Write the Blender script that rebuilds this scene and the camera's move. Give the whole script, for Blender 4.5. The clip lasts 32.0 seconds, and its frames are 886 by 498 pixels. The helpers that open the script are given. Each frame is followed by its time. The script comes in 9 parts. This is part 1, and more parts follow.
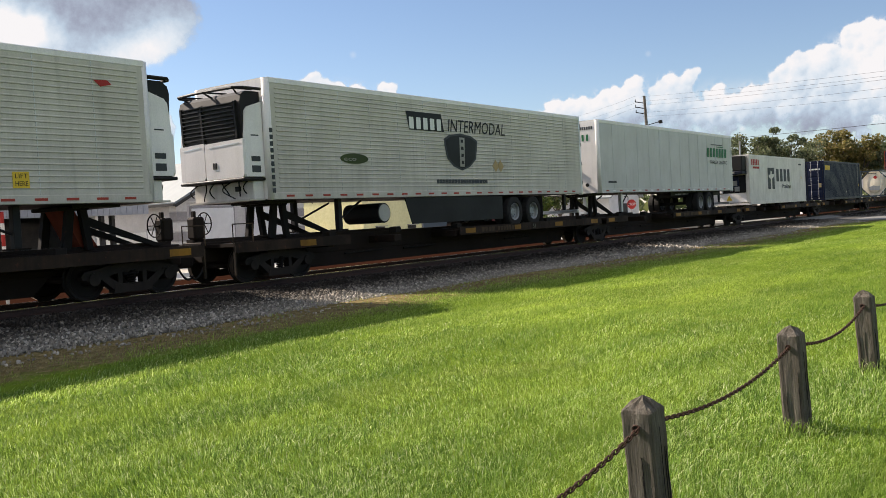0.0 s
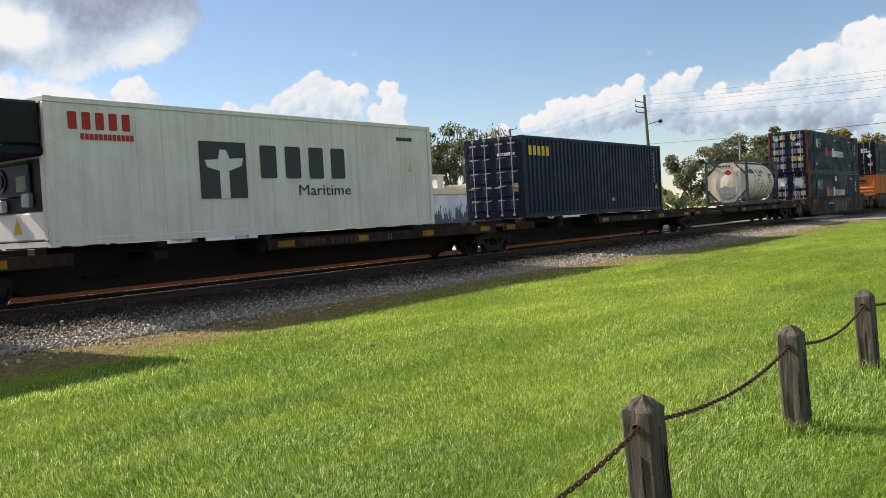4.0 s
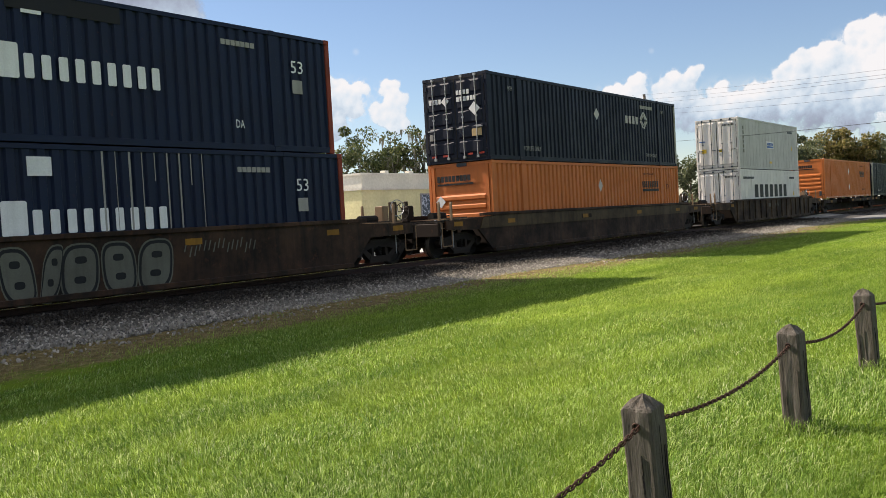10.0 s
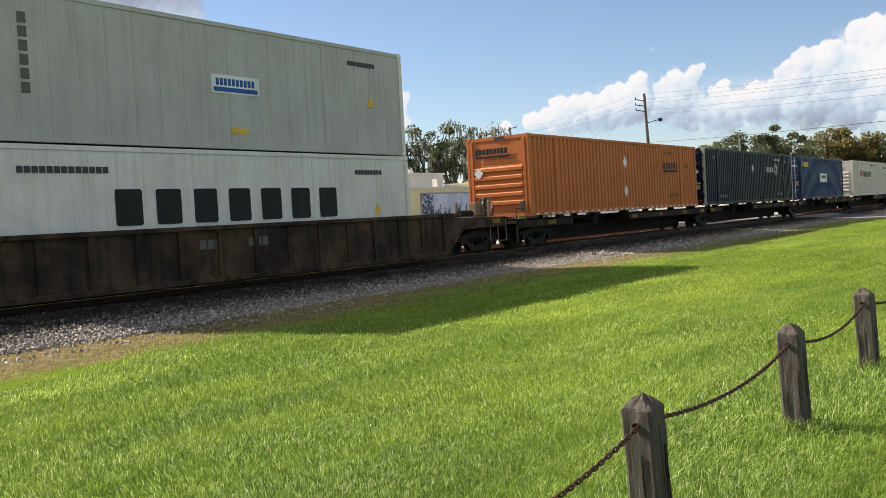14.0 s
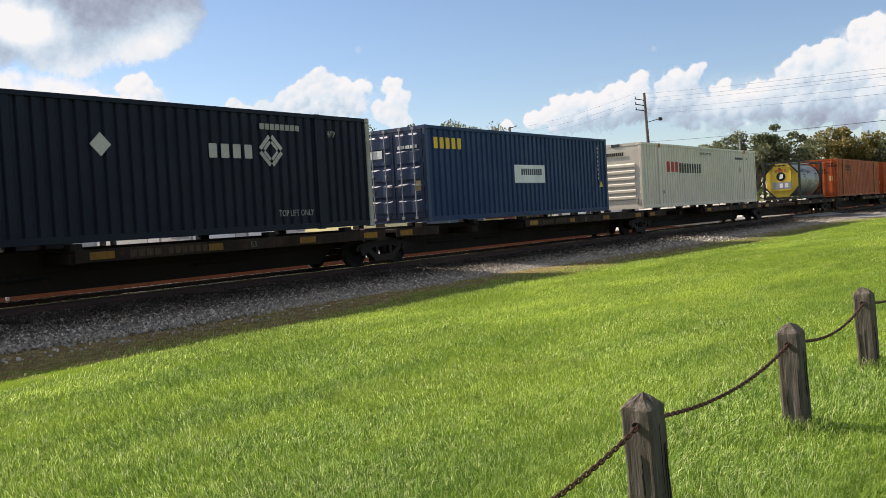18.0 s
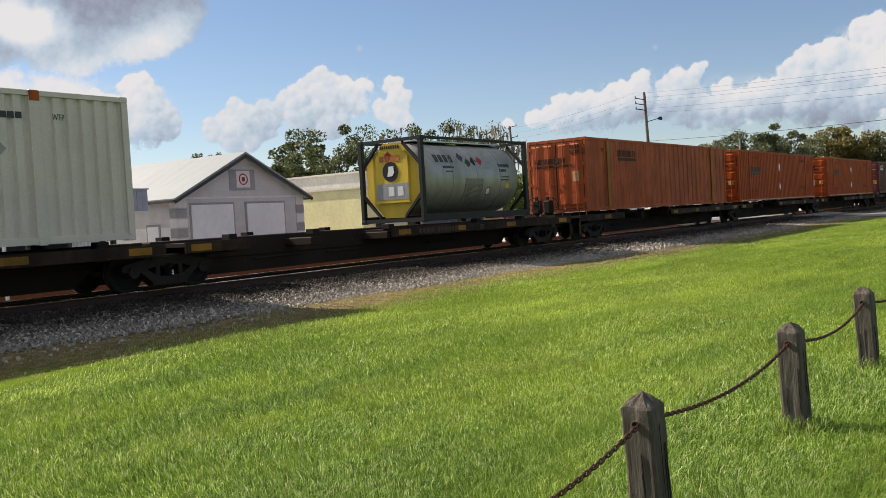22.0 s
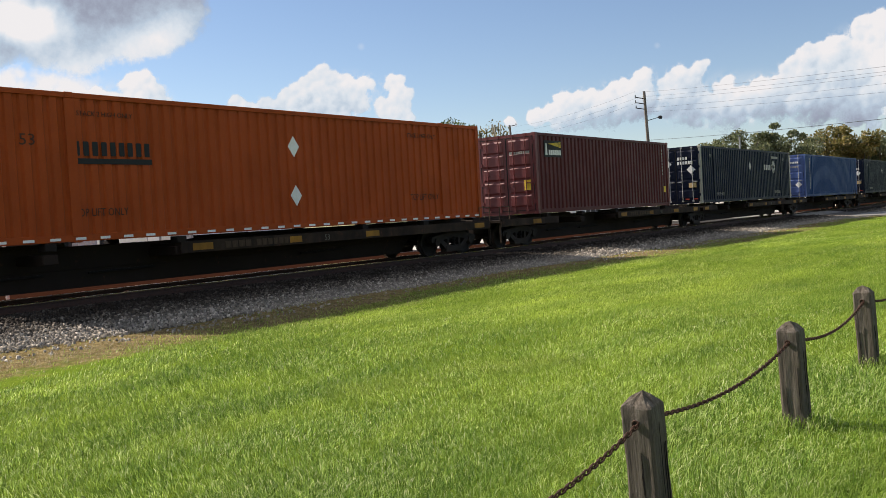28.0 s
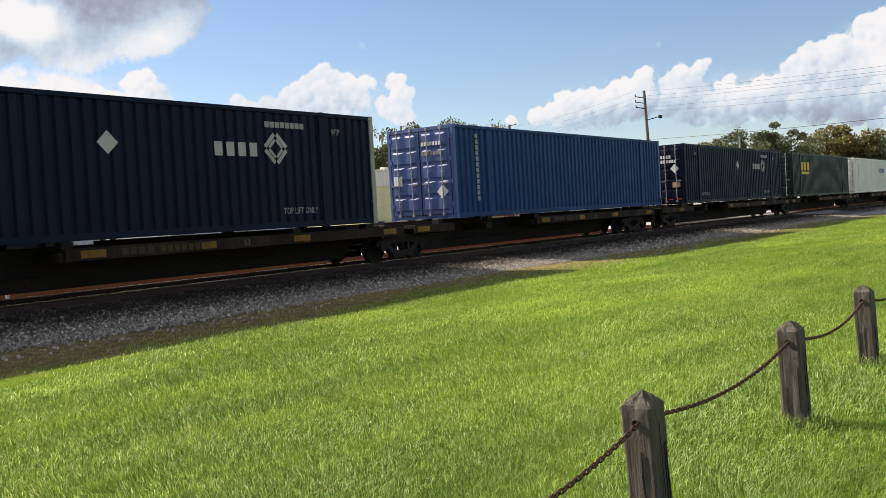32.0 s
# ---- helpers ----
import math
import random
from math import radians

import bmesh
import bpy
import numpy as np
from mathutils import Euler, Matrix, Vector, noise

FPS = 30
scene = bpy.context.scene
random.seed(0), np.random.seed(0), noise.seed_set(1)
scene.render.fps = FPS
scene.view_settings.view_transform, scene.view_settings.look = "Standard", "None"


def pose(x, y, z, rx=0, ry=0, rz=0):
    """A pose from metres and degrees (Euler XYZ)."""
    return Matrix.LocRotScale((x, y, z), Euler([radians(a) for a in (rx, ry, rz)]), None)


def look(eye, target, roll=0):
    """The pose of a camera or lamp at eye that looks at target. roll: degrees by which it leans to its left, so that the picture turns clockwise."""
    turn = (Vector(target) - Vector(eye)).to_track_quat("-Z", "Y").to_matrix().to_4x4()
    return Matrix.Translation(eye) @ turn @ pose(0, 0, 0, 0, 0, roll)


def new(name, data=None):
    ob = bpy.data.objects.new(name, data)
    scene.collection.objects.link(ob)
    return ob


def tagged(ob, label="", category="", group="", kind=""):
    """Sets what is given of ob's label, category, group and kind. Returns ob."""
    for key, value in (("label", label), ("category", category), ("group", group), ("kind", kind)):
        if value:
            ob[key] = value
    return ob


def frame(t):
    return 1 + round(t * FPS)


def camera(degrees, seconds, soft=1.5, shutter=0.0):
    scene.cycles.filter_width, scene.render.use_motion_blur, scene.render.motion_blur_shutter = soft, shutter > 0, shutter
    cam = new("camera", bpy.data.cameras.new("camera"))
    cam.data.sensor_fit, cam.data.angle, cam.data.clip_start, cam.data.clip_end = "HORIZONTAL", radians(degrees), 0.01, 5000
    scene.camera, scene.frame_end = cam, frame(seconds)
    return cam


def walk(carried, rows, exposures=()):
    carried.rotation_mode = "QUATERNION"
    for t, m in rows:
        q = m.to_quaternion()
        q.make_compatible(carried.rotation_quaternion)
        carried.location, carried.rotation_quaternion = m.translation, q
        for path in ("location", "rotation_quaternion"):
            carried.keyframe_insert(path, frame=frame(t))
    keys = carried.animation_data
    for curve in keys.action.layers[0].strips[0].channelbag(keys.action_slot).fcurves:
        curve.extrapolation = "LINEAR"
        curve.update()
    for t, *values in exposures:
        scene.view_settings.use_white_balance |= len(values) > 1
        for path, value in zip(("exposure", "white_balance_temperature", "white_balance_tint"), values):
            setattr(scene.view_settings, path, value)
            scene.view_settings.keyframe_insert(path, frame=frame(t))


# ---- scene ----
# camera: stands still on the lawn, sinking its gaze by a hair
EYE_Z = 1.55
TRACK_Y = 17.20
TRAIN_V, TRAIN_A, TRAIN_T = 10.517, -0.0119, 13.0


def gaze(t):
    yaw, dip = radians(54.013), radians(-2.008 - 0.01003 * (t - 16.0))
    eye = Vector((0.0, 0.0, EYE_Z))
    way = Vector((math.sin(yaw) * math.cos(dip), math.cos(yaw) * math.cos(dip), math.sin(dip)))
    return look(eye, eye + way, 3.222 * LEAN)


LEAN = -1
cam = camera(52.25, 32.0, soft=0.45)
walk(cam, [(t, gaze(t)) for t in (0, 8, 16, 24, 32)], [(0, 0.98, 6880, 17), (8, 0.91, 6880, 17), (12, 1.03, 6880, 17), (17, 0.95, 6880, 17), (19, 1.01, 6880, 17), (21, 0.96, 6880, 17), (22, 0.73, 6880, 17), (25, 0.81, 6880, 17), (30, 0.91, 6880, 17), (32, 0.96, 6880, 17)])

# daylight: a sun behind the train, a blue sky with white clouds
SUN_FROM = Vector((-0.10, 0.80, 0.595)).normalized()
world = bpy.data.worlds.new("sky")
scene.world = world
world.use_nodes = True
wn = world.node_tree
sky = wn.nodes.new("ShaderNodeTexSky")
sky.sky_type = "NISHITA"
sky.sun_disc = False
sky.sun_elevation = math.asin(SUN_FROM.z)
sky.sun_rotation = math.atan2(SUN_FROM.x, SUN_FROM.y)
sky.air_density, sky.dust_density, sky.ozone_density = 1.0, 0.1, 3.6
wn.nodes["Background"].inputs["Strength"].default_value = 0.067
wn.links.new(sky.outputs["Color"], wn.nodes["Background"].inputs["Color"])
lamp = bpy.data.lights.new("sun", "SUN")
lamp.energy, lamp.angle, lamp.color = 5.0, radians(0.5), (1.0, 0.93, 0.80)
new("sun", lamp).matrix_world = look(SUN_FROM * 60, (0, 0, 0))


# ---- materials ----
def nodes_of(name):
    m = bpy.data.materials.new(name)
    m.use_nodes = True
    nt = m.node_tree
    return m, nt, nt.nodes["Principled BSDF"]


def noise_tex(nt, scale, detail=4.0, rough=0.55, stretch=(1, 1, 1), coord="Object"):
    tc = nt.nodes.new("ShaderNodeTexCoord")
    mp = nt.nodes.new("ShaderNodeMapping")
    mp.inputs["Scale"].default_value = stretch
    n = nt.nodes.new("ShaderNodeTexNoise")
    n.inputs["Scale"].default_value, n.inputs["Detail"].default_value, n.inputs["Roughness"].default_value = scale, detail, rough
    nt.links.new(tc.outputs[coord], mp.inputs["Vector"])
    nt.links.new(mp.outputs["Vector"], n.inputs["Vector"])
    return n.outputs["Fac"]


def ramp(nt, fac, stops):
    r = nt.nodes.new("ShaderNodeValToRGB")
    while len(r.color_ramp.elements) < len(stops):
        r.color_ramp.elements.new(0.5)
    for e, (p, c) in zip(r.color_ramp.elements, stops):
        e.position = p
        e.color = (*c, 1) if len(c) == 3 else c
    nt.links.new(fac, r.inputs["Fac"])
    return r.outputs["Color"]


def blend(nt, fac, a, b, mode="MIX"):
    m = nt.nodes.new("ShaderNodeMix")
    m.data_type, m.blend_type = "RGBA", mode
    for sock, v in ((m.inputs[0], fac), (m.inputs[6], a), (m.inputs[7], b)):
        if isinstance(v, (int, float)):
            sock.default_value = v
        elif isinstance(v, tuple):
            sock.default_value = (*v, 1)
        else:
            nt.links.new(v, sock)
    return m.outputs[2]


def bump(nt, fac, strength, dist, bsdf):
    b = nt.nodes.new("ShaderNodeBump")
    b.inputs["Strength"].default_value, b.inputs["Distance"].default_value = strength, dist
    nt.links.new(fac, b.inputs["Height"])
    nt.links.new(b.outputs["Normal"], bsdf.inputs["Normal"])


def grey(nt, fac, lo, hi):
    return ramp(nt, fac, [(lo, (0, 0, 0)), (hi, (1, 1, 1))])


def paint(name, col, rough=0.5, dirt=(0.030, 0.025, 0.020), amount=0.35, rust=0.0, metal=0.0, streak=0.5, bumpy=0.15, gloss=0.22, mottle=0.75):
    """Weathered paint: grime in patches, vertical streaks, some rust."""
    m, nt, b = nodes_of(name)
    base = col
    patch = grey(nt, noise_tex(nt, 0.9, 6, 0.65), 0.38, mottle)
    lines = grey(nt, noise_tex(nt, 3.0, 4, 0.6, (2.2, 2.2, 0.12)), 0.45, 0.8)
    fine = noise_tex(nt, 35, 3, 0.6)
    c = blend(nt, grey(nt, fine, 0.2, 0.9), tuple(v * 0.86 for v in col), tuple(min(1, v * 1.1) for v in col))
    k = nt.nodes.new("ShaderNodeMath")
    k.operation = "MULTIPLY"
    nt.links.new(patch, k.inputs[0])
    k.inputs[1].default_value = amount * 0.7
    c = blend(nt, k.outputs[0], c, dirt)
    k2 = nt.nodes.new("ShaderNodeMath")
    k2.operation = "MULTIPLY"
    nt.links.new(lines, k2.inputs[0])
    k2.inputs[1].default_value = amount * streak
    c = blend(nt, k2.outputs[0], c, tuple(v * 0.8 for v in dirt))
    if rust > 0:
        spots = grey(nt, noise_tex(nt, 4.5, 8, 0.75), 0.66 - 0.14 * rust, 0.72)
        k3 = nt.nodes.new("ShaderNodeMath")
        k3.operation = "MULTIPLY"
        nt.links.new(spots, k3.inputs[0])
        k3.inputs[1].default_value = min(1.0, rust * 1.2)
        c = blend(nt, k3.outputs[0], c, (0.11, 0.04, 0.018))
    nt.links.new(c, b.inputs["Base Color"])
    b.inputs["Specular IOR Level"].default_value = gloss
    b.inputs["Metallic"].default_value = metal
    nt.links.new(ramp(nt, patch, [(0, (rough,) * 3), (1, (min(1, rough + 0.2),) * 3)]), b.inputs["Roughness"])
    bump(nt, noise_tex(nt, 1.6, 3, 0.5), bumpy, 0.02, b)
    return m


def two_tone(name, a, b_, scale, rough=0.8, lo=0.35, hi=0.65, bumps=0.4, dist=0.01, detail=6, stretch=(1, 1, 1), metal=0.0, rnd=0.0):
    m, nt, b = nodes_of(name)
    f = noise_tex(nt, scale, detail, 0.65, stretch)
    c = blend(nt, grey(nt, f, lo, hi), a, b_)
    big = noise_tex(nt, scale * 0.13, 3, 0.5, stretch)
    c = blend(nt, 0.5, c, blend(nt, grey(nt, big, 0.3, 0.7), c, tuple((x + y) * 0.5 * 0.7 for x, y in zip(a, b_))))
    if rnd:
        oi = nt.nodes.new("ShaderNodeObjectInfo")
        c = blend(nt, rnd, c, ramp(nt, oi.outputs["Random"], [(0, tuple(x * 0.5 for x in a)), (1, tuple(min(1, x * 1.5) for x in b_))]))
    nt.links.new(c, b.inputs["Base Color"])
    b.inputs["Roughness"].default_value, b.inputs["Metallic"].default_value = rough, metal
    bump(nt, f, bumps, dist, b)
    return m


WHITE_DIRT = (0.16, 0.15, 0.12)
M = {
    "navy": paint("navy_container_paint", (0.005, 0.010, 0.036), 0.42, amount=0.15, rust=0.15),
    "seablue": paint("blue_container_paint", (0.009, 0.034, 0.100), 0.42, amount=0.15, rust=0.2),
    "royal": paint("mid_blue_container_paint", (0.010, 0.047, 0.150), 0.45, amount=0.25, rust=0.10, gloss=0.15),
    "deepblue": paint("deep_blue_container_paint", (0.003, 0.0105, 0.036), 0.45, amount=0.3, rust=0.2),
    "inkblue": paint("blue_black_container_paint", (0.0025, 0.0055, 0.017), 0.42, (0.010, 0.011, 0.014), 0.2, rust=0.05),
    "teal": paint("dark_teal_container_paint", (0.0035, 0.0075, 0.023), 0.45, (0.010, 0.011, 0.016), 0.2, rust=0.06, gloss=0.15),
    "green": paint("dark_green_container_paint", (0.009, 0.026, 0.024), 0.42, amount=0.3, rust=0.1),
    "orange": paint("orange_container_paint", (0.355, 0.056, 0.0045), 0.55, (0.08, 0.022, 0.008), 0.4, rust=0.25, gloss=0.22),
    "orange_pale": paint("faded_orange_container_paint", (0.55, 0.155, 0.034), 0.5, (0.16, 0.07, 0.03), 0.4, rust=0.25, gloss=0.3),
    "orange_old": paint("rusty_orange_container_paint", (0.43, 0.078, 0.013), 0.55, (0.09, 0.028, 0.010), 0.7, rust=0.5, streak=1.0, gloss=0.3),
    "maroon": paint("maroon_container_paint", (0.088, 0.012, 0.014), 0.45, amount=0.3, rust=0.2),
    # lighter copy of the maroon, with the sun on the doors put in
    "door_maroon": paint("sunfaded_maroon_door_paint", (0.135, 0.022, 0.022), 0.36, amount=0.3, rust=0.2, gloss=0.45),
    "white": paint("white_container_paint", (0.78, 0.76, 0.68), 0.45, WHITE_DIRT, 0.3, rust=0.12, gloss=0.5),
    "cream": paint("cream_container_paint", (0.62, 0.56, 0.475), 0.45, WHITE_DIRT, 0.25, rust=0.1, gloss=0.5),
    "reefer": paint("off_white_reefer_panel", (0.71, 0.67, 0.62), 0.38, WHITE_DIRT, 0.35, rust=0.05, streak=0.7, gloss=0.5),
    "trailer": paint("white_trailer_sheet", (0.82, 0.78, 0.76), 0.32, WHITE_DIRT, 0.22, streak=0.6, gloss=0.5),
    "tank_cream": paint("cream_tank_paint", (0.80, 0.71, 0.57), 0.4, (0.2, 0.16, 0.1), 0.35, rust=0.15, streak=0.8),
    "tank_steel": paint("brushed_tank_steel", (0.40, 0.395, 0.36), 0.46, (0.12, 0.10, 0.07), 0.5, metal=0.7, streak=0.8),
    "frame_black": paint("black_green_frame_paint", (0.018, 0.022, 0.021), 0.5, amount=0.4, rust=0.25),
    "tank_patch": paint("dull_patch_steel", (0.27, 0.265, 0.235), 0.5, (0.10, 0.08, 0.06), 0.5, metal=0.6),
    "tank_frame": paint("slate_frame_paint", (0.035, 0.055, 0.075), 0.5, amount=0.4, rust=0.25),
    "yellow": paint("yellow_sheet_paint", (0.72, 0.50, 0.06), 0.5, (0.2, 0.13, 0.04), 0.35),
    "yellow_mark": paint("yellow_reflector", (0.31, 0.145, 0.011), 0.5, (0.05, 0.03, 0.012), 0.8, mottle=0.65),
    "car": paint("brown_railcar_paint", (0.018, 0.010, 0.006), 0.75, (0.022, 0.018, 0.015), 0.6, rust=0.4),
    "car_rib": paint("faded_brown_railcar_paint", (0.088, 0.055, 0.029), 0.7, (0.012, 0.010, 0.008), 1.2, rust=0.6, streak=0.9, mottle=0.6),
    "well": paint("rust_brown_well_car_paint", (0.060, 0.028, 0.013), 0.6, (0.010, 0.008, 0.006), 1.2, rust=0.6, streak=0.9, mottle=0.6),
    "band": paint("faded_olive_brown_side_plate", (0.088, 0.058, 0.028), 0.6, (0.014, 0.010, 0.007), 0.9, rust=0.5, streak=0.9, mottle=0.7),
    "sign_worn": paint("worn_grey_white_lettering", (0.50, 0.475, 0.44), 0.6, (0.10, 0.09, 0.07), 0.6, mottle=0.65),
    # door blues lighter than the sides, with grazing sun on the ends put in
    "door_pale": paint("pale_blue_door_paint", (0.06, 0.11, 0.31), 0.4, amount=0.4, rust=0.2, gloss=0.5),
    "door_blue": paint("sunfaded_blue_door_paint", (0.024, 0.045, 0.105), 0.4, amount=0.4, rust=0.25, gloss=0.4),
    # pale blue that paints glare onto door panels
    "glare_panel": paint("bleached_blue_panel", (0.15, 0.17, 0.22), 0.4, (0.10, 0.08, 0.05), 0.5, rust=0.3, gloss=0.5),
    "olive": paint("dark_olive_badge", (0.045, 0.065, 0.018), 0.5, amount=0.3),
    "rail_tan": paint("rusty_tan_handrail", (0.26, 0.17, 0.10), 0.55, (0.08, 0.04, 0.02), 0.5, rust=0.4),
    "reefer_grey": paint("grey_white_reefer_panel", (0.46, 0.44, 0.405), 0.42, WHITE_DIRT, 0.4, rust=0.08, streak=0.7, gloss=0.5),
    "steel_dark": paint("grimy_cast_steel", (0.009, 0.007, 0.006), 0.75, (0.022, 0.015, 0.010), 0.5, rust=0.25, metal=0.0),
    "wheel": paint("worn_wheel_steel", (0.014, 0.011, 0.009), 0.7, (0.022, 0.015, 0.010), 0.6, rust=0.2),
    "corner_red": paint("weathered_red_corner_paint", (0.26, 0.045, 0.022), 0.55, (0.05, 0.02, 0.015), 0.6, rust=0.4),
    "post_pale": paint("chalky_corner_paint", (0.40, 0.39, 0.33), 0.6, (0.06, 0.05, 0.04), 0.6, rust=0.3),
    "post_tan": paint("faded_tan_post_paint", (0.34, 0.145, 0.030), 0.6, (0.10, 0.035, 0.015), 0.7, rust=0.5),
    "sill": paint("dark_brown_sill_paint", (0.034, 0.019, 0.010), 0.7, (0.012, 0.009, 0.007), 1.0, rust=0.6, streak=0.9, mottle=0.6),
    "truck_steel": paint("brown_cast_truck_steel", (0.026, 0.018, 0.013), 0.65, (0.010, 0.008, 0.007), 0.8, rust=0.3, mottle=0.65),
    "stand_rust": paint("rust_orange_steel", (0.20, 0.035, 0.014), 0.7, (0.03, 0.012, 0.008), 0.7, rust=0.4),
    "tread": paint("polished_wheel_tread", (0.16, 0.14, 0.12), 0.5, amount=0.4, metal=0.9),
    "hardware": paint("galvanised_door_gear", (0.35, 0.36, 0.36), 0.45, amount=0.4, rust=0.3, metal=0.6),
    "black": paint("black_paint", (0.012, 0.012, 0.013), 0.5, amount=0.25),
    "rubber": paint("tyre_rubber", (0.018, 0.018, 0.018), 0.85, (0.06, 0.05, 0.04), 0.4),
    "alu": paint("dull_aluminium", (0.62, 0.63, 0.63), 0.35, amount=0.3, metal=0.8),
    "sign_white": paint("white_lettering", (0.78, 0.78, 0.76), 0.5, WHITE_DIRT, 0.35),
    "sign_black": paint("black_lettering", (0.014, 0.015, 0.016), 0.5, amount=0.1),
    "sign_red": paint("red_lettering", (0.42, 0.035, 0.03), 0.5, amount=0.25),
    "sign_orange": paint("orange_lettering", (0.55, 0.17, 0.05), 0.5, amount=0.35),
    "sign_green": paint("green_lettering", (0.02, 0.16, 0.07), 0.5, amount=0.15),
    "sign_blue": paint("blue_lettering", (0.02, 0.10, 0.35), 0.5, amount=0.15),
    "sign_yellow": paint("yellow_lettering", (0.75, 0.50, 0.05), 0.5, amount=0.2),
    "sign_grey": paint("charcoal_lettering", (0.05, 0.055, 0.06), 0.5, amount=0.15),
    "sign_dim": paint("faded_white_lettering", (0.34, 0.33, 0.30), 0.6, (0.06, 0.05, 0.04), 0.5),
    "sign_brown": paint("faded_dark_lettering", (0.05, 0.022, 0.014), 0.6, (0.10, 0.04, 0.02), 0.4),
    "sign_tan": paint("tan_data_plate", (0.50, 0.36, 0.18), 0.5, (0.15, 0.10, 0.05), 0.4),
    "tag": paint("grey_green_spray_paint", (0.13, 0.13, 0.10), 0.6, (0.03, 0.025, 0.02), 0.6),
    "conspicuity": paint("red_reflective_tape", (0.40, 0.05, 0.03), 0.4, amount=0.3),
    "rail": two_tone("rusty_rail_steel", (0.022, 0.009, 0.006), (0.055, 0.021, 0.012), 14, 0.8, metal=0.0),
    "railtop": two_tone("worn_rail_head", (0.55, 0.48, 0.44), (0.70, 0.66, 0.62), 30, 0.16, metal=1.0, bumps=0.1),
    "tie": two_tone("creosoted_timber", (0.045, 0.034, 0.028), (0.10, 0.075, 0.06), 6, 0.9, stretch=(1, 8, 1), rnd=0.3),
}


# ---- mesh helpers ----
def bm_box(bm, x0, x1, y0, y1, z0, z1, bevel=0.0):
    vs = [bm.verts.new((x, y, z)) for x in (x0, x1) for y in (y0, y1) for z in (z0, z1)]
    fs = [bm.faces.new([vs[i] for i in q]) for q in ((0, 1, 3, 2), (4, 6, 7, 5), (0, 4, 5, 1), (2, 3, 7, 6), (0, 2, 6, 4), (1, 5, 7, 3))]
    if bevel > 0:
        edges = list({e for f in fs for e in f.edges})
        bmesh.ops.bevel(bm, geom=edges, offset=bevel, segments=1, affect="EDGES")
    return bm


def box(x0, x1, y0, y1, z0, z1, bevel=0.0):
    return bm_box(bmesh.new(), x0, x1, y0, y1, z0, z1, bevel)


def bm_rod(bm, a, b, r, n=10, r2=None, caps=True):
    a, b = Vector(a), Vector(b)
    d = b - a
    q = d.to_track_quat("Z", "Y")
    r2 = r if r2 is None else r2
    lo = [bm.verts.new(a + q @ Vector((r * math.cos(2 * math.pi * i / n), r * math.sin(2 * math.pi * i / n), 0))) for i in range(n)]
    hi = [bm.verts.new(b + q @ Vector((r2 * math.cos(2 * math.pi * i / n), r2 * math.sin(2 * math.pi * i / n), 0))) for i in range(n)]
    for i in range(n):
        j = (i + 1) % n
        bm.faces.new((lo[i], lo[j], hi[j], hi[i]))
    if caps:
        bm.faces.new(lo[::-1])
        bm.faces.new(hi)
    return bm


def rod(a, b, r, n=10, r2=None):
    return bm_rod(bmesh.new(), a, b, r, n, r2)


def bm_prism(bm, pts, axis, a, b):
    """A polygon pushed along an axis from a to b. pts are in the two other axes, in order."""
    def put(p, h):
        return {"x": (h, p[0], p[1]), "y": (p[0], h, p[1]), "z": (p[0], p[1], h)}[axis]
    lo = [bm.verts.new(put(p, a)) for p in pts]
    hi = [bm.verts.new(put(p, b)) for p in pts]
    n = len(pts)
    for i in range(n):
        j = (i + 1) % n
        bm.faces.new((lo[i], lo[j], hi[j], hi[i]))
    bm.faces.new(lo[::-1])
    bm.faces.new(hi)
    return bm


def prism(pts, axis, a, b):
    return bm_prism(bmesh.new(), pts, axis, a, b)


def bm_ring(bm, centre, axis, r, thick, n=20, m=6):
    c = Vector(centre)
    q = Vector(axis).to_track_quat("Z", "Y")
    rows = []
    for i in range(n):
        a = 2 * math.pi * i / n
        o = Vector((math.cos(a), math.sin(a), 0))
        rows.append([bm.verts.new(c + q @ (o * (r + thick * math.cos(2 * math.pi * k / m)) + Vector((0, 0, thick * math.sin(2 * math.pi * k / m))))) for k in range(m)])
    for i in range(n):
        for k in range(m):
            bm.faces.new((rows[i][k], rows[(i + 1) % n][k], rows[(i + 1) % n][(k + 1) % m], rows[i][(k + 1) % m]))
    return bm


def mesh_of(name, bm, mat, smooth=False):
    bmesh.ops.recalc_face_normals(bm, faces=bm.faces)
    me = bpy.data.meshes.new(name)
    bm.to_mesh(me)
    bm.free()
    me.materials.append(mat)
    if smooth:
        for p in me.polygons:
            p.use_smooth = True
    return me


def part(name, bm, material, parent, label="", smooth=False, at=None):
    ob = new(name, mesh_of(name, bm, material, smooth))
    ob.parent = parent
    if at:
        ob.location = at
    if label:
        ob["label"] = label
    return ob


def thing(name, bm, material, label, category, at=(0, 0, 0), group="", kind="", smooth=False):
    ob = new(name, mesh_of(name, bm, material, smooth))
    ob.location = at
    return tagged(ob, label, category, group, kind)


def base_of(name, label, category, at=(0, 0, 0), group="", kind=""):
    ob = new(name)
    ob.location = at
    ob.empty_display_size = 0.2
    return tagged(ob, label, category, group, kind)


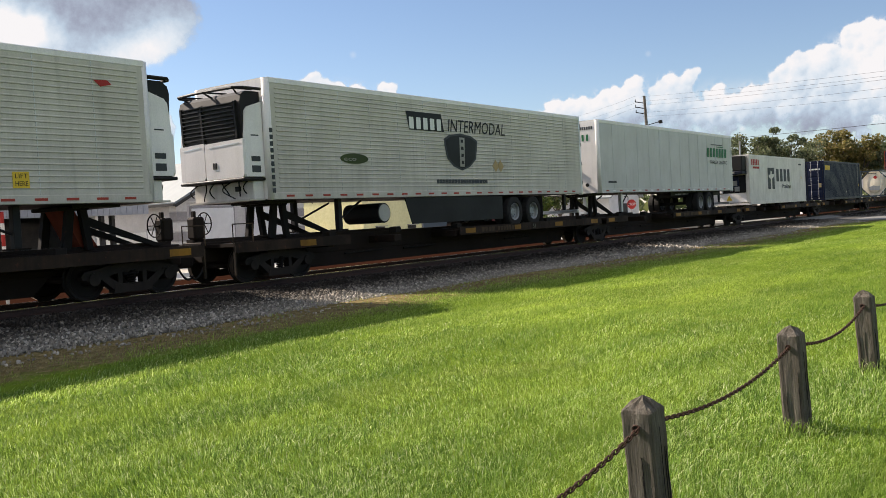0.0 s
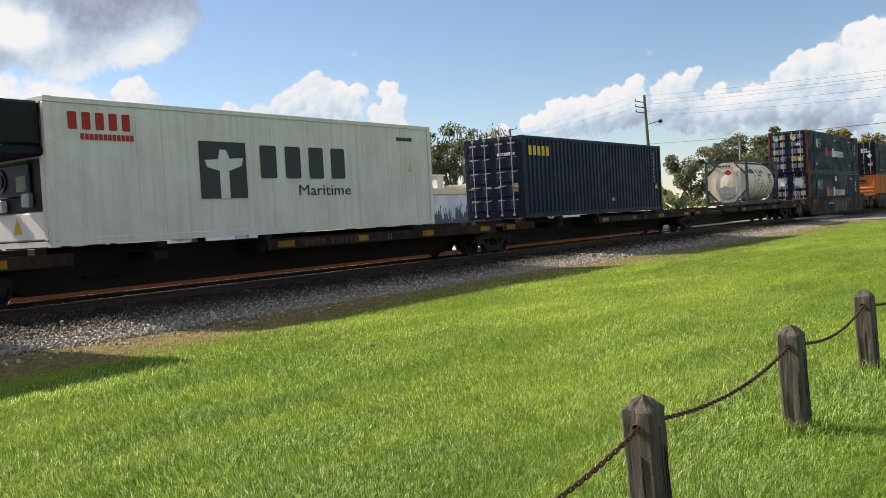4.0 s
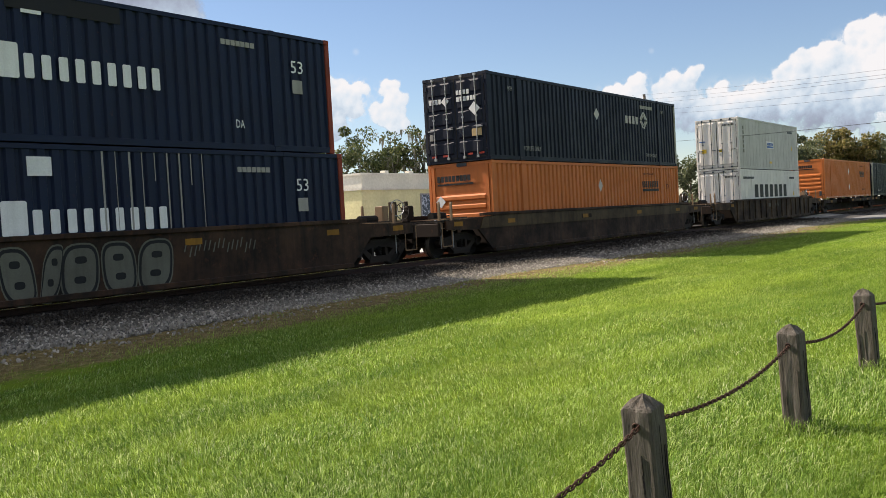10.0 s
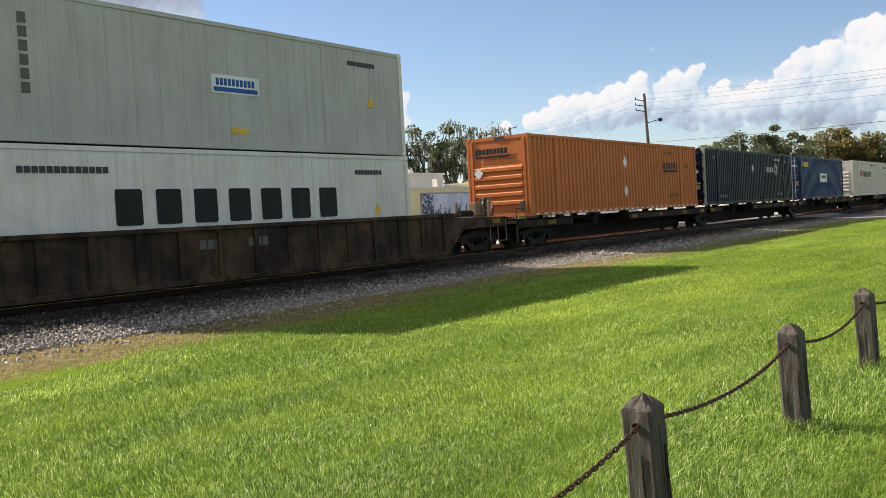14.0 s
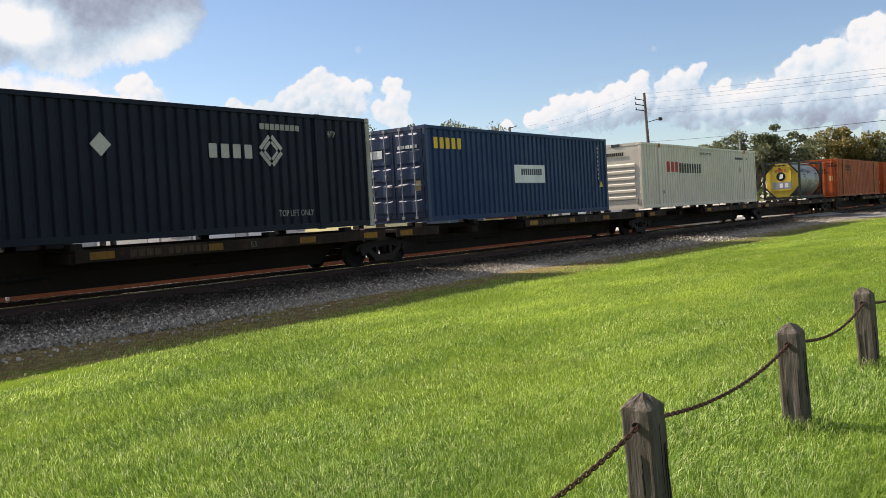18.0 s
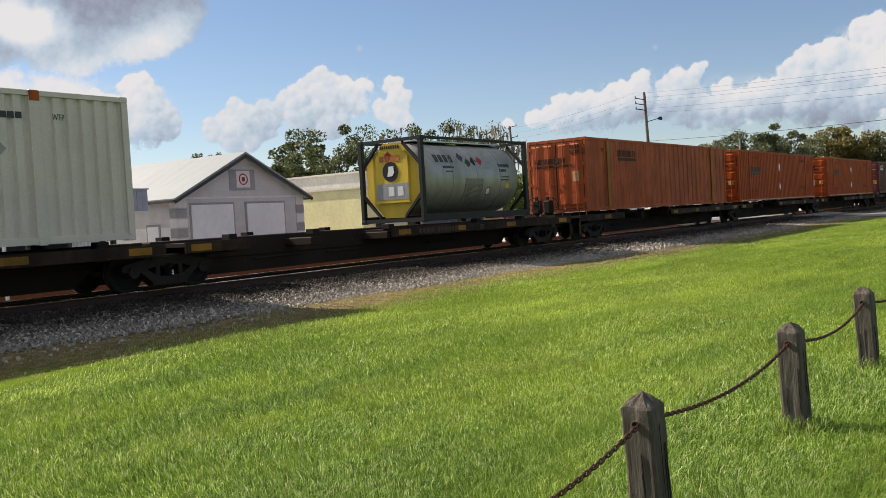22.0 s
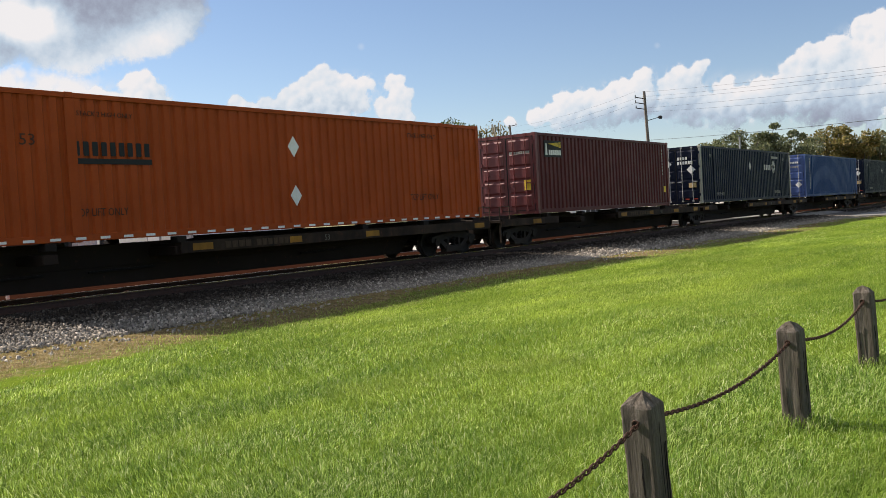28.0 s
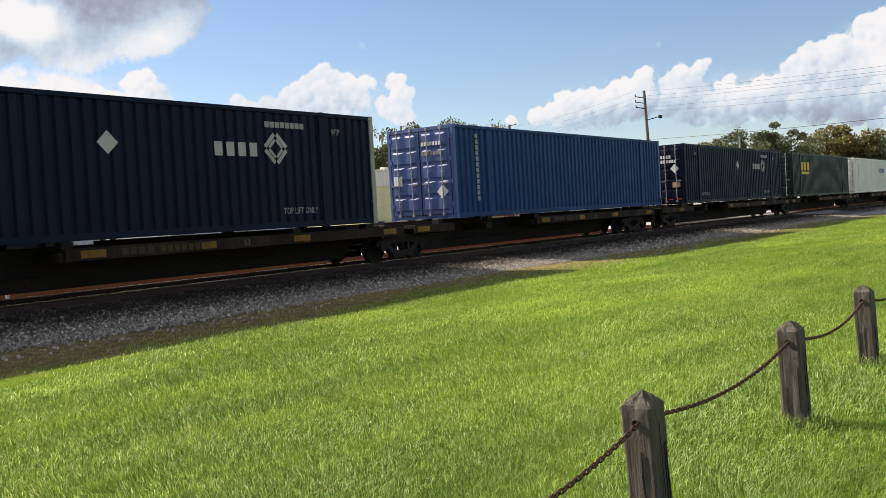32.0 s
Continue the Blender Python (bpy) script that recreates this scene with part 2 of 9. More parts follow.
def mesh_raw(name, verts, faces, mat, smooth=False):
    """A large mesh from arrays: verts (n, 3), faces (m, 3 or 4)."""
    me = bpy.data.meshes.new(name)
    verts, faces = np.asarray(verts, np.float32), np.asarray(faces, np.int32)
    k = faces.shape[1]
    me.vertices.add(len(verts))
    me.vertices.foreach_set("co", verts.ravel())
    me.loops.add(faces.size)
    me.loops.foreach_set("vertex_index", faces.ravel())
    me.polygons.add(len(faces))
    me.polygons.foreach_set("loop_start", np.arange(len(faces), dtype=np.int32) * k)
    me.polygons.foreach_set("loop_total", np.full(len(faces), k, np.int32))
    if smooth:
        me.polygons.foreach_set("use_smooth", np.ones(len(faces), bool))
    me.update(calc_edges=True)
    me.validate()
    me.materials.append(mat)
    return me


def words(name, text, size, mat, parent, at, face="near", bold=0.0, space=1.0, squeeze=1.0, shear=0.0):
    """Flat lettering with the built-in font. face near: read from the lawn; end: read from the train's head."""
    cu = bpy.data.curves.new(name, "FONT")
    cu.body, cu.size, cu.extrude, cu.offset, cu.space_character, cu.shear = text, size, 0.002, bold, space, shear
    cu.resolution_u = 2
    tmp = bpy.data.objects.new(name, cu)
    me = bpy.data.meshes.new_from_object(tmp)
    bpy.data.objects.remove(tmp)
    bpy.data.curves.remove(cu)
    turn = Matrix.Rotation(radians(90), 4, "X") if face == "near" else Matrix.Rotation(radians(-90), 4, "Z") @ Matrix.Rotation(radians(90), 4, "X")
    me.transform(turn @ Matrix.Diagonal((squeeze, 1, 1, 1)))
    me.materials.clear()
    me.materials.append(mat)
    ob = new(name, me)
    ob.parent = parent
    ob.location = at
    return ob


BAR_MESHES = {}


def bars(name, widths, height, mat, parent, at, face="near", gap=0.25, slant=0.0):
    """Letter-sized plain blocks in a row, in place of writing; each one is a part."""
    name = {"brand_blocks": "brand_block", "address_bars": "address_bar"}.get(name, name)
    u = 0.0
    for cell in widths:
        w = cell * 0.74 if height >= 0.25 and len(widths) > 1 else cell
        if w > 0:
            key = (name, round(w, 3), round(height, 3), mat.name, face, slant)
            if key not in BAR_MESHES:
                c = height * 0.05
                pts = [(c, 0), (w - c, 0), (w, c), (w + slant, height - c), (w - c + slant, height), (c + slant, height), (slant, height - c), (0, c)]
                bm = prism(pts, "y", -0.003, 0.003) if face == "near" else prism([(-p[0], p[1]) for p in pts], "x", -0.003, 0.003)
                BAR_MESHES[key] = mesh_of(name, bm, mat)
            ob = new(name, BAR_MESHES[key])
            ob.parent = parent
            ob.location = (at[0] + u, at[1], at[2]) if face == "near" else (at[0], at[1] - u, at[2])
        u += abs(cell) + height * gap


def plate(name, x0, x1, z0, z1, y, mat, parent, thick=0.006):
    return part(name, box(x0, x1, y - thick, y, z0, z1), mat, parent)


def diamond(name, x, z, r, y, mat, parent, face="near"):
    pts = [(x - r, z), (x, z - r), (x + r, z), (x, z + r)]
    return part(name, prism(pts, "y", y - 0.004, y) if face == "near" else prism(pts, "x", y - 0.004, y), mat, parent)


# ---- ground and track ----
def ground_material():
    m, nt, b = nodes_of("mown_grass_ground")
    tc = nt.nodes.new("ShaderNodeTexCoord")
    sep = nt.nodes.new("ShaderNodeSeparateXYZ")
    nt.links.new(tc.outputs["Object"], sep.inputs[0])
    big = noise_tex(nt, 0.35, 5, 0.6)
    mid = noise_tex(nt, 2.2, 6, 0.7)
    fine = noise_tex(nt, 40, 4, 0.7)
    c = ramp(nt, mid, [(0.30, (0.050, 0.095, 0.008)), (0.5, (0.115, 0.20, 0.012)), (0.72, (0.21, 0.30, 0.020))])
    c = blend(nt, grey(nt, big, 0.35, 0.7), c, blend(nt, 0.5, c, (0.19, 0.23, 0.035)))
    c = blend(nt, 0.5, c, ramp(nt, fine, [(0.3, (0.025, 0.05, 0.008)), (0.75, (0.20, 0.27, 0.05))]))
    # worn, straw-coloured strip next to the stones
    edge = nt.nodes.new("ShaderNodeMapRange")
    nt.links.new(sep.outputs["Y"], edge.inputs["Value"])
    edge.inputs["From Min"].default_value, edge.inputs["From Max"].default_value = 9.2, 10.8
    mix = nt.nodes.new("ShaderNodeMath")
    mix.operation = "MULTIPLY_ADD"
    nt.links.new(mid, mix.inputs[0])
    mix.inputs[1].default_value = 1.6
    add = nt.nodes.new("ShaderNodeMath")
    add.operation = "SUBTRACT"
    nt.links.new(edge.outputs[0], add.inputs[0])
    add.inputs[1].default_value = 1.05
    nt.links.new(add.outputs[0], mix.inputs[2])
    straw = ramp(nt, noise_tex(nt, 5.5, 9, 0.8), [(0.32, (0.065, 0.052, 0.024)), (0.5, (0.155, 0.120, 0.058)), (0.68, (0.36, 0.29, 0.15))])
    c = blend(nt, grey(nt, mix.outputs[0], 0.25, 0.6), c, straw)
    far = nt.nodes.new("ShaderNodeMath")
    far.operation = "GREATER_THAN"
    nt.links.new(sep.outputs["Y"], far.inputs[0])
    far.inputs[1].default_value = 22.0
    sand = ramp(nt, noise_tex(nt, 1.5, 6, 0.7), [(0.35, (0.30, 0.28, 0.25)), (0.65, (0.46, 0.44, 0.40))])
    c = blend(nt, far.outputs[0], c, sand)
    # iron-red dirt beside the far rail
    red = nt.nodes.new("ShaderNodeMath")
    red.operation = "COMPARE"
    nt.links.new(sep.outputs["Y"], red.inputs[0])
    red.inputs[1].default_value, red.inputs[2].default_value = 21.7, 3.5
    c = blend(nt, red.outputs[0], c, ramp(nt, noise_tex(nt, 3.5, 6, 0.7), [(0.3, (0.014, 0.006, 0.004)), (0.7, (0.036, 0.014, 0.008))]))
    nt.links.new(c, b.inputs["Base Color"])
    b.inputs["Roughness"].default_value = 0.9
    b.inputs["Specular IOR Level"].default_value = 0.0
    bump(nt, fine, 0.7, 0.03, b)
    return m


def lay_ground():
    xs = np.unique(np.concatenate([np.linspace(-4, 90, 190), np.geomspace(90, 2600, 24), -np.geomspace(4, 2600, 24)]))
    ys = np.unique(np.concatenate([np.linspace(-6, 22, 90), np.geomspace(22, 2600, 24), -np.geomspace(6, 2600, 24)]))
    xx, yy = np.meshgrid(xs, ys, indexing="ij")
    zz = 0.025 * np.sin(xx * 0.21 + 0.5) * np.sin(yy * 0.43) + 0.012 * np.sin(xx * 0.9 + yy * 0.7)
    zz = np.where((np.abs(xx) > 120) | (np.abs(yy) > 40), 0, zz)
    v = np.stack([xx, yy, zz], -1).reshape(-1, 3)
    n, k = len(xs), len(ys)
    i, j = np.meshgrid(np.arange(n - 1), np.arange(k - 1), indexing="ij")
    a = (i * k + j).ravel()
    f = np.stack([a, a + k, a + k + 1, a + 1], -1)
    tagged(new("ground", mesh_raw("ground", v, f, ground_material(), True)), "green mown lawn with a straw edge by the track", "ground", kind="structure")


lay_ground()
RAIL_TOP = 0.33
stone_grey = two_tone("grey_track_stone", (0.025, 0.021, 0.018), (0.085, 0.078, 0.068), 16, 0.9, bumps=0.8, dist=0.03)
# the ballast bed: a low bank with sloping shoulders
bed = prism([(11.9, -0.06), (13.0, 0.05), (15.0, 0.17), (19.0, 0.17), (19.7, 0.02), (20.0, -0.06)], "x", -160, 420)
tagged(thing("ballast_bed", bed, stone_grey, "grey crushed stone bank under the track", "ballast", kind="structure"))


def rail_profile(y):
    z = RAIL_TOP
    return [(y - 0.075, z - 0.17), (y + 0.075, z - 0.17), (y + 0.075, z - 0.155), (y + 0.012, z - 0.135), (y + 0.012, z - 0.045), (y + 0.036, z - 0.035), (y + 0.036, z - 0.006), (y - 0.036, z - 0.006), (y - 0.036, z - 0.035), (y - 0.012, z - 0.045), (y - 0.012, z - 0.135), (y - 0.075, z - 0.155)]


for side in (-0.755, 0.755):
    r = base_of("rail", "rusty steel rail with a worn bright head", "rail", group="running rails", kind="structure")
    part("rail_web", prism(rail_profile(TRACK_Y + side), "x", -160, 420), M["rail"], r)
    part("rail_head", box(-160, 420, TRACK_Y + side - 0.039, TRACK_Y + side + 0.039, RAIL_TOP - 0.020, RAIL_TOP, 0.006), M["railtop"], r, "worn bright running surface")


# ---- sky: the cloud layer, a far dome with gaps ----
def cloud_material():
    m = bpy.data.materials.new("cumulus_cloud")
    m.use_nodes = True
    nt = m.node_tree
    nt.nodes.remove(nt.nodes["Principled BSDF"])
    out = nt.nodes["Material Output"]

    def attr(name):
        a = nt.nodes.new("ShaderNodeAttribute")
        a.attribute_name = name
        return a.outputs["Fac"]

    def math2(op, a, b):
        k = nt.nodes.new("ShaderNodeMath")
        k.operation = op
        for i, v in enumerate((a, b)):
            if isinstance(v, (int, float)):
                k.inputs[i].default_value = v
            else:
                nt.links.new(v, k.inputs[i])
        return k.outputs[0]
    puff = math2("SUBTRACT", noise_tex(nt, 0.10, 7, 0.65), 0.5)
    dens = math2("ADD", attr("cover"), math2("MULTIPLY", puff, attr("fray")))
    hard = nt.nodes.new("ShaderNodeMapRange")
    hard.interpolation_type = "SMOOTHSTEP"
    hard.inputs["From Min"].default_value, hard.inputs["From Max"].default_value = 0.25, 0.75
    nt.links.new(dens, hard.inputs["Value"])
    body = math2("ADD", attr("shade"), math2("MULTIPLY", math2("MULTIPLY", puff, 0.36), attr("fray")))
    col = ramp(nt, body, [(0.0, (0.20, 0.245, 0.33)), (0.25, (0.34, 0.405, 0.52)), (0.5, (0.50, 0.65, 0.79)), (0.72, (0.72, 0.845, 0.935)), (0.95, (0.90, 0.945, 0.97))])
    em = nt.nodes.new("ShaderNodeEmission")
    em.inputs["Strength"].default_value = 0.50
    nt.links.new(col, em.inputs["Color"])
    tr = nt.nodes.new("ShaderNodeBsdfTransparent")
    mx = nt.nodes.new("ShaderNodeMixShader")
    nt.links.new(hard.outputs[0], mx.inputs[0])
    nt.links.new(tr.outputs[0], mx.inputs[1])
    nt.links.new(em.outputs[0], mx.inputs[2])
    nt.links.new(mx.outputs[0], out.inputs["Surface"])
    return m


# the heaps of each cloud, in thousandths of the view's depth: right and up of the view's centre, radius
HEAPS_LEFT = [(-335, 122, 20), (-312, 128, 14), (-395, 157, 18), (-376, 152, 20), (-405, 142, 16), (-386, 134, 22), (-365, 127, 22), (-430, 150, 17), (-456, 158, 20), (-446, 138, 20), (-349, 177, 17), (-338, 157, 23), (-319, 143, 18), (-341, 130, 27), (-357, 148, 18)]
HEAPS_MID_A = [(-338, 182, 9), (-355, 179, 9), (-344, 171, 13), (-326, 166, 7), (-347, 161, 17), (-393, 171, 6), (-236, 156, 10), (-206, 154, 10), (-223, 144, 16), (-247, 140, 13), (-260, 129, 16), (-211, 134, 20), (-236, 123, 23)]
HEAPS_MID_B = [(-142, 194, 7), (-147, 186, 10), (-160, 179, 10), (-131, 183, 11), (-115, 185, 6), (-169, 172, 10), (-182, 164, 10), (-96, 182, 6), (-88, 178, 6), (-106, 172, 13), (-144, 166, 20), (-122, 163, 20), (-188, 152, 13), (-160, 147, 23), (-101, 156, 11), (-131, 140, 23)]
HEAPS_MID_C = [(-66, 185, 6), (-57, 183, 6), (-68, 177, 6), (-58, 175, 6), (-47, 167, 7), (-60, 164, 11), (-76, 155, 9), (-52, 155, 9), (-69, 147, 11), (-55, 140, 13)]
HEAPS_CENTRE = [(65, 137, 7), (126, 160, 12), (140, 157, 13), (112, 147, 12), (93, 141, 11), (190, 172, 13), (215, 189, 8), (209, 179, 13), (181, 163, 17), (159, 154, 17), (203, 157, 25), (168, 141, 25), (128, 138, 19)]
HEAPS_CREST = [(280, 202, 5), (272, 194, 9), (253, 188, 11), (262, 179, 16), (240, 175, 13), (247, 157, 21), (305, 182, 7), (300, 169, 12), (282, 157, 14), (259, 141, 19)]
HEAPS_RIGHT = [(469, 248, 12), (453, 238, 15), (478, 232, 25), (390, 210, 12), (378, 194, 15), (409, 207, 17), (428, 216, 17), (403, 185, 28), (440, 194, 37), (478, 188, 37), (530, 215, 45), (372, 176, 19)]
HEAPS_SHELF = [(341, 172, 15), (322, 160, 18), (353, 154, 24), (397, 157, 30), (303, 141, 21), (440, 157, 30), (520, 160, 35), (466, 132, 9)]
SCRAPS = [(227, 216, 7, 0.35), (169, 208, 7, 0.22), (-100, 215, 8, 0.40), (-87, 268, 6, 0.25), (-62, 250, 10, 0.12)]


def soften(g, k):
    """A box blur of k cells, twice."""
    for _ in range(2):
        for ax in (0, 1):
            pad = np.concatenate([np.repeat(np.take(g, [0], ax), k, ax), g, np.repeat(np.take(g, [-1], ax), k, ax)], ax)
            c = np.cumsum(pad, ax)
            c = np.concatenate([np.zeros_like(np.take(c, [0], ax)), c], ax)
            n = g.shape[ax]
            hi = np.take(c, np.arange(2 * k + 1, 2 * k + 1 + n), ax)
            lo = np.take(c, np.arange(0, n), ax)
            g = (hi - lo) / (2 * k + 1)
    return g


def fractal(shape, cell, rng, octaves=5):
    """Smooth random field from 0 to 1."""
    total, weight = np.zeros(shape), 0.0
    for o in range(octaves):
        c = max(2.0, cell / 2 ** o)
        n, k = int(shape[0] / c) + 3, int(shape[1] / c) + 3
        g = rng.uniform(0, 1, (n, k))
        x, y = np.arange(shape[0]) / c, np.arange(shape[1]) / c
        i, j = x.astype(int), y.astype(int)
        fx, fy = x - i, y - j
        fx, fy = (fx * fx * (3 - 2 * fx))[:, None], (fy * fy * (3 - 2 * fy))[None]
        v = (g[np.ix_(i, j)] * (1 - fx) + g[np.ix_(i + 1, j)] * fx) * (1 - fy) + (g[np.ix_(i, j + 1)] * (1 - fx) + g[np.ix_(i + 1, j + 1)] * fx) * fy
        total += v * 0.55 ** o
        weight += 0.55 ** o
    return total / weight


def heap_up(us, vs, rng):
    """Cauliflower heads grown on the heaps, each with its rounding towards the sun."""
    step = us[1] - us[0]
    near = np.full((len(us), len(vs)), -9.0)
    lit = np.zeros(near.shape)
    mask = np.zeros(near.shape)
    sunward = np.array((-0.66, 0.66, -0.10))

    def puff(x, y, z, r):
        i0, i1 = np.searchsorted(us, (x - r, x + r))
        j0, j1 = np.searchsorted(vs, (y - r, y + r))
        if i1 - i0 < 1 or j1 - j0 < 1:
            return
        a, b = (us[i0:i1, None] - x) / r, (vs[None, j0:j1] - y) / r
        q = a * a + b * b
        h = np.sqrt(np.clip(1 - q, 0, 1))
        top = np.where(q < 1, z + r * h, -9.0)
        front = top > near[i0:i1, j0:j1]
        near[i0:i1, j0:j1] = np.where(front, top, near[i0:i1, j0:j1])
        glow = 0.5 + 0.5 * (a * sunward[0] + b * sunward[1] + h * sunward[2])
        lit[i0:i1, j0:j1] = np.where(front, glow, lit[i0:i1, j0:j1])
        mask[i0:i1, j0:j1] = np.maximum(mask[i0:i1, j0:j1], np.where(q < 1, 1.0, 0.0))

    for heaps in (HEAPS_LEFT, HEAPS_MID_A, HEAPS_MID_B, HEAPS_MID_C, HEAPS_CENTRE, HEAPS_CREST, HEAPS_RIGHT, HEAPS_SHELF):
        for x, y, r in heaps:
            x, y, r = x / 1000, y / 1000 - 0.005, r / 1000
            puff(x, y, 0.0, r * 0.92)
            for _ in range(11):
                a = rng.uniform(-0.6, math.pi + 0.6)
                d = r * rng.uniform(0.35, 0.85)
                r1 = r * rng.uniform(0.24, 0.46)
                x1, y1, z1 = x + d * math.cos(a), y + d * math.sin(a), rng.uniform(0.2, 0.7) * r
                puff(x1, y1, z1, r1)
                for _ in range(6):
                    a2 = rng.uniform(-0.4, math.pi + 0.4)
                    d2 = r1 * rng.uniform(0.4, 0.95)
                    puff(x1 + d2 * math.cos(a2), y1 + d2 * math.sin(a2), z1 + rng.uniform(0.1, 0.6) * r1, r1 * rng.uniform(0.22, 0.5))
    return soften(mask, 1), soften(lit, 1), mask


def lay_clouds():
    R = 1500.0
    rng = np.random.default_rng(5)
    us, vs = np.arange(-0.62, 0.66, 0.0013), np.arange(-0.06, 0.36, 0.0013)
    mask, lit, raw = heap_up(us, vs, rng)
    U, V = us[:, None] + 0 * vs, vs[None] + 0 * us[:, None]
    wide = fractal(mask.shape, 60, rng)
    # heads stay bright, the bodies turn blue-grey towards their bases
    inner = soften(raw, 14)
    glow = soften(lit * raw, 9) / np.maximum(soften(raw, 9), 0.05)
    shade = 0.74 + 0.44 * (lit - 0.5) + 0.95 * (glow - 0.5) + 0.40 * (1 - inner) + 0.60 * (wide - 0.5) + np.interp(us, (-0.62, -0.02, 0.10), (-0.06, -0.06, 0.0))[:, None]
    foot = np.interp(us, (-0.62, -0.44, -0.36, -0.30, -0.05, 0.10, 0.30, 0.66), (0.125, 0.125, 0.112, 0.105, 0.10, 0.115, 0.135, 0.125))[:, None]
    shade -= np.interp(us, (-0.62, 0.02, 0.22, 0.66), (0.12, 0.14, 0.34, 0.34))[:, None] * np.clip(1 - (V - foot) / 0.034, 0, 1.2)
    cover = mask * np.clip((V - foot + 0.030 + 0.08 * (wide - 0.5)) / 0.055, 0, 1)
    fray = np.full(mask.shape, 1.0) * np.clip(soften(raw, 3) * 4, 0, 1)
    # pale haze below the heaps and low in the sky
    haze = np.clip(0.50 - (V - 0.03) / 0.20, 0, 0.50) * (0.65 + 0.7 * wide)
    haze = np.maximum(haze, 0.85 * soften(raw, 24) * (0.2 + 1.2 * wide))
    shade = np.where(haze > cover, shade + (0.80 - shade) * np.clip((haze - cover) * 6, 0, 1), shade)
    cover = np.maximum(cover, haze)
    # the smooth grey bank high up, with a bright rift and white tatters under it
    far = fractal(mask.shape, 110, rng, 6)
    slant = V - np.interp(us, (-0.49, -0.43, -0.395, -0.348, -0.30, -0.245), (0.186, 0.188, 0.193, 0.212, 0.232, 0.264))[:, None]
    bank = np.clip((slant + 0.15 * (far - 0.5)) / 0.034, 0, 1) * np.clip((-0.266 - U + 0.08 * (far - 0.5)) / 0.03, 0, 1)
    bank = soften(bank, 3)
    tone = 0.22 + 0.85 * (far - 0.45) + 0.55 * (wide - 0.5) + 0.92 * np.exp(-((U + 0.474) / 0.040) ** 2 - ((V - 0.243) / 0.022) ** 2) * np.clip((wide - 0.32) * 4.5, 0, 1.4) + 0.35 * np.clip(1 - slant / 0.03, 0, 1) * far
    shade = shade * (1 - bank) + tone * bank
    cover = np.maximum(cover, bank * 0.96)
    rag = np.clip((fractal(mask.shape, 46, rng, 5) - 0.26) / 0.24, 0, 1) * np.exp(-((U + 0.46) / 0.075) ** 4 - ((V - 0.165) / 0.040) ** 4)
    rag = rag * (1 - bank)
    shade = np.where(rag > cover, 0.90 + 0.9 * (far - 0.45), shade)
    cover = np.maximum(cover, rag * 0.9)
    fray = np.maximum(fray * (1 - bank), 0.75 * np.clip(bank * 3, 0, 1)) * (1 - 0.4 * rag)
    for x, y, r, k in SCRAPS:
        q = ((U - x / 1000) ** 2 + (V - y / 1000) ** 2) / (r / 1000) ** 2
        bit = k * np.exp(-q) * np.clip(wide * 1.8, 0, 1.2)
        shade = np.where(bit > cover, 0.8, shade)
        cover = np.maximum(cover, bit)

    az = np.radians(np.concatenate([np.arange(0, 20, 1.0), np.arange(20, 90, 0.10), np.arange(90, 360.1, 1.0)]))
    el = np.radians(np.concatenate([np.arange(-0.6, 17.5, 0.095), np.arange(17.5, 87, 0.8)]))
    A, E = np.meshgrid(az, el, indexing="ij")
    d = np.stack([np.sin(A) * np.cos(E), np.cos(A) * np.cos(E), np.sin(E)], -1)
    c = d @ np.array(gaze(0.0).to_3x3())
    w = np.where(c[..., 2] < -0.2, -c[..., 2], 1.0)
    u, v = c[..., 0] / w, c[..., 1] / w
    inside = (c[..., 2] < -0.2) & (u > us[0]) & (u < us[-1]) & (v > vs[0]) & (v < vs[-1])
    fi = np.clip((u - us[0]) / 0.0013, 0, len(us) - 1.001)
    fj = np.clip((v - vs[0]) / 0.0013, 0, len(vs) - 1.001)
    i, j = fi.astype(int), fj.astype(int)
    fi, fj = fi - i, fj - j

    def read(g, rest):
        val = (g[i, j] * (1 - fi) + g[i + 1, j] * fi) * (1 - fj) + (g[i, j + 1] * (1 - fi) + g[i + 1, j + 1] * fi) * fj
        return np.where(inside, val, rest)
    # low haze goes on round about; unseen glowing heaps are added
    # high up, away from the sun, to fill the shade
    around = np.clip(0.45 - np.degrees(E) / 26.0, 0.0, 0.45)
    for _ in range(34):
        a0, e0 = rng.uniform(0, 360), math.degrees(math.asin(rng.uniform(0.55, 0.98)))
        off = np.arccos(np.clip(d @ np.array((math.sin(radians(a0)) * math.cos(radians(e0)), math.cos(radians(a0)) * math.cos(radians(e0)), math.sin(radians(e0)))), -1, 1))
        q = (np.degrees(off) / rng.uniform(7, 15)) ** 2 * (1 + 0.5 * np.sin(A * 23 + 9 * E) * np.sin(E * 31))
        sun_gap = math.degrees(math.acos(min(1.0, SUN_FROM.x * math.sin(radians(a0)) * math.cos(radians(e0)) + SUN_FROM.y * math.cos(radians(a0)) * math.cos(radians(e0)) + SUN_FROM.z * math.sin(radians(e0)))))
        if sun_gap > 34:
            around = np.maximum(around, np.clip(1.3 - q, 0, 0.97))
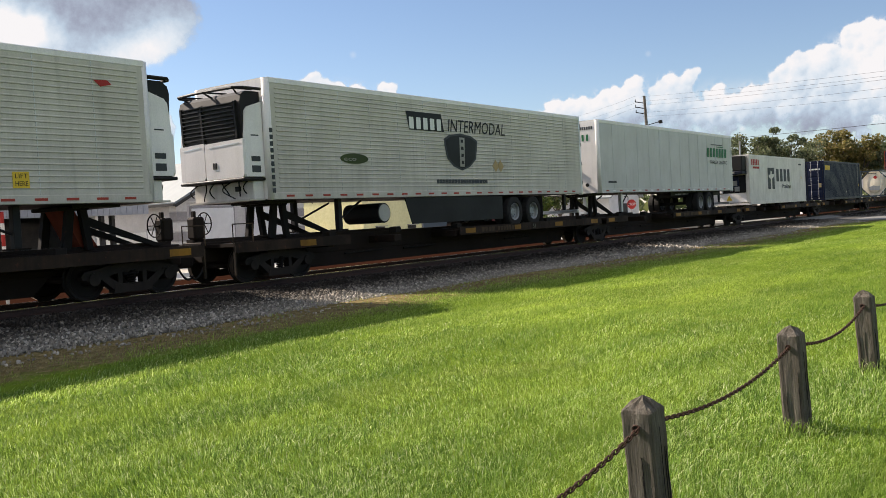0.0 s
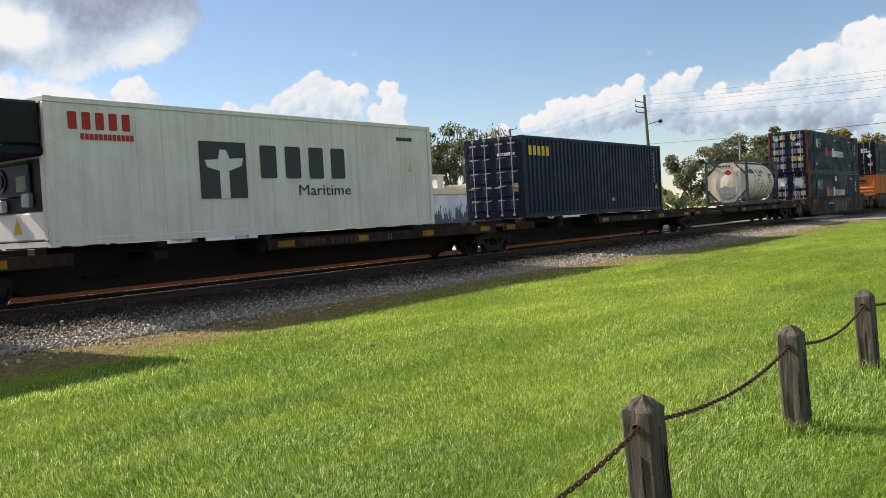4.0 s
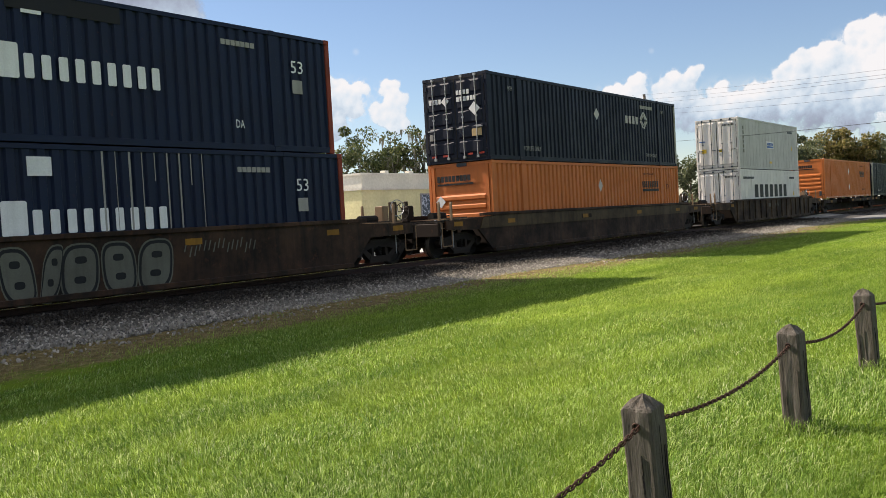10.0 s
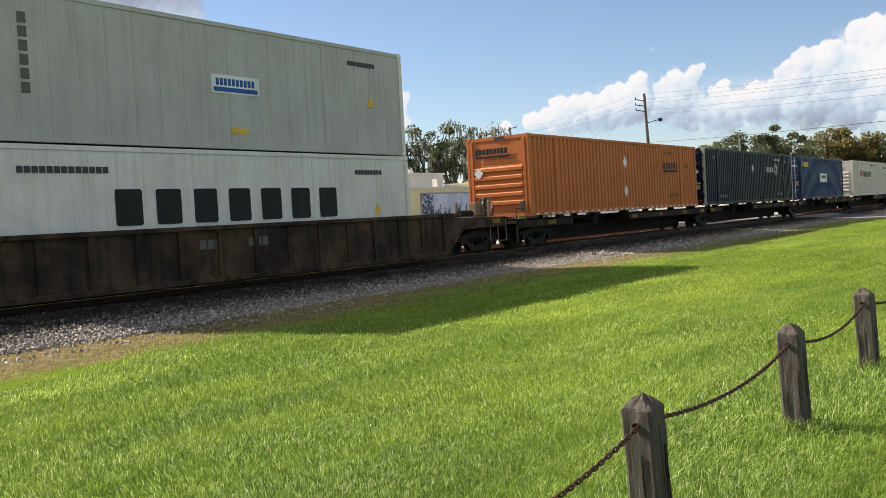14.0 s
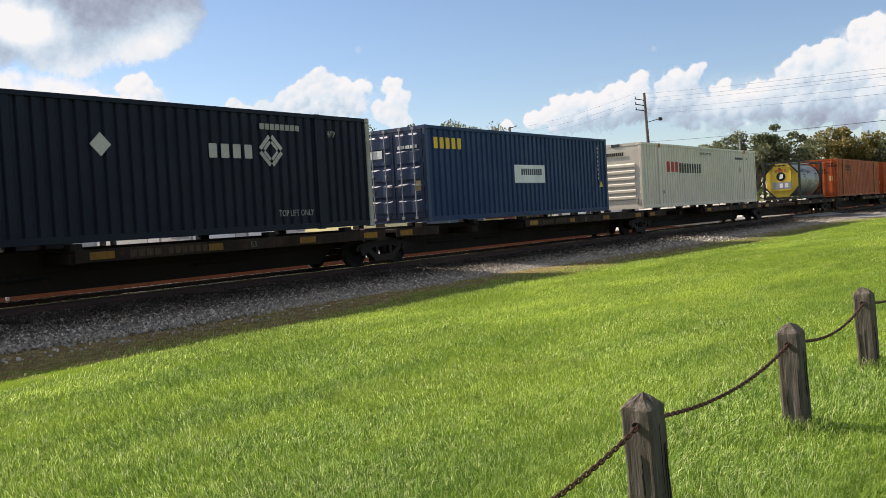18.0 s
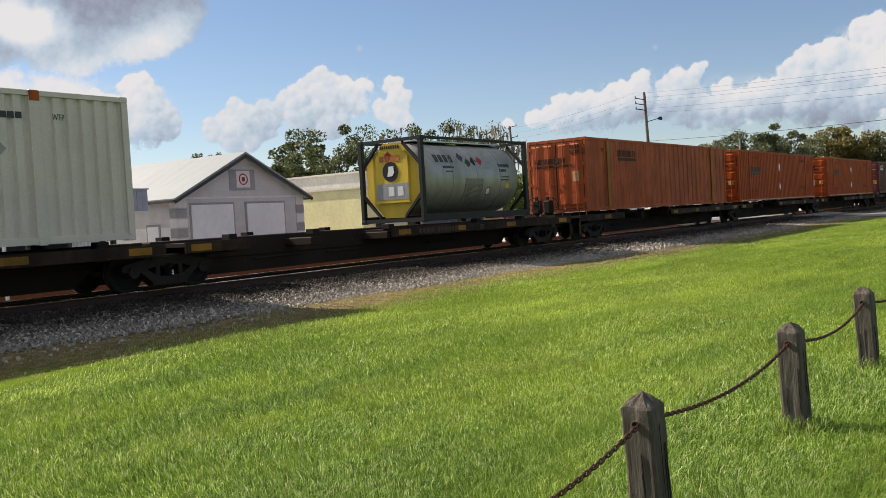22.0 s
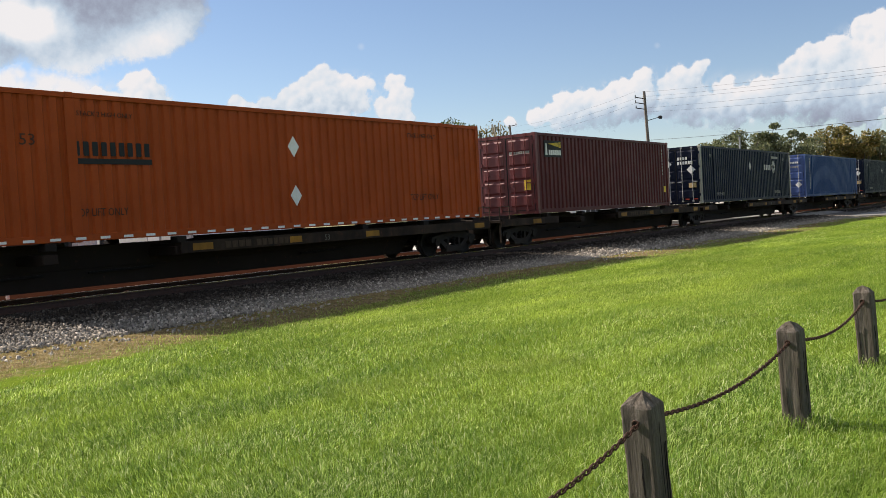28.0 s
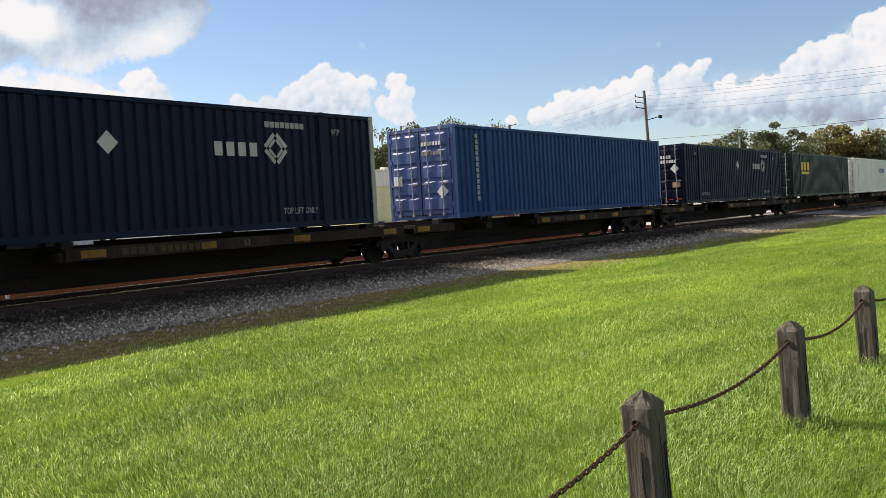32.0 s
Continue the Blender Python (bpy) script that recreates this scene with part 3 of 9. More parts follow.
    # unseen bright cloud added past the view's edge, to light the train's ends
    for _ in range(16):
        a0, e0 = rng.uniform(232, 330), rng.uniform(12, 46)
        da = (np.degrees(A) - a0 + 180) % 360 - 180
        q = (da * np.cos(E) / rng.uniform(9, 17)) ** 2 + ((np.degrees(E) - e0) / rng.uniform(4, 9)) ** 2
        around = np.maximum(around, np.clip(1.3 - q, 0, 0.97))
    n, k = A.shape
    ii, jj = np.meshgrid(np.arange(n - 1), np.arange(k - 1), indexing="ij")
    a = (ii * k + jj).ravel()
    f = np.stack([a, a + 1, a + k + 1, a + k], -1)
    me = mesh_raw("cloud_layer", (d * R).reshape(-1, 3), f, cloud_material(), True)
    for name, val in (("cover", read(cover, around)), ("shade", read(shade, 0.90)), ("fray", read(fray, 0.3))):
        at = me.attributes.new(name, "FLOAT", "POINT")
        at.data.foreach_set("value", val.astype(np.float32).ravel())
    ob = new("cloud_backdrop", me)
    ob.location = (0, 0, EYE_Z)
    return tagged(ob, "white and grey cumulus clouds in a blue sky", "clouds", kind="structure")


CLOUDS = lay_clouds()

# ---- buildings beyond the track ----
grey_wall = two_tone("grey_stucco", (0.50, 0.47, 0.455), (0.60, 0.57, 0.55), 12, 0.9, bumps=0.3)
white_wall = two_tone("white_stucco", (0.62, 0.60, 0.57), (0.74, 0.72, 0.69), 10, 0.9, bumps=0.3)
metal_roof = two_tone("pale_metal_roof", (0.22, 0.245, 0.252), (0.26, 0.285, 0.292), 3, 0.6, metal=0.0, stretch=(1, 6, 1), bumps=0.15)
quoin_grey = two_tone("slate_grey_trim", (0.27, 0.25, 0.25), (0.35, 0.33, 0.33), 10, 0.85, bumps=0.2)
door_white = two_tone("white_garage_panel", (0.72, 0.71, 0.70), (0.80, 0.79, 0.78), 4, 0.6, bumps=0.08)
yellow_wall = two_tone("yellow_painted_block", (0.70, 0.65, 0.34), (0.82, 0.77, 0.44), 7, 0.9, bumps=0.3)
cream_wall = two_tone("weathered_cream_parapet", (0.62, 0.59, 0.50), (0.78, 0.75, 0.66), 6, 0.9, bumps=0.3)
steel_siding = two_tone("grey_blue_metal_siding", (0.30, 0.32, 0.36), (0.38, 0.40, 0.44), 5, 0.5, metal=0.2, bumps=0.1)
# near-black: shade inside bays and openings put into the colour; also dark trim
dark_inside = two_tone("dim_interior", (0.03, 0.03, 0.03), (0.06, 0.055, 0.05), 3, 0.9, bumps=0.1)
asphalt = two_tone("worn_asphalt", (0.13, 0.127, 0.12), (0.22, 0.215, 0.20), 22, 0.9, bumps=0.4)
concrete = two_tone("pale_concrete", (0.34, 0.33, 0.30), (0.46, 0.45, 0.42), 9, 0.9, bumps=0.3)


def garage_house():
    h = base_of("house", "grey stucco gabled garage house with a pale metal roof", "house", (29.85, 33.4, 0.0))
    w, e, top, deep = 4.0, 3.05, 5.05, 11.5
    wall = prism([(-w, 0), (w, 0), (w, e), (0, top), (-w, e)], "y", 0, 0.2)
    part("gable_wall", wall, grey_wall, h)
    part("side_wall", box(-w, -w + 0.2, 0.2, deep, 1.75, e), grey_wall, h)
    part("side_wall", box(-w - 0.004, -w + 0.2, 0.2, deep, 0, 1.75), white_wall, h, "white lower wall")
    part("side_wall", box(w - 0.2, w, 0.2, deep, 0, e), grey_wall, h)
    part("back_wall", prism([(-w, 0), (w, 0), (w, e), (0, top), (-w, e)], "y", deep, deep + 0.2), grey_wall, h)
    for s in (-1, 1):
        ex = 0.32
        slope = (top - e) / w
        pts = [(0, top), (s * (w + ex), e - ex * slope), (s * (w + ex), e - ex * slope + 0.12), (0, top + 0.14)]
        part("roof", prism(pts, "y", -0.35, deep + 0.4), metal_roof, h)
        part("barge_board", prism([(0, top - 0.14), (s * (w + ex), e - ex * slope - 0.12), (s * (w + ex), e - ex * slope + 0.02), (0, top + 0.02)], "y", -0.40, -0.352), dark_inside, h, "dark brown barge board")
        part("gutter", box(*sorted((s * (w + ex), s * (w + ex + 0.1))), -0.35, deep + 0.4, e - 0.22, e - 0.10), dark_inside, h)
    part("band", box(-w, w, -0.03, 0.0, 2.98, 3.06), white_wall, h)
    for s in (-1, 1):
        for i in range(6):
            z = 0.35 + i * 0.45
            q = white_wall if i % 2 else quoin_grey
            part("corner_block", box(*sorted((s * w, s * (w - 0.55))), -0.04, 0.0, z, z + 0.40), q, h)
            if s < 0:
                part("corner_block", box(-w - 0.044, -w - 0.004, -0.04, 0.45, z, z + 0.40), q, h)
    for x0 in (-3.2, 0.12):
        part("door_frame", box(x0 - 0.10, x0 + 2.55, -0.035, 0.0, 0.0, 2.80), quoin_grey, h)
        d = part("garage_door", box(x0, x0 + 2.45, -0.07, -0.036, 0.0, 2.70), door_white, h, "white sectional garage door")
        for i in range(4):
            part("door_panel", box(x0 + 0.02, x0 + 2.43, -0.078, -0.07, 0.02 + i * 0.67, 0.68 + i * 0.67), door_white, d)
    v = part("gable_vent", box(-0.85, 0.75, -0.03, 0.0, 3.35, 4.35), quoin_grey, h)
    part("sign_board", box(-0.42, 0.42, -0.05, -0.031, 3.48, 4.28), white_wall, v)
    part("sign_ring", bm_ring(bmesh.new(), (0, -0.055, 3.88), (0, 1, 0), 0.25, 0.03), M["sign_red"], v)
    part("sign_mark", box(-0.1, 0.1, -0.06, -0.051, 3.78, 3.98), M["sign_red"], v)
    part("side_door_frame", box(-w - 0.05, -w - 0.004, 1.2, 2.2, 0.0, 1.9), quoin_grey, h)
    part("side_door", box(-w - 0.07, -w - 0.05, 1.3, 2.1, 0.0, 1.8), door_white, h)


def loading_canopy():
    h = base_of("warehouse", "grey metal-fronted warehouse with dark open bays", "building", (0, 30.0, 0))
    f = part("fascia", box(2.0, 21.9, 0, 0.12, 2.42, 3.24), steel_siding, h)
    for i in range(80):
        x = 2.1 + i * 0.2475
        part("siding_rib", box(x, x + 0.05, -0.02, 0.0, 2.44, 3.20), steel_siding, f)
    part("fascia_cap", box(1.95, 21.95, -0.04, 0.16, 3.24, 3.29), steel_siding, h)
    part("roof", box(2.0, 21.9, 0.12, 7.0, 3.05, 3.2), metal_roof, h)
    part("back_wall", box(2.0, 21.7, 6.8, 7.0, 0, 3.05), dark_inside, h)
    part("end_wall", box(21.5, 21.7, 3.4, 6.8, 0, 3.05), steel_siding, h)
    pan = part("bay_shutter", box(18.75, 19.9, 0.5, 0.58, 0, 2.42), white_wall, h, "white corrugated shutter")
    for i in range(8):
        part("shutter_rib", box(18.8 + i * 0.14, 18.85 + i * 0.14, 0.47, 0.5, 0, 2.4), white_wall, pan)
    for x in (3.0, 7.0, 11.0, 15.2, 18.6, 20.0, 20.45):
        part("bay_post", box(x, x + 0.14, 0.3, 0.5, 0, 2.42), dark_inside, h)
    # dark sheets that paint in the shade of the open bays
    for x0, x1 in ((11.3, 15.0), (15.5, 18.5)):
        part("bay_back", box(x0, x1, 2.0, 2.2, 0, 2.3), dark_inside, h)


def mural_building():
    h = base_of("building", "pale yellow block building with a mural and cream parapets", "building", (0, 34.0, 0))
    front = part("front_wall", box(39.2, 51.7, 0, 0.25, 0, 3.42), yellow_wall, h)
    part("side_wall", box(39.2, 39.45, 0.25, 9.0, 0, 3.42), yellow_wall, h)
    part("coping", box(39.1, 51.7, -0.08, 0.3, 3.42, 3.54), cream_wall, h)
    part("coping", box(39.1, 39.5, 0.3, 9.0, 3.42, 3.54), cream_wall, h)
    part("roof", box(39.4, 54.0, 0.25, 9.0, 3.1, 3.2), concrete, h)
    part("entrance_block", box(51.7, 54.1, -0.1, 3.0, 0, 3.78), yellow_wall, h)
    part("entrance_coping", box(51.6, 54.2, -0.18, 3.1, 3.78, 3.88), cream_wall, h)
    w = part("window", box(52.0, 53.3, -0.13, -0.1, 1.5, 2.55), quoin_grey, h)
    part("pane", box(52.1, 53.2, -0.15, -0.13, 1.6, 2.45), dark_inside, w)
    part("awning", box(51.8, 54.4, -0.7, -0.1, 1.25, 1.42), M["maroon"], h, "dull red awning")
    part("chimney", box(46.6, 47.0, 0.0, 0.4, 3.54, 4.05), cream_wall, h)
    up = part("upper_storey", box(43.9, 52.8, 4.0, 12.0, 3.2, 4.62), cream_wall, h, "weathered cream upper block")
    part("upper_coping", box(43.8, 52.9, 3.9, 12.1, 4.62, 4.74), cream_wall, up)
    for x in (47.5, 50.2):
        part("roof_vent", box(x, x + 0.4, 5.0, 5.4, 4.74, 5.0), cream_wall, up)
    m = part("mural", box(44.8, 51.6, -0.05, 0.0, 0.9, 3.08), mural_paint(), h, "painted mural of a lake and dark cypresses")
    for x0, x1, z0, z1 in ((44.7, 51.7, 3.08, 3.16), (44.7, 44.8, 0.9, 3.08), (51.6, 51.7, 0.9, 3.08)):
        part("mural_frame", box(x0, x1, -0.07, 0.0, z0, z1), quoin_grey, m)
    for x in (40.3, 43.3):
        o = part("vent", box(x, x + 0.8, -0.03, 0.0, 0.9, 1.35), dark_inside, h)
        part("hood", box(x - 0.05, x + 0.85, -0.2, 0.0, 1.36, 1.4), quoin_grey, o)
    return front


def mural_paint():
    m, nt, b = nodes_of("mural_paint")
    tc = nt.nodes.new("ShaderNodeTexCoord")
    sep = nt.nodes.new("ShaderNodeSeparateXYZ")
    nt.links.new(tc.outputs["Object"], sep.inputs[0])
    sky_c = ramp(nt, noise_tex(nt, 0.8, 4), [(0.35, (0.42, 0.48, 0.56)), (0.65, (0.62, 0.66, 0.70))])
    trees = noise_tex(nt, 2.4, 4, 0.7, (1.6, 1, 0.3))
    edge = nt.nodes.new("ShaderNodeMapRange")
    edge.inputs["From Min"].default_value, edge.inputs["From Max"].default_value = 1.2, 2.7
    edge.inputs["To Min"].default_value, edge.inputs["To Max"].default_value = 0.34, 0.66
    nt.links.new(sep.outputs["Z"], edge.inputs["Value"])
    gt = nt.nodes.new("ShaderNodeMath")
    gt.operation = "GREATER_THAN"
    nt.links.new(trees, gt.inputs[0])
    nt.links.new(edge.outputs[0], gt.inputs[1])
    left = nt.nodes.new("ShaderNodeMath")
    left.operation = "LESS_THAN"
    nt.links.new(sep.outputs["X"], left.inputs[0])
    left.inputs[1].default_value = 46.0
    leafy = nt.nodes.new("ShaderNodeMath")
    leafy.operation = "GREATER_THAN"
    nt.links.new(noise_tex(nt, 5, 5, 0.7), leafy.inputs[0])
    leafy.inputs[1].default_value = 0.47
    both = nt.nodes.new("ShaderNodeMath")
    both.operation = "MULTIPLY"
    nt.links.new(left.outputs[0], both.inputs[0])
    nt.links.new(leafy.outputs[0], both.inputs[1])
    mx = nt.nodes.new("ShaderNodeMath")
    mx.operation = "MAXIMUM"
    nt.links.new(gt.outputs[0], mx.inputs[0])
    nt.links.new(both.outputs[0], mx.inputs[1])
    nt.links.new(blend(nt, mx.outputs[0], sky_c, (0.06, 0.08, 0.10)), b.inputs["Base Color"])
    b.inputs["Roughness"].default_value = 0.7
    return m


def white_cottage():
    h = base_of("house", "small white gabled cottage beyond the crossing", "house", (86.7, 39.5, 0))
    part("wall", box(-3.6, 3.6, 0, 8, 0, 2.9), white_wall, h)
    part("gable", prism([(-3.6, 2.9), (3.6, 2.9), (0, 4.6)], "y", 0, 8), white_wall, h)
    for s in (-1, 1):
        part("roof", prism([(0, 4.62), (s * 4.0, 2.75), (s * 4.0, 2.9), (0, 4.8)], "y", -0.4, 8.4), metal_roof, h)
    part("window", box(-0.6, 0.6, -0.05, 0, 1.0, 2.2), dark_inside, h)


garage_house()
loading_canopy()
mural_building()
white_cottage()

# the road that crosses the track, with planks between the rails
thing("road", box(61.5, 71.0, -60, 14.2, -0.02, 0.06), asphalt, "worn grey asphalt road leading over the track", "road", kind="structure")
thing("road", box(-80, 200, 25.2, 29.3, -0.02, 0.05), concrete, "pale concrete street behind the track", "road", kind="structure")
thing("road", box(61.5, 71.0, 20.2, 25.2, -0.02, 0.25), asphalt, "worn asphalt ramp up to the track", "road", kind="structure")
cr = base_of("level_crossing", "asphalt and timber level crossing panels", "crossing", kind="structure")
part("crossing_apron", prism([(14.2, 0.0), (14.2, 0.07), (16.2, 0.315), (16.2, 0.0)], "x", 61.5, 71.0), asphalt, cr)
part("crossing_panel", box(61.5, 71.0, 16.60, 17.80, 0.1, 0.315), M["tie"], cr)
part("crossing_apron", prism([(18.2, 0.0), (18.2, 0.315), (20.2, 0.25), (20.2, 0.0)], "x", 61.5, 71.0), asphalt, cr)

# ties under the rails
tie_mesh = mesh_of("tie", box(-0.115, 0.115, -1.28, 1.28, -0.02, 0.17, 0.012), M["tie"])
bed_ties = base_of("track_ties", "row of dark timber track ties", "track tie", kind="structure")
for i in range(190):
    o = new("tie", tie_mesh)
    o.parent = bed_ties
    rr = random.Random(i)
    o.location = (-6 + i * 0.52 + rr.uniform(-0.03, 0.03), TRACK_Y + rr.uniform(-0.05, 0.05), 0.0)
    o.rotation_euler = (0, 0, rr.uniform(-0.02, 0.02))


# crushed stone, heaped loosely over the bank
def bank(y):
    return np.interp(y, [11.0, 11.9, 13.0, 15.0, 19.4, 21.2], [-0.02, -0.03, 0.05, 0.17, 0.17, 0.04])


def scatter_stones():
    rng = np.random.default_rng(11)
    cube = np.array([(x, y, z) for x in (-1, 1) for y in (-1, 1) for z in (-1, 1)], float)
    tri = np.array([(0, 1, 3, 2), (4, 6, 7, 5), (0, 4, 5, 1), (2, 3, 7, 6), (1, 5, 7, 3)])
    V, F, n0 = [], [], 0
    for x0, x1, y0, y1, count, lo, hi in ((3, 26, 12.2, 15.9, 38000, 0.012, 0.031), (26, 62, 12.2, 15.9, 13000, 0.024, 0.05), (3, 40, 11.3, 12.3, 1500, 0.012, 0.035), (5, 40, 16.5, 17.9, 9000, 0.02, 0.04), (8, 60, 18.1, 19.4, 6000, 0.022, 0.045), (40, 62, 11.4, 12.3, 600, 0.02, 0.04), (71, 110, 12.2, 16, 3000, 0.03, 0.05)):
        x = rng.uniform(x0, x1, count)
        y = rng.uniform(y0, y1, count)
        s = rng.uniform(lo, hi, count)
        z = bank(y) + s * 0.45 + rng.uniform(-0.01, 0.03, count)
        q = cube[None] * rng.uniform(0.25, 1.15, (count, 8, 1)) * rng.uniform(0.5, 1.05, (count, 1, 3))
        a = rng.uniform(0, 6.28, count)
        b = rng.uniform(-0.7, 0.7, count)
        ca, sa, cb, sb = np.cos(a), np.sin(a), np.cos(b), np.sin(b)
        X = q[..., 0] * ca[:, None] - q[..., 1] * sa[:, None]
        Y = q[..., 0] * sa[:, None] + q[..., 1] * ca[:, None]
        Z = q[..., 2] * cb[:, None] + Y * sb[:, None]
        P = np.stack([X, Y, Z], -1) * s[:, None, None] + np.stack([x, y, z], -1)[:, None]
        V.append(P.reshape(-1, 3))
        F.append((tri[None] + 8 * np.arange(count)[:, None, None]).reshape(-1, 4) + n0)
        n0 += count * 8
    m, nt, b = nodes_of("loose_track_stone")
    geo = nt.nodes.new("ShaderNodeNewGeometry")
    c = ramp(nt, geo.outputs["Random Per Island"], [(0.0, (0.014, 0.012, 0.010)), (0.42, (0.066, 0.056, 0.046)), (0.74, (0.225, 0.195, 0.16)), (1.0, (0.66, 0.60, 0.52))])
    c = blend(nt, 0.25, c, ramp(nt, noise_tex(nt, 60, 4), [(0.3, (0.04, 0.035, 0.03)), (0.7, (0.26, 0.24, 0.21))]))
    # stones grow paler towards the foot of the bank
    foot_pale = nt.nodes.new("ShaderNodeMapRange")
    foot_pale.inputs["From Min"].default_value, foot_pale.inputs["From Max"].default_value, foot_pale.inputs["To Max"].default_value = 13.8, 12.5, 0.42
    sep0 = nt.nodes.new("ShaderNodeSeparateXYZ")
    nt.links.new(nt.nodes.new("ShaderNodeTexCoord").outputs["Object"], sep0.inputs[0])
    nt.links.new(sep0.outputs["Y"], foot_pale.inputs["Value"])
    c = blend(nt, foot_pale.outputs[0], c, (0.42, 0.39, 0.34))
    # oil and brake dust along the rails, with shade by the train painted in
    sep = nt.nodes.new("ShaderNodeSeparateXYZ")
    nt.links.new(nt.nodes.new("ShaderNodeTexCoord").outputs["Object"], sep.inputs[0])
    oil_shade = nt.nodes.new("ShaderNodeMapRange")
    oil_shade.inputs["From Min"].default_value, oil_shade.inputs["From Max"].default_value, oil_shade.inputs["To Max"].default_value = 13.1, 14.6, 0.97
    nt.links.new(sep.outputs["Y"], oil_shade.inputs["Value"])
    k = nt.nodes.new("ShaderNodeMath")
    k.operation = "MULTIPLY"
    nt.links.new(oil_shade.outputs[0], k.inputs[0])
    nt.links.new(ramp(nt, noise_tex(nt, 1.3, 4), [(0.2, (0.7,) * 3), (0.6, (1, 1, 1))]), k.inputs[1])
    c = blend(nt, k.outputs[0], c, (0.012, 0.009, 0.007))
    inner = nt.nodes.new("ShaderNodeMath")
    inner.operation = "GREATER_THAN"
    inner.inputs[1].default_value = 16.42
    nt.links.new(sep.outputs["Y"], inner.inputs[0])
    c = blend(nt, inner.outputs[0], c, ramp(nt, noise_tex(nt, 8, 5), [(0.3, (0.040, 0.015, 0.008)), (0.7, (0.10, 0.040, 0.020))]))
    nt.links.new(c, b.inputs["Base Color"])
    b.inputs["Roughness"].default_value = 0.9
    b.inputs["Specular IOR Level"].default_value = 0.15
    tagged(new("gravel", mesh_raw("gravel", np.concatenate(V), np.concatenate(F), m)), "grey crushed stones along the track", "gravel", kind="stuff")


scatter_stones()


# ---- the lawn's blades ----
def swell(x, y, seed):
    """A wavy random field between about -1 and 1."""
    rr = random.Random(seed)
    total = 0.0
    for k in range(7):
        fx, fy, p = rr.uniform(0.15, 1.0) * 1.5 ** (k % 4), rr.uniform(0.3, 1.6) * 1.5 ** (k % 4), rr.uniform(0, 6.28)
        total = total + np.sin(fx * x + fy * y * rr.choice((-1, 1)) + p) / (1.0 + 0.35 * k)
    return total / 2.6


def blade_material(name, tones):
    m, nt, b = nodes_of(name)
    geo = nt.nodes.new("ShaderNodeNewGeometry")
    rows = noise_tex(nt, 0.55, 4, 0.6, (0.35, 1.5, 1))
    spots = noise_tex(nt, 2.6, 4, 0.65)
    c = ramp(nt, geo.outputs["Random Per Island"], tones)
    c = blend(nt, grey(nt, rows, 0.44, 0.62), c, blend(nt, 0.4, c, (0.42, 0.54, 0.07)))
    c = blend(nt, grey(nt, spots, 0.52, 0.70), c, blend(nt, 0.5, c, (0.050, 0.100, 0.012)))
    # mower tracks along the lawn, deeper green, and tired yellowish patches
    lanes = noise_tex(nt, 1.0, 3, 0.5, (0.09, 1.0, 1.0))
    c = blend(nt, grey(nt, lanes, 0.46, 0.60), c, blend(nt, 0.42, c, (0.040, 0.125, 0.014)))
    c = blend(nt, grey(nt, noise_tex(nt, 0.30, 4, 0.6), 0.56, 0.72), c, blend(nt, 0.30, c, (0.46, 0.44, 0.13)))
    nt.links.new(c, b.inputs["Base Color"])
    b.inputs["Roughness"].default_value = 0.55
    b.inputs["Specular IOR Level"].default_value = 0.06
    tl = nt.nodes.new("ShaderNodeBsdfTranslucent")
    nt.links.new(blend(nt, 0.22, c, (0.53, 0.71, 0.12)), tl.inputs["Color"])
    mx = nt.nodes.new("ShaderNodeMixShader")
    mx.inputs[0].default_value = 0.55
    nt.links.new(b.outputs[0], mx.inputs[1])
    nt.links.new(tl.outputs[0], mx.inputs[2])
    nt.links.new(mx.outputs[0], nt.nodes["Material Output"].inputs["Surface"])
    return m


def blades(x, y, tall, lean, wd, rng, z=None):
    """Bent, tapering blades: one kite-shaped quad each."""
    k = len(x)
    if z is None:
        z = 0.025 * np.sin(x * 0.21 + 0.5) * np.sin(y * 0.43) + 0.012 * np.sin(x * 0.9 + y * 0.7)
    a = 2.6 * swell(x, y, 4) + rng.normal(0, 1.1, k)
    dx, dy = np.cos(a), np.sin(a)
    tw = a + rng.normal(1.57, 0.6, k)
    side = np.stack([np.cos(tw) * wd, np.sin(tw) * wd, np.zeros(k)], -1)
    base = np.stack([x, y, z - 0.006], -1)
    mid = base + np.stack([dx * lean * 0.30, dy * lean * 0.30, tall * 0.62], -1)
    tip = base + np.stack([dx * lean, dy * lean, tall * np.clip(1.05 - 0.25 * lean / tall, 0.4, 1)], -1)
    return np.stack([base, mid + side, tip, mid - side], 1).reshape(-1, 3)


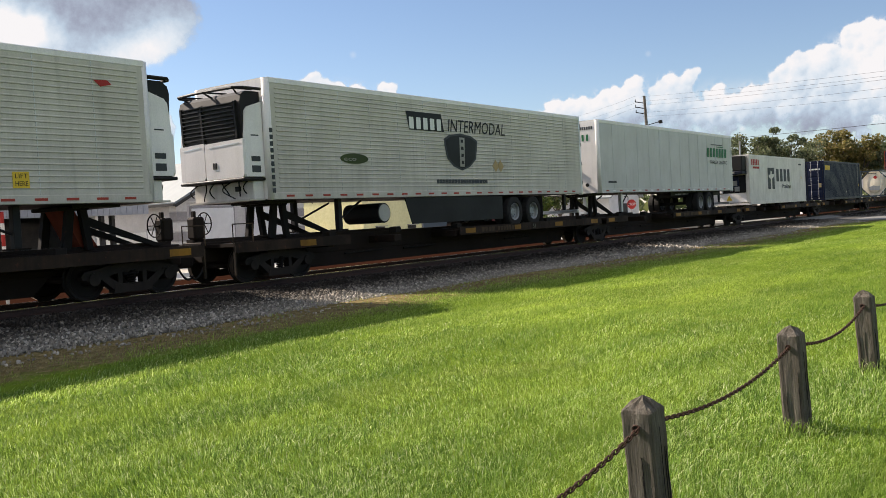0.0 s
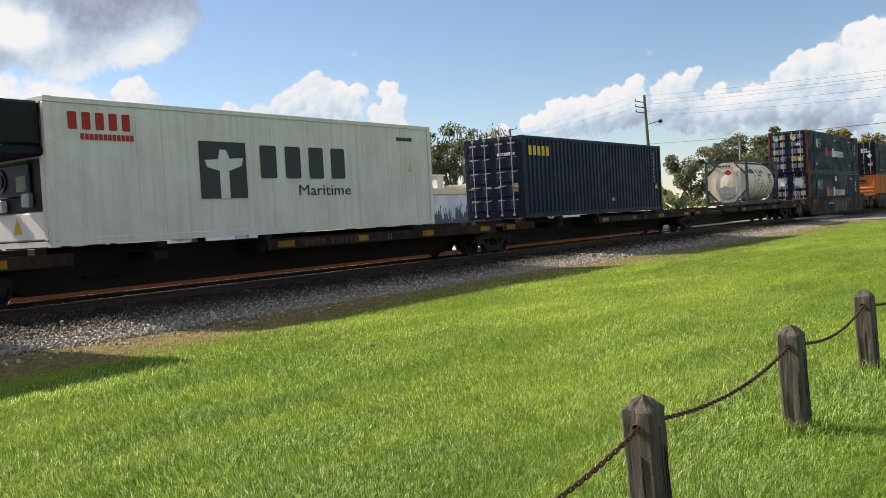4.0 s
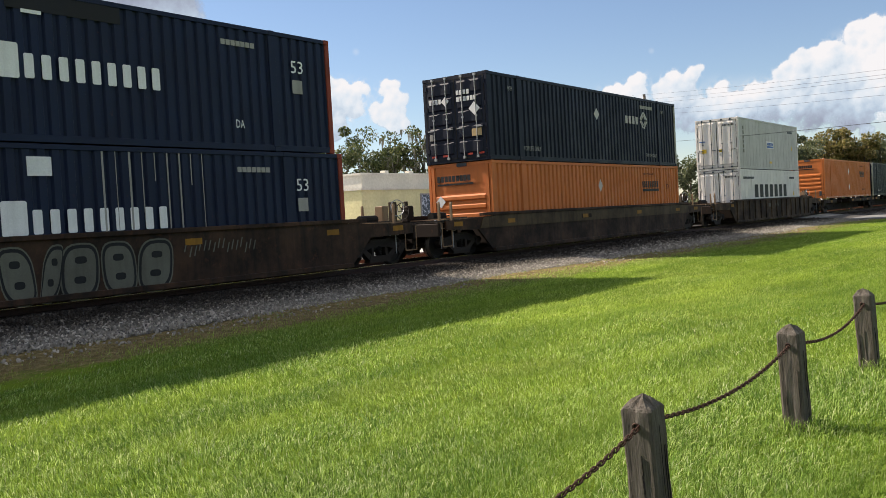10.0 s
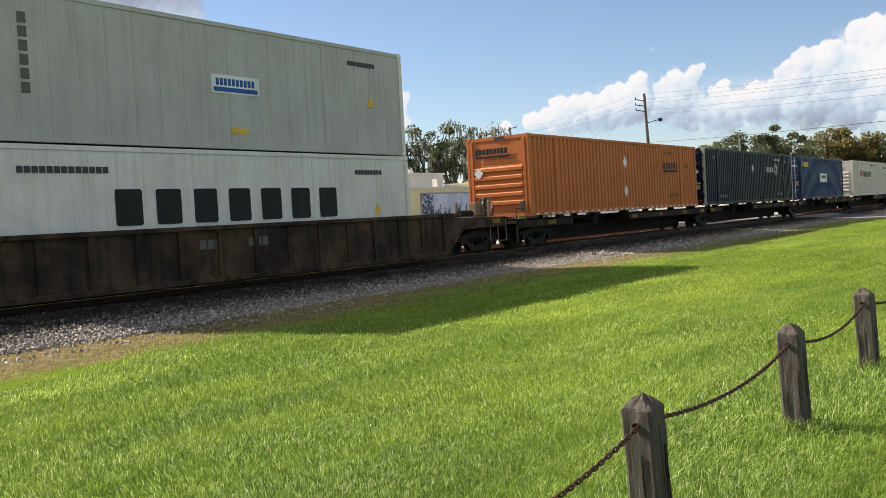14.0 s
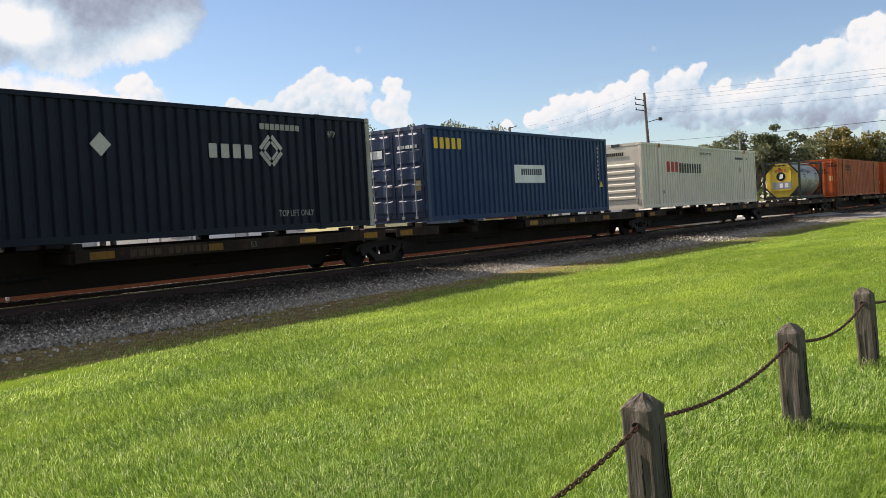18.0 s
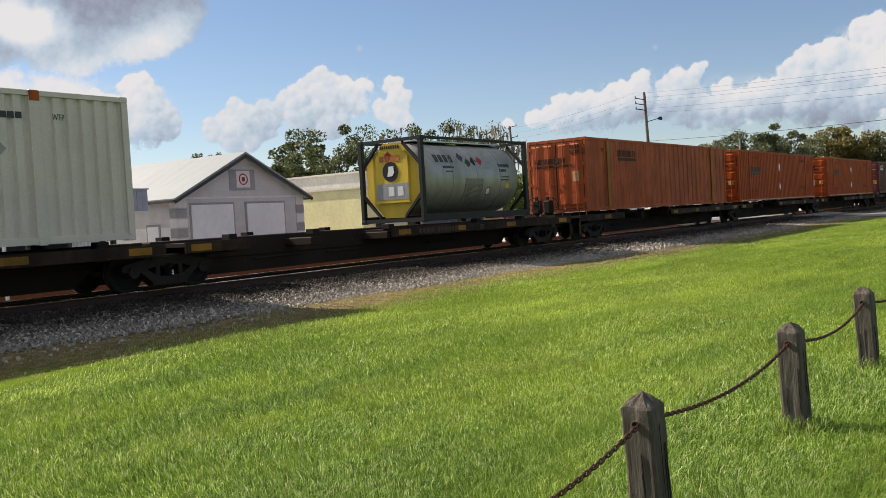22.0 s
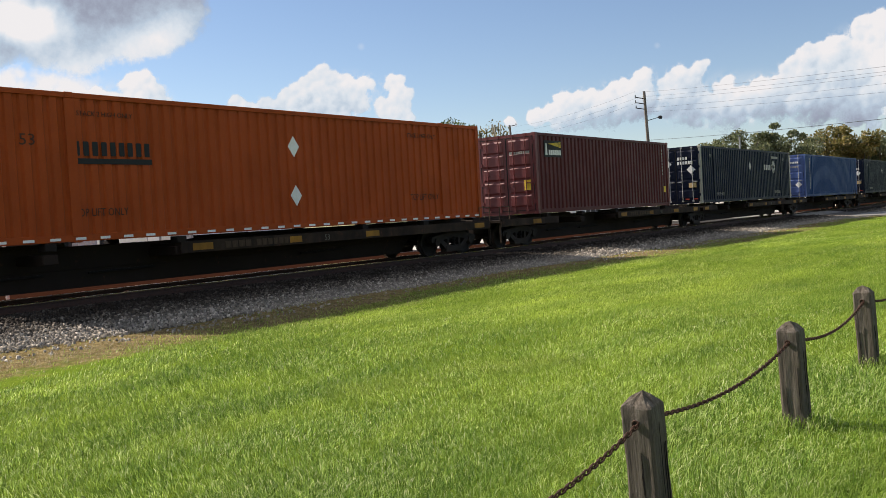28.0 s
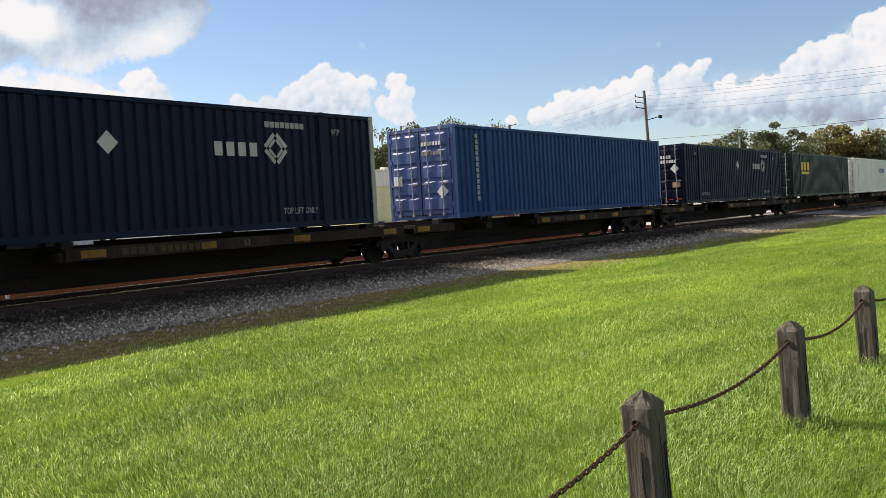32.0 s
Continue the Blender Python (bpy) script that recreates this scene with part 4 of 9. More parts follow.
def grow_grass():
    rng = np.random.default_rng(3)
    near_tones = [(0.0, (0.018, 0.044, 0.008)), (0.36, (0.088, 0.184, 0.036)), (0.68, (0.268, 0.415, 0.086)), (0.90, (0.53, 0.645, 0.25)), (1.0, (0.76, 0.76, 0.50))]
    far_tones = [(0.0, (0.058, 0.105, 0.018)), (0.36, (0.142, 0.228, 0.042)), (0.68, (0.275, 0.388, 0.084)), (0.90, (0.425, 0.495, 0.16)), (1.0, (0.54, 0.545, 0.26))]
    V, W_far = [], []
    # dense by the fence, finer and shorter to the eye with distance; a thin coat round about
    for count, near, reach, turn0, turn1, thin, coat in ((430000, 3.2, 14.0, 20.0, 90.0, 1.0, V), (760000, 9.0, 66.0, 24.0, 90.0, 0.62, W_far), (70000, 0.4, 15.0, 90.0, 380.0, 2.2, V), (60000, 0.4, 3.3, 18.0, 92.0, 1.8, V)):
        rad = near * (reach / near) ** rng.uniform(0, 1, count)
        turn = np.radians(rng.uniform(turn0, turn1, count))
        x, y = rad * np.sin(turn), rad * np.cos(turn)
        edge = np.interp(x, (5, 9, 14, 40), (9.75, 10.2, 10.8, 11.2)) + 0.50 * swell(x, y * 0.3, 8)
        keep = (y < edge) | ((y < edge + 3) & (rng.uniform(0, 1, count) < 0.42 * np.exp(-np.maximum(y - edge, 0) / 0.8) * (0.7 + 0.8 * swell(x * 2, y * 2, 12))))
        keep &= (x < 61.4) & (rng.uniform(0, 1, count) < 0.80 + 0.28 * swell(x * 3, y * 3, 6))
        if coat is W_far:
            keep &= rng.uniform(0, 1, count) < (rad - 9.0) / 5.0
        elif near > 1:
            keep &= rng.uniform(0, 1, count) < (14.0 - rad) / 5.0
        x, y, rad = x[keep], y[keep], rad[keep]
        k = len(x)
        coarse = np.maximum(rad / 4.5, 0.8) ** 0.85
        tall = rng.uniform(0.030, 0.078, k) * (1 + 0.30 * swell(x * 2, y * 2, 7))
        lean = tall * rng.uniform(0.1, 1.4, k)
        coat.append(blades(x, y, tall, lean, 0.0021 * thin * coarse * rng.uniform(0.6, 1.3, k), rng))
    P = np.concatenate(W_far)
    tagged(new("grass", mesh_raw("grass", P, np.arange(len(P)).reshape(-1, 4), blade_material("far_grass_blade", far_tones))), "mown yellow-green lawn stretching along the track", "grass", kind="stuff")
    # longer tufts round the feet of the posts, and sparse straw on the bare strip
    for px in POST_X:
        k = 420
        a, d = rng.uniform(0, 6.28, k), 0.075 + np.abs(rng.normal(0, 0.09, k))
        tall = rng.uniform(0.05, 0.15, k)
        V.append(blades(px + np.cos(a) * d, 1.66 + np.sin(a) * d, tall, tall * rng.uniform(0.2, 0.9, k), 0.0026, rng))
    P = np.concatenate(V)
    tagged(new("grass", mesh_raw("grass", P, np.arange(len(P)).reshape(-1, 4), blade_material("grass_blade", near_tones))), "short green lawn grass lit from behind", "grass", kind="stuff")
    k = 42000
    x, y = rng.uniform(3, 45, k), 11.0 + rng.normal(0, 0.7, k)
    tall = rng.uniform(0.012, 0.04, k)
    m = leaf_material("dry_straw", (0.07, 0.075, 0.02), (0.17, 0.14, 0.06), (0.32, 0.26, 0.13))
    P = blades(x, y, tall, tall * rng.uniform(0.6, 2.5, k), 0.004, rng, np.interp(y, (11.9, 13.0), (0.0, 0.06)))
    tagged(new("dry_grass", mesh_raw("dry_grass", P, np.arange(len(P)).reshape(-1, 4), m)), "sparse dry straw between lawn and stones", "dry grass", kind="stuff")


def leaf_material(name, a, b_, c_):
    m, nt, b = nodes_of(name)
    geo = nt.nodes.new("ShaderNodeNewGeometry")
    c = ramp(nt, geo.outputs["Random Per Island"], [(0.0, a), (0.55, b_), (1.0, c_)])
    nt.links.new(c, b.inputs["Base Color"])
    b.inputs["Roughness"].default_value = 0.55
    tl = nt.nodes.new("ShaderNodeBsdfTranslucent")
    nt.links.new(c, tl.inputs["Color"])
    mx = nt.nodes.new("ShaderNodeMixShader")
    mx.inputs[0].default_value = 0.4
    nt.links.new(b.outputs[0], mx.inputs[1])
    nt.links.new(tl.outputs[0], mx.inputs[2])
    nt.links.new(mx.outputs[0], nt.nodes["Material Output"].inputs["Surface"])
    return m


POST_X = [1.33, 3.76, 6.17, 8.53, 10.95]
POST_TOP = [0.72, 0.72, 0.725, 0.735, 0.74]
grow_grass()



# ---- posts and chain ----
def post_wood():
    m, nt, b = nodes_of("weathered_post_timber")
    grain = noise_tex(nt, 30, 7, 0.75, (1, 1, 0.05))
    rings = noise_tex(nt, 9, 3, 0.5, (1, 1, 0.12))
    c = ramp(nt, grain, [(0.30, (0.016, 0.014, 0.011)), (0.47, (0.085, 0.073, 0.059)), (0.62, (0.155, 0.137, 0.114)), (0.8, (0.29, 0.265, 0.225))])
    c = blend(nt, grey(nt, rings, 0.48, 0.62), c, blend(nt, 0.55, c, (0.045, 0.032, 0.022)))
    c = blend(nt, grey(nt, noise_tex(nt, 5, 4), 0.55, 0.75), c, (0.10, 0.085, 0.06))
    nt.links.new(c, b.inputs["Base Color"])
    b.inputs["Roughness"].default_value = 0.85
    b.inputs["Specular IOR Level"].default_value = 0.25
    bump(nt, grain, 1.0, 0.02, b)
    return m


def post_shaft(top, h, rr):
    """A square timber with worn arrises, uneven faces and a roughly cut pyramid top."""
    bm = bmesh.new()
    levels = [(-0.12, 1.0), (0.0, 1.02), (0.10, 0.99), (0.24, 1.0), (0.38, 0.985), (0.52, 1.0), (top - 0.12, 0.99), (top - 0.068, 0.98), (top - 0.058, 0.93)]
    rings = []
    for z, f in levels:
        r = h * f
        c = r * rr.uniform(0.12, 0.2)
        ring = [(-r + c, -r), (-r * 0.25, -r), (r * 0.3, -r), (r - c, -r), (r, -r + c), (r, -r * 0.3), (r, r * 0.25), (r, r - c), (r - c, r), (0, r), (-r + c, r), (-r, r - c), (-r, r * 0.3), (-r, -r * 0.2), (-r, -r + c)]
        rings.append([bm.verts.new((u + rr.uniform(-0.0022, 0.0022), v + rr.uniform(-0.0022, 0.0022), z + rr.uniform(-0.004, 0.004))) for u, v in ring])
    n = len(rings[0])
    for a, b in zip(rings, rings[1:]):
        for k in range(n):
            bm.faces.new((a[k], a[(k + 1) % n], b[(k + 1) % n], b[k]))
    mid = [bm.verts.new((v.co.x * 0.52 + rr.uniform(-0.005, 0.005), v.co.y * 0.52 + rr.uniform(-0.005, 0.005), top - 0.024 + rr.uniform(-0.008, 0.008))) for v in rings[-1]]
    for k in range(n):
        bm.faces.new((rings[-1][k], rings[-1][(k + 1) % n], mid[(k + 1) % n], mid[k]))
    tip = bm.verts.new((rr.uniform(-0.01, 0.01), rr.uniform(-0.01, 0.01), top))
    for k in range(n):
        bm.faces.new((mid[k], mid[(k + 1) % n], tip))
    return bm


wood, chain_rust = post_wood(), two_tone("rusty_chain_steel", (0.022, 0.010, 0.007), (0.085, 0.034, 0.016), 60, 0.7, metal=0.4, bumps=0.3)
hole_dark = two_tone("dark_split_timber", (0.006, 0.005, 0.004), (0.014, 0.011, 0.009), 30, 0.95)
for i, (x, top) in enumerate(zip(POST_X, POST_TOP)):
    rr = random.Random(40 + i)
    p = base_of("fence_post", "weathered brown square timber post with a chain through it", "post", (x + 0.009, 1.648, 0), group="chain fence posts")
    p.rotation_euler = (-0.034 + rr.uniform(-0.008, 0.008), -0.026 + rr.uniform(-0.008, 0.008), rr.uniform(-0.06, 0.06))
    h = 0.075
    part("shaft", post_shaft(top, h, rr), wood, p)
    # drying cracks, tapering to nothing at both ends
    for k in range(5):
        v, z0 = rr.uniform(-0.055, 0.055), rr.uniform(0.03, 0.25)
        z1, g = z0 + rr.uniform(0.18, 0.42), rr.uniform(0.001, 0.0024)
        z1 = min(z1, top - 0.06)
        wob = rr.uniform(-0.006, 0.006)
        pts = [(v, z0), (v + wob + g, (z0 + z1) / 2), (v + wob * 0.3, z1), (v + wob - g, (z0 + z1) / 2)]
        part("crack", prism(pts, "x", -h - 0.003, -h + 0.01) if k % 2 else prism(pts, "y", -h - 0.003, -h + 0.01), hole_dark, p, "dark drying crack")
    for s in (-1, 1):
        part("chain_hole", rod((s * (h - 0.01), 0, top - 0.135), (s * (h + 0.003), 0, top - 0.135), 0.017, 12), hole_dark, p, "dark drilled hole")
        part("eyelet", bm_ring(bmesh.new(), (s * (h + 0.004), 0, top - 0.135), (1, 0, 0), 0.015, 0.004, 12, 5), chain_rust, p, "rusty eyelet")


def link_mesh():
    bm = bmesh.new()
    pts = []
    L, r = 0.013, 0.0095
    for i in range(10):
        a = 2 * math.pi * i / 10
        pts.append(Vector((math.cos(a) * r + math.copysign(L, math.cos(a)), math.sin(a) * r, 0)))
    rows = []
    for i, p in enumerate(pts):
        t = (pts[(i + 1) % 10] - pts[i - 1]).normalized()
        nrm = Vector((-t.y, t.x, 0))
        rows.append([bm.verts.new(p + (nrm * math.cos(2 * math.pi * k / 5) + Vector((0, 0, math.sin(2 * math.pi * k / 5)))) * 0.0042) for k in range(5)])
    for i in range(10):
        for k in range(5):
            bm.faces.new((rows[i][k], rows[(i + 1) % 10][k], rows[(i + 1) % 10][(k + 1) % 5], rows[i][(k + 1) % 5]))
    return mesh_of("link", bm, chain_rust, True)


LINK = link_mesh()
for i in range(4):
    ch = base_of("chain", "rusty iron chain hanging between two posts", "chain", (0, 0, 0), group="fence chains")
    x0, x1 = POST_X[i] + 0.07, POST_X[i + 1] - 0.07
    z0, z1 = POST_TOP[i] - 0.135, POST_TOP[i + 1] - 0.135
    sag = (0.115, 0.085, 0.10, 0.10)[i]
    pts = []
    for k in range(401):
        f = k / 400
        pts.append(Vector((x0 + (x1 - x0) * f, 1.66, z0 + (z1 - z0) * f - sag * 4 * f * (1 - f))))
    walked, want, n = 0.0, 0.0, 0
    for a, b in zip(pts, pts[1:]):
        walked += (b - a).length
        if walked >= want:
            o = new("link", LINK)
            o.parent = ch
            o.location = b
            d = (b - a).normalized()
            o.rotation_mode = "QUATERNION"
            o.rotation_quaternion = d.to_track_quat("X", "Z") @ Euler((radians(90 * (n % 2) + 20), 0, 0)).to_quaternion()
            want += 0.034
            n += 1


# ---- poles, wires, lamp, signs ----
pole_wood = two_tone("utility_pole_timber", (0.10, 0.085, 0.07), (0.20, 0.175, 0.15), 8, 0.9, stretch=(1, 1, 0.1))


def utility_pole(foot, top, arms):
    p = base_of("utility_pole", "grey timber utility pole with wire arms", "utility pole", foot, group="utility poles")
    d = Vector(top) - Vector(foot)
    part("pole", rod((0, 0, 0), d, 0.16, 10, 0.10), pole_wood, p)
    for k, (dz, dx, dy) in enumerate(arms):
        at = d * (1 - dz / d.length)
        a = part("bracket", rod(at, at + Vector((dx, dy, 0.12)), 0.035, 6), M["steel_dark"], p)
        part("insulator", rod(at + Vector((dx, dy, 0.08)), at + Vector((dx, dy, 0.30)), 0.05, 8, 0.03), M["sign_grey"], a)
    return p, d


up1, d1 = utility_pole((64.6, 27.05, 0), (64.45, 27.35, 10.0), [(0.55, -0.55, 0.5), (0.95, -0.55, 0.5), (1.35, -0.55, 0.5)])
part("flood_lamp", box(0.40, 0.72, -0.72, -0.48, 7.88, 8.12, 0.05), M["black"], up1, "black floodlight head")
part("lamp_arm", rod((0, 0.2, 7.8), (0.45, -0.5, 8.0), 0.03, 6), M["steel_dark"], up1)
up2, d2 = utility_pole((72.85, 43.75, 0), (72.6, 44.25, 9.6), [(0.1, 0.5, -0.4), (1.1, 0.5, -0.4), (2.0, 0.5, -0.4)])


def wire(a, b, sag, r=0.0044):
    """One sagging tube."""
    a, b = Vector(a), Vector(b)
    q = (b - a).to_track_quat("Z", "Y")
    bm = bmesh.new()
    rows = []
    for k in range(33):
        f = k / 32
        p = a.lerp(b, f) - Vector((0, 0, sag * 4 * f * (1 - f)))
        rows.append([bm.verts.new(p + q @ Vector((r * math.cos(i * math.pi / 2), r * math.sin(i * math.pi / 2), 0))) for i in range(4)])
    for u, v in zip(rows, rows[1:]):
        for i in range(4):
            bm.faces.new((u[i], u[(i + 1) % 4], v[(i + 1) % 4], v[i]))
    return bm


for za, zb in ((10.0, 9.45), (9.5, 8.95), (9.15, 8.4)):
    thing("power_line", wire((63.9, 27.8, za), (72.9, 43.9, zb), 0.30), M["black"], "dark overhead power line", "power line", group="power lines")
for za, ze in ((9.95, 5.62), (9.6, 5.46), (9.3, 5.37), (8.75, 5.09), (8.45, 4.75)):
    thing("power_line", wire((64.3, 27.5, za), (33.0, 1.5, ze), 0.12), M["black"], "dark overhead power line", "power line", group="power lines")
thing("power_line", wire((64.5, 27.2, 6.33), (33.0, 1.5, 3.98), 0.12, 0.010), M["black"], "dark overhead power line", "power line", group="power lines")
thing("power_line", wire((64.5, 27.2, 6.33), (72.9, 43.9, 6.6), 0.45, 0.010), M["black"], "dark overhead power line", "power line", group="power lines")
thing("power_line", wire((-25, 62, 5.4), (30.2, 44.6, 5.9), 0.6), M["black"], "dark overhead power line", "power line", group="power lines")

def street_lamp(at):
    lamp_post = base_of("street_lamp", "black street lamp with a white globe", "street lamp", at, group="street lamps")
    part("column", rod((0, 0, 0), (0, 0, 2.95), 0.07, 10, 0.045), M["black"], lamp_post)
    part("foot", rod((0, 0, 0), (0, 0, 0.5), 0.14, 10, 0.08), M["black"], lamp_post)
    gb = bmesh.new()
    bmesh.ops.create_icosphere(gb, subdivisions=2, radius=0.2)
    bmesh.ops.translate(gb, verts=gb.verts, vec=(0, 0, 3.1))
    part("globe", gb, M["sign_white"], lamp_post, "white glass globe", True)


street_lamp((50.2, 29.15, 0))
street_lamp((85.57, 44.0, 0))


def parked_car():
    """A white estate car beside the street, its nose to the east."""
    car = base_of("parked_car", "white parked estate car with dark windows", "car", (67.5, 34.0, 0))
    paintwork = paint("white_car_paint", (0.74, 0.74, 0.73), 0.25, WHITE_DIRT, 0.15, gloss=0.5)
    body = part("body", prism([(-2.3, 0.35), (2.3, 0.35), (2.38, 0.62), (2.28, 0.86), (1.15, 0.98), (-2.28, 1.00), (-2.38, 0.70)], "y", -0.88, 0.88), paintwork, car)
    part("cabin", prism([(-2.25, 1.0), (1.12, 0.98), (0.45, 1.46), (-0.1, 1.52), (-1.85, 1.50)], "y", -0.76, 0.76), paintwork, car)
    for s in (-1, 1):
        for u0, u1, v0, v1 in ((-2.05, -1.15, -1.75, -1.15), (-1.08, -0.22, -1.08, -0.22), (-0.15, 0.92, -0.15, 0.40)):
            part("side_window", prism([(u0, 1.06), (u1, 1.06), (v1, 1.42), (v0, 1.42)], "y", *sorted((s * 0.762, s * 0.770))), M["black"], car)
        for u in (-1.45, 1.5):
            wh = part("wheel", rod((u, s * 0.70, 0.33), (u, s * 0.90, 0.33), 0.33, 20), M["rubber"], car)
            part("hub_cap", rod((u, s * 0.90, 0.33), (u, s * 0.915, 0.33), 0.21, 16), M["hardware"], wh)
        part("headlight", box(2.26, 2.36, *sorted((s * 0.55, s * 0.85)), 0.66, 0.80, 0.02), M["alu"], body)
        part("tail_light", box(-2.39, -2.30, *sorted((s * 0.62, s * 0.86)), 0.72, 0.95, 0.02), M["sign_red"], body)
        part("door_mirror", box(0.72, 0.86, *sorted((s * 0.88, s * 1.02)), 0.98, 1.12, 0.03), paintwork, car)
    part("windscreen", prism([(1.00, 1.02), (1.06, 1.02), (0.48, 1.43), (0.42, 1.43)], "y", -0.66, 0.66), M["black"], car)
    part("bumper", box(2.30, 2.42, -0.84, 0.84, 0.36, 0.58, 0.03), paintwork, car)


def brick_house():
    h = base_of("house", "low red brick house behind the street", "house", (81.5, 49.0, 0))
    brick = two_tone("dull_red_brick", (0.16, 0.055, 0.038), (0.25, 0.095, 0.065), 6, 0.9, bumps=0.3)
    part("wall", box(-5.0, 5.0, 0, 7.0, 0, 2.6), brick, h)
    for s in (-1, 1):
        part("roof", prism([(3.5, 4.1), (3.5 + s * 4.1, 2.45), (3.5 + s * 4.1, 2.6), (3.5, 4.28)], "x", -5.4, 5.4), M["tank_frame"], h)
    for u in (-3.2, -0.4, 2.6):
        fr = part("window", box(u - 0.55, u + 0.55, -0.04, 0.0, 0.95, 2.1), white_wall, h)
        part("pane", box(u - 0.47, u + 0.47, -0.055, -0.04, 1.03, 2.02), dark_inside, fr)


parked_car()
brick_house()

ss = base_of("stop_sign", "red octagonal stop sign on a steel post", "road sign", (63.9, 28.53, 0))
part("post", box(-0.03, 0.03, 0.02, 0.07, 0, 2.3), M["hardware"], ss)
oct8 = [(0.38 * math.cos(math.pi / 8 + k * math.pi / 4), 1.93 + 0.38 * math.sin(math.pi / 8 + k * math.pi / 4)) for k in range(8)]
face = part("plate", prism(oct8, "y", 0.0, 0.015), M["sign_red"], ss)
words("lettering", "STOP", 0.27, M["sign_white"], face, (-0.33, -0.004, 1.84))
ss.rotation_euler = (0, 0, radians(-40))

gp = base_of("crossing_signal", "slim grey crossing signal mast with red lights", "railway signal", (71.5, 22.6, 0))
part("mast", rod((0, 0, 0), (0, 0, 6.4), 0.07, 8), M["hardware"], gp)
part("light_bar", box(-0.5, 0.5, -0.05, 0.05, 3.4, 3.5), M["black"], gp)
for s in (-0.4, 0.4):
    part("red_light", rod((s, -0.12, 3.45), (s, 0.0, 3.45), 0.15, 12), M["sign_red"], gp, "round red signal light")
rp = base_of("gate_post", "red and white striped post by the street", "post", (12.26, 22.92, 0))
for k in range(8):
    part("stripe", rod((0, 0, 0.3 * k), (0, 0, 0.3 * k + 0.3), 0.05, 8), M["sign_red"] if k % 2 else M["sign_white"], rp)


# ---- trees ----
LEAF_OAK = leaf_material("oak_leaf", (0.030, 0.048, 0.014), (0.070, 0.095, 0.026), (0.15, 0.16, 0.055))
LEAF_BRIGHT = leaf_material("bright_leaf", (0.05, 0.09, 0.012), (0.10, 0.16, 0.022), (0.17, 0.21, 0.04))
LEAF_GOLD = leaf_material("olive_gold_leaf", (0.08, 0.085, 0.02), (0.17, 0.15, 0.04), (0.28, 0.21, 0.07))
MOSS = leaf_material("hanging_moss", (0.11, 0.11, 0.085), (0.18, 0.18, 0.14), (0.27, 0.26, 0.21))
# oak leaf lightened and greyed, putting distance haze into the colour
LEAF_HAZED = leaf_material("far_oak_leaf", (0.055, 0.072, 0.034), (0.10, 0.125, 0.058), (0.19, 0.20, 0.10))
BARK = two_tone("grey_bark", (0.06, 0.05, 0.04), (0.13, 0.11, 0.09), 9, 0.95, stretch=(1, 1, 0.2))


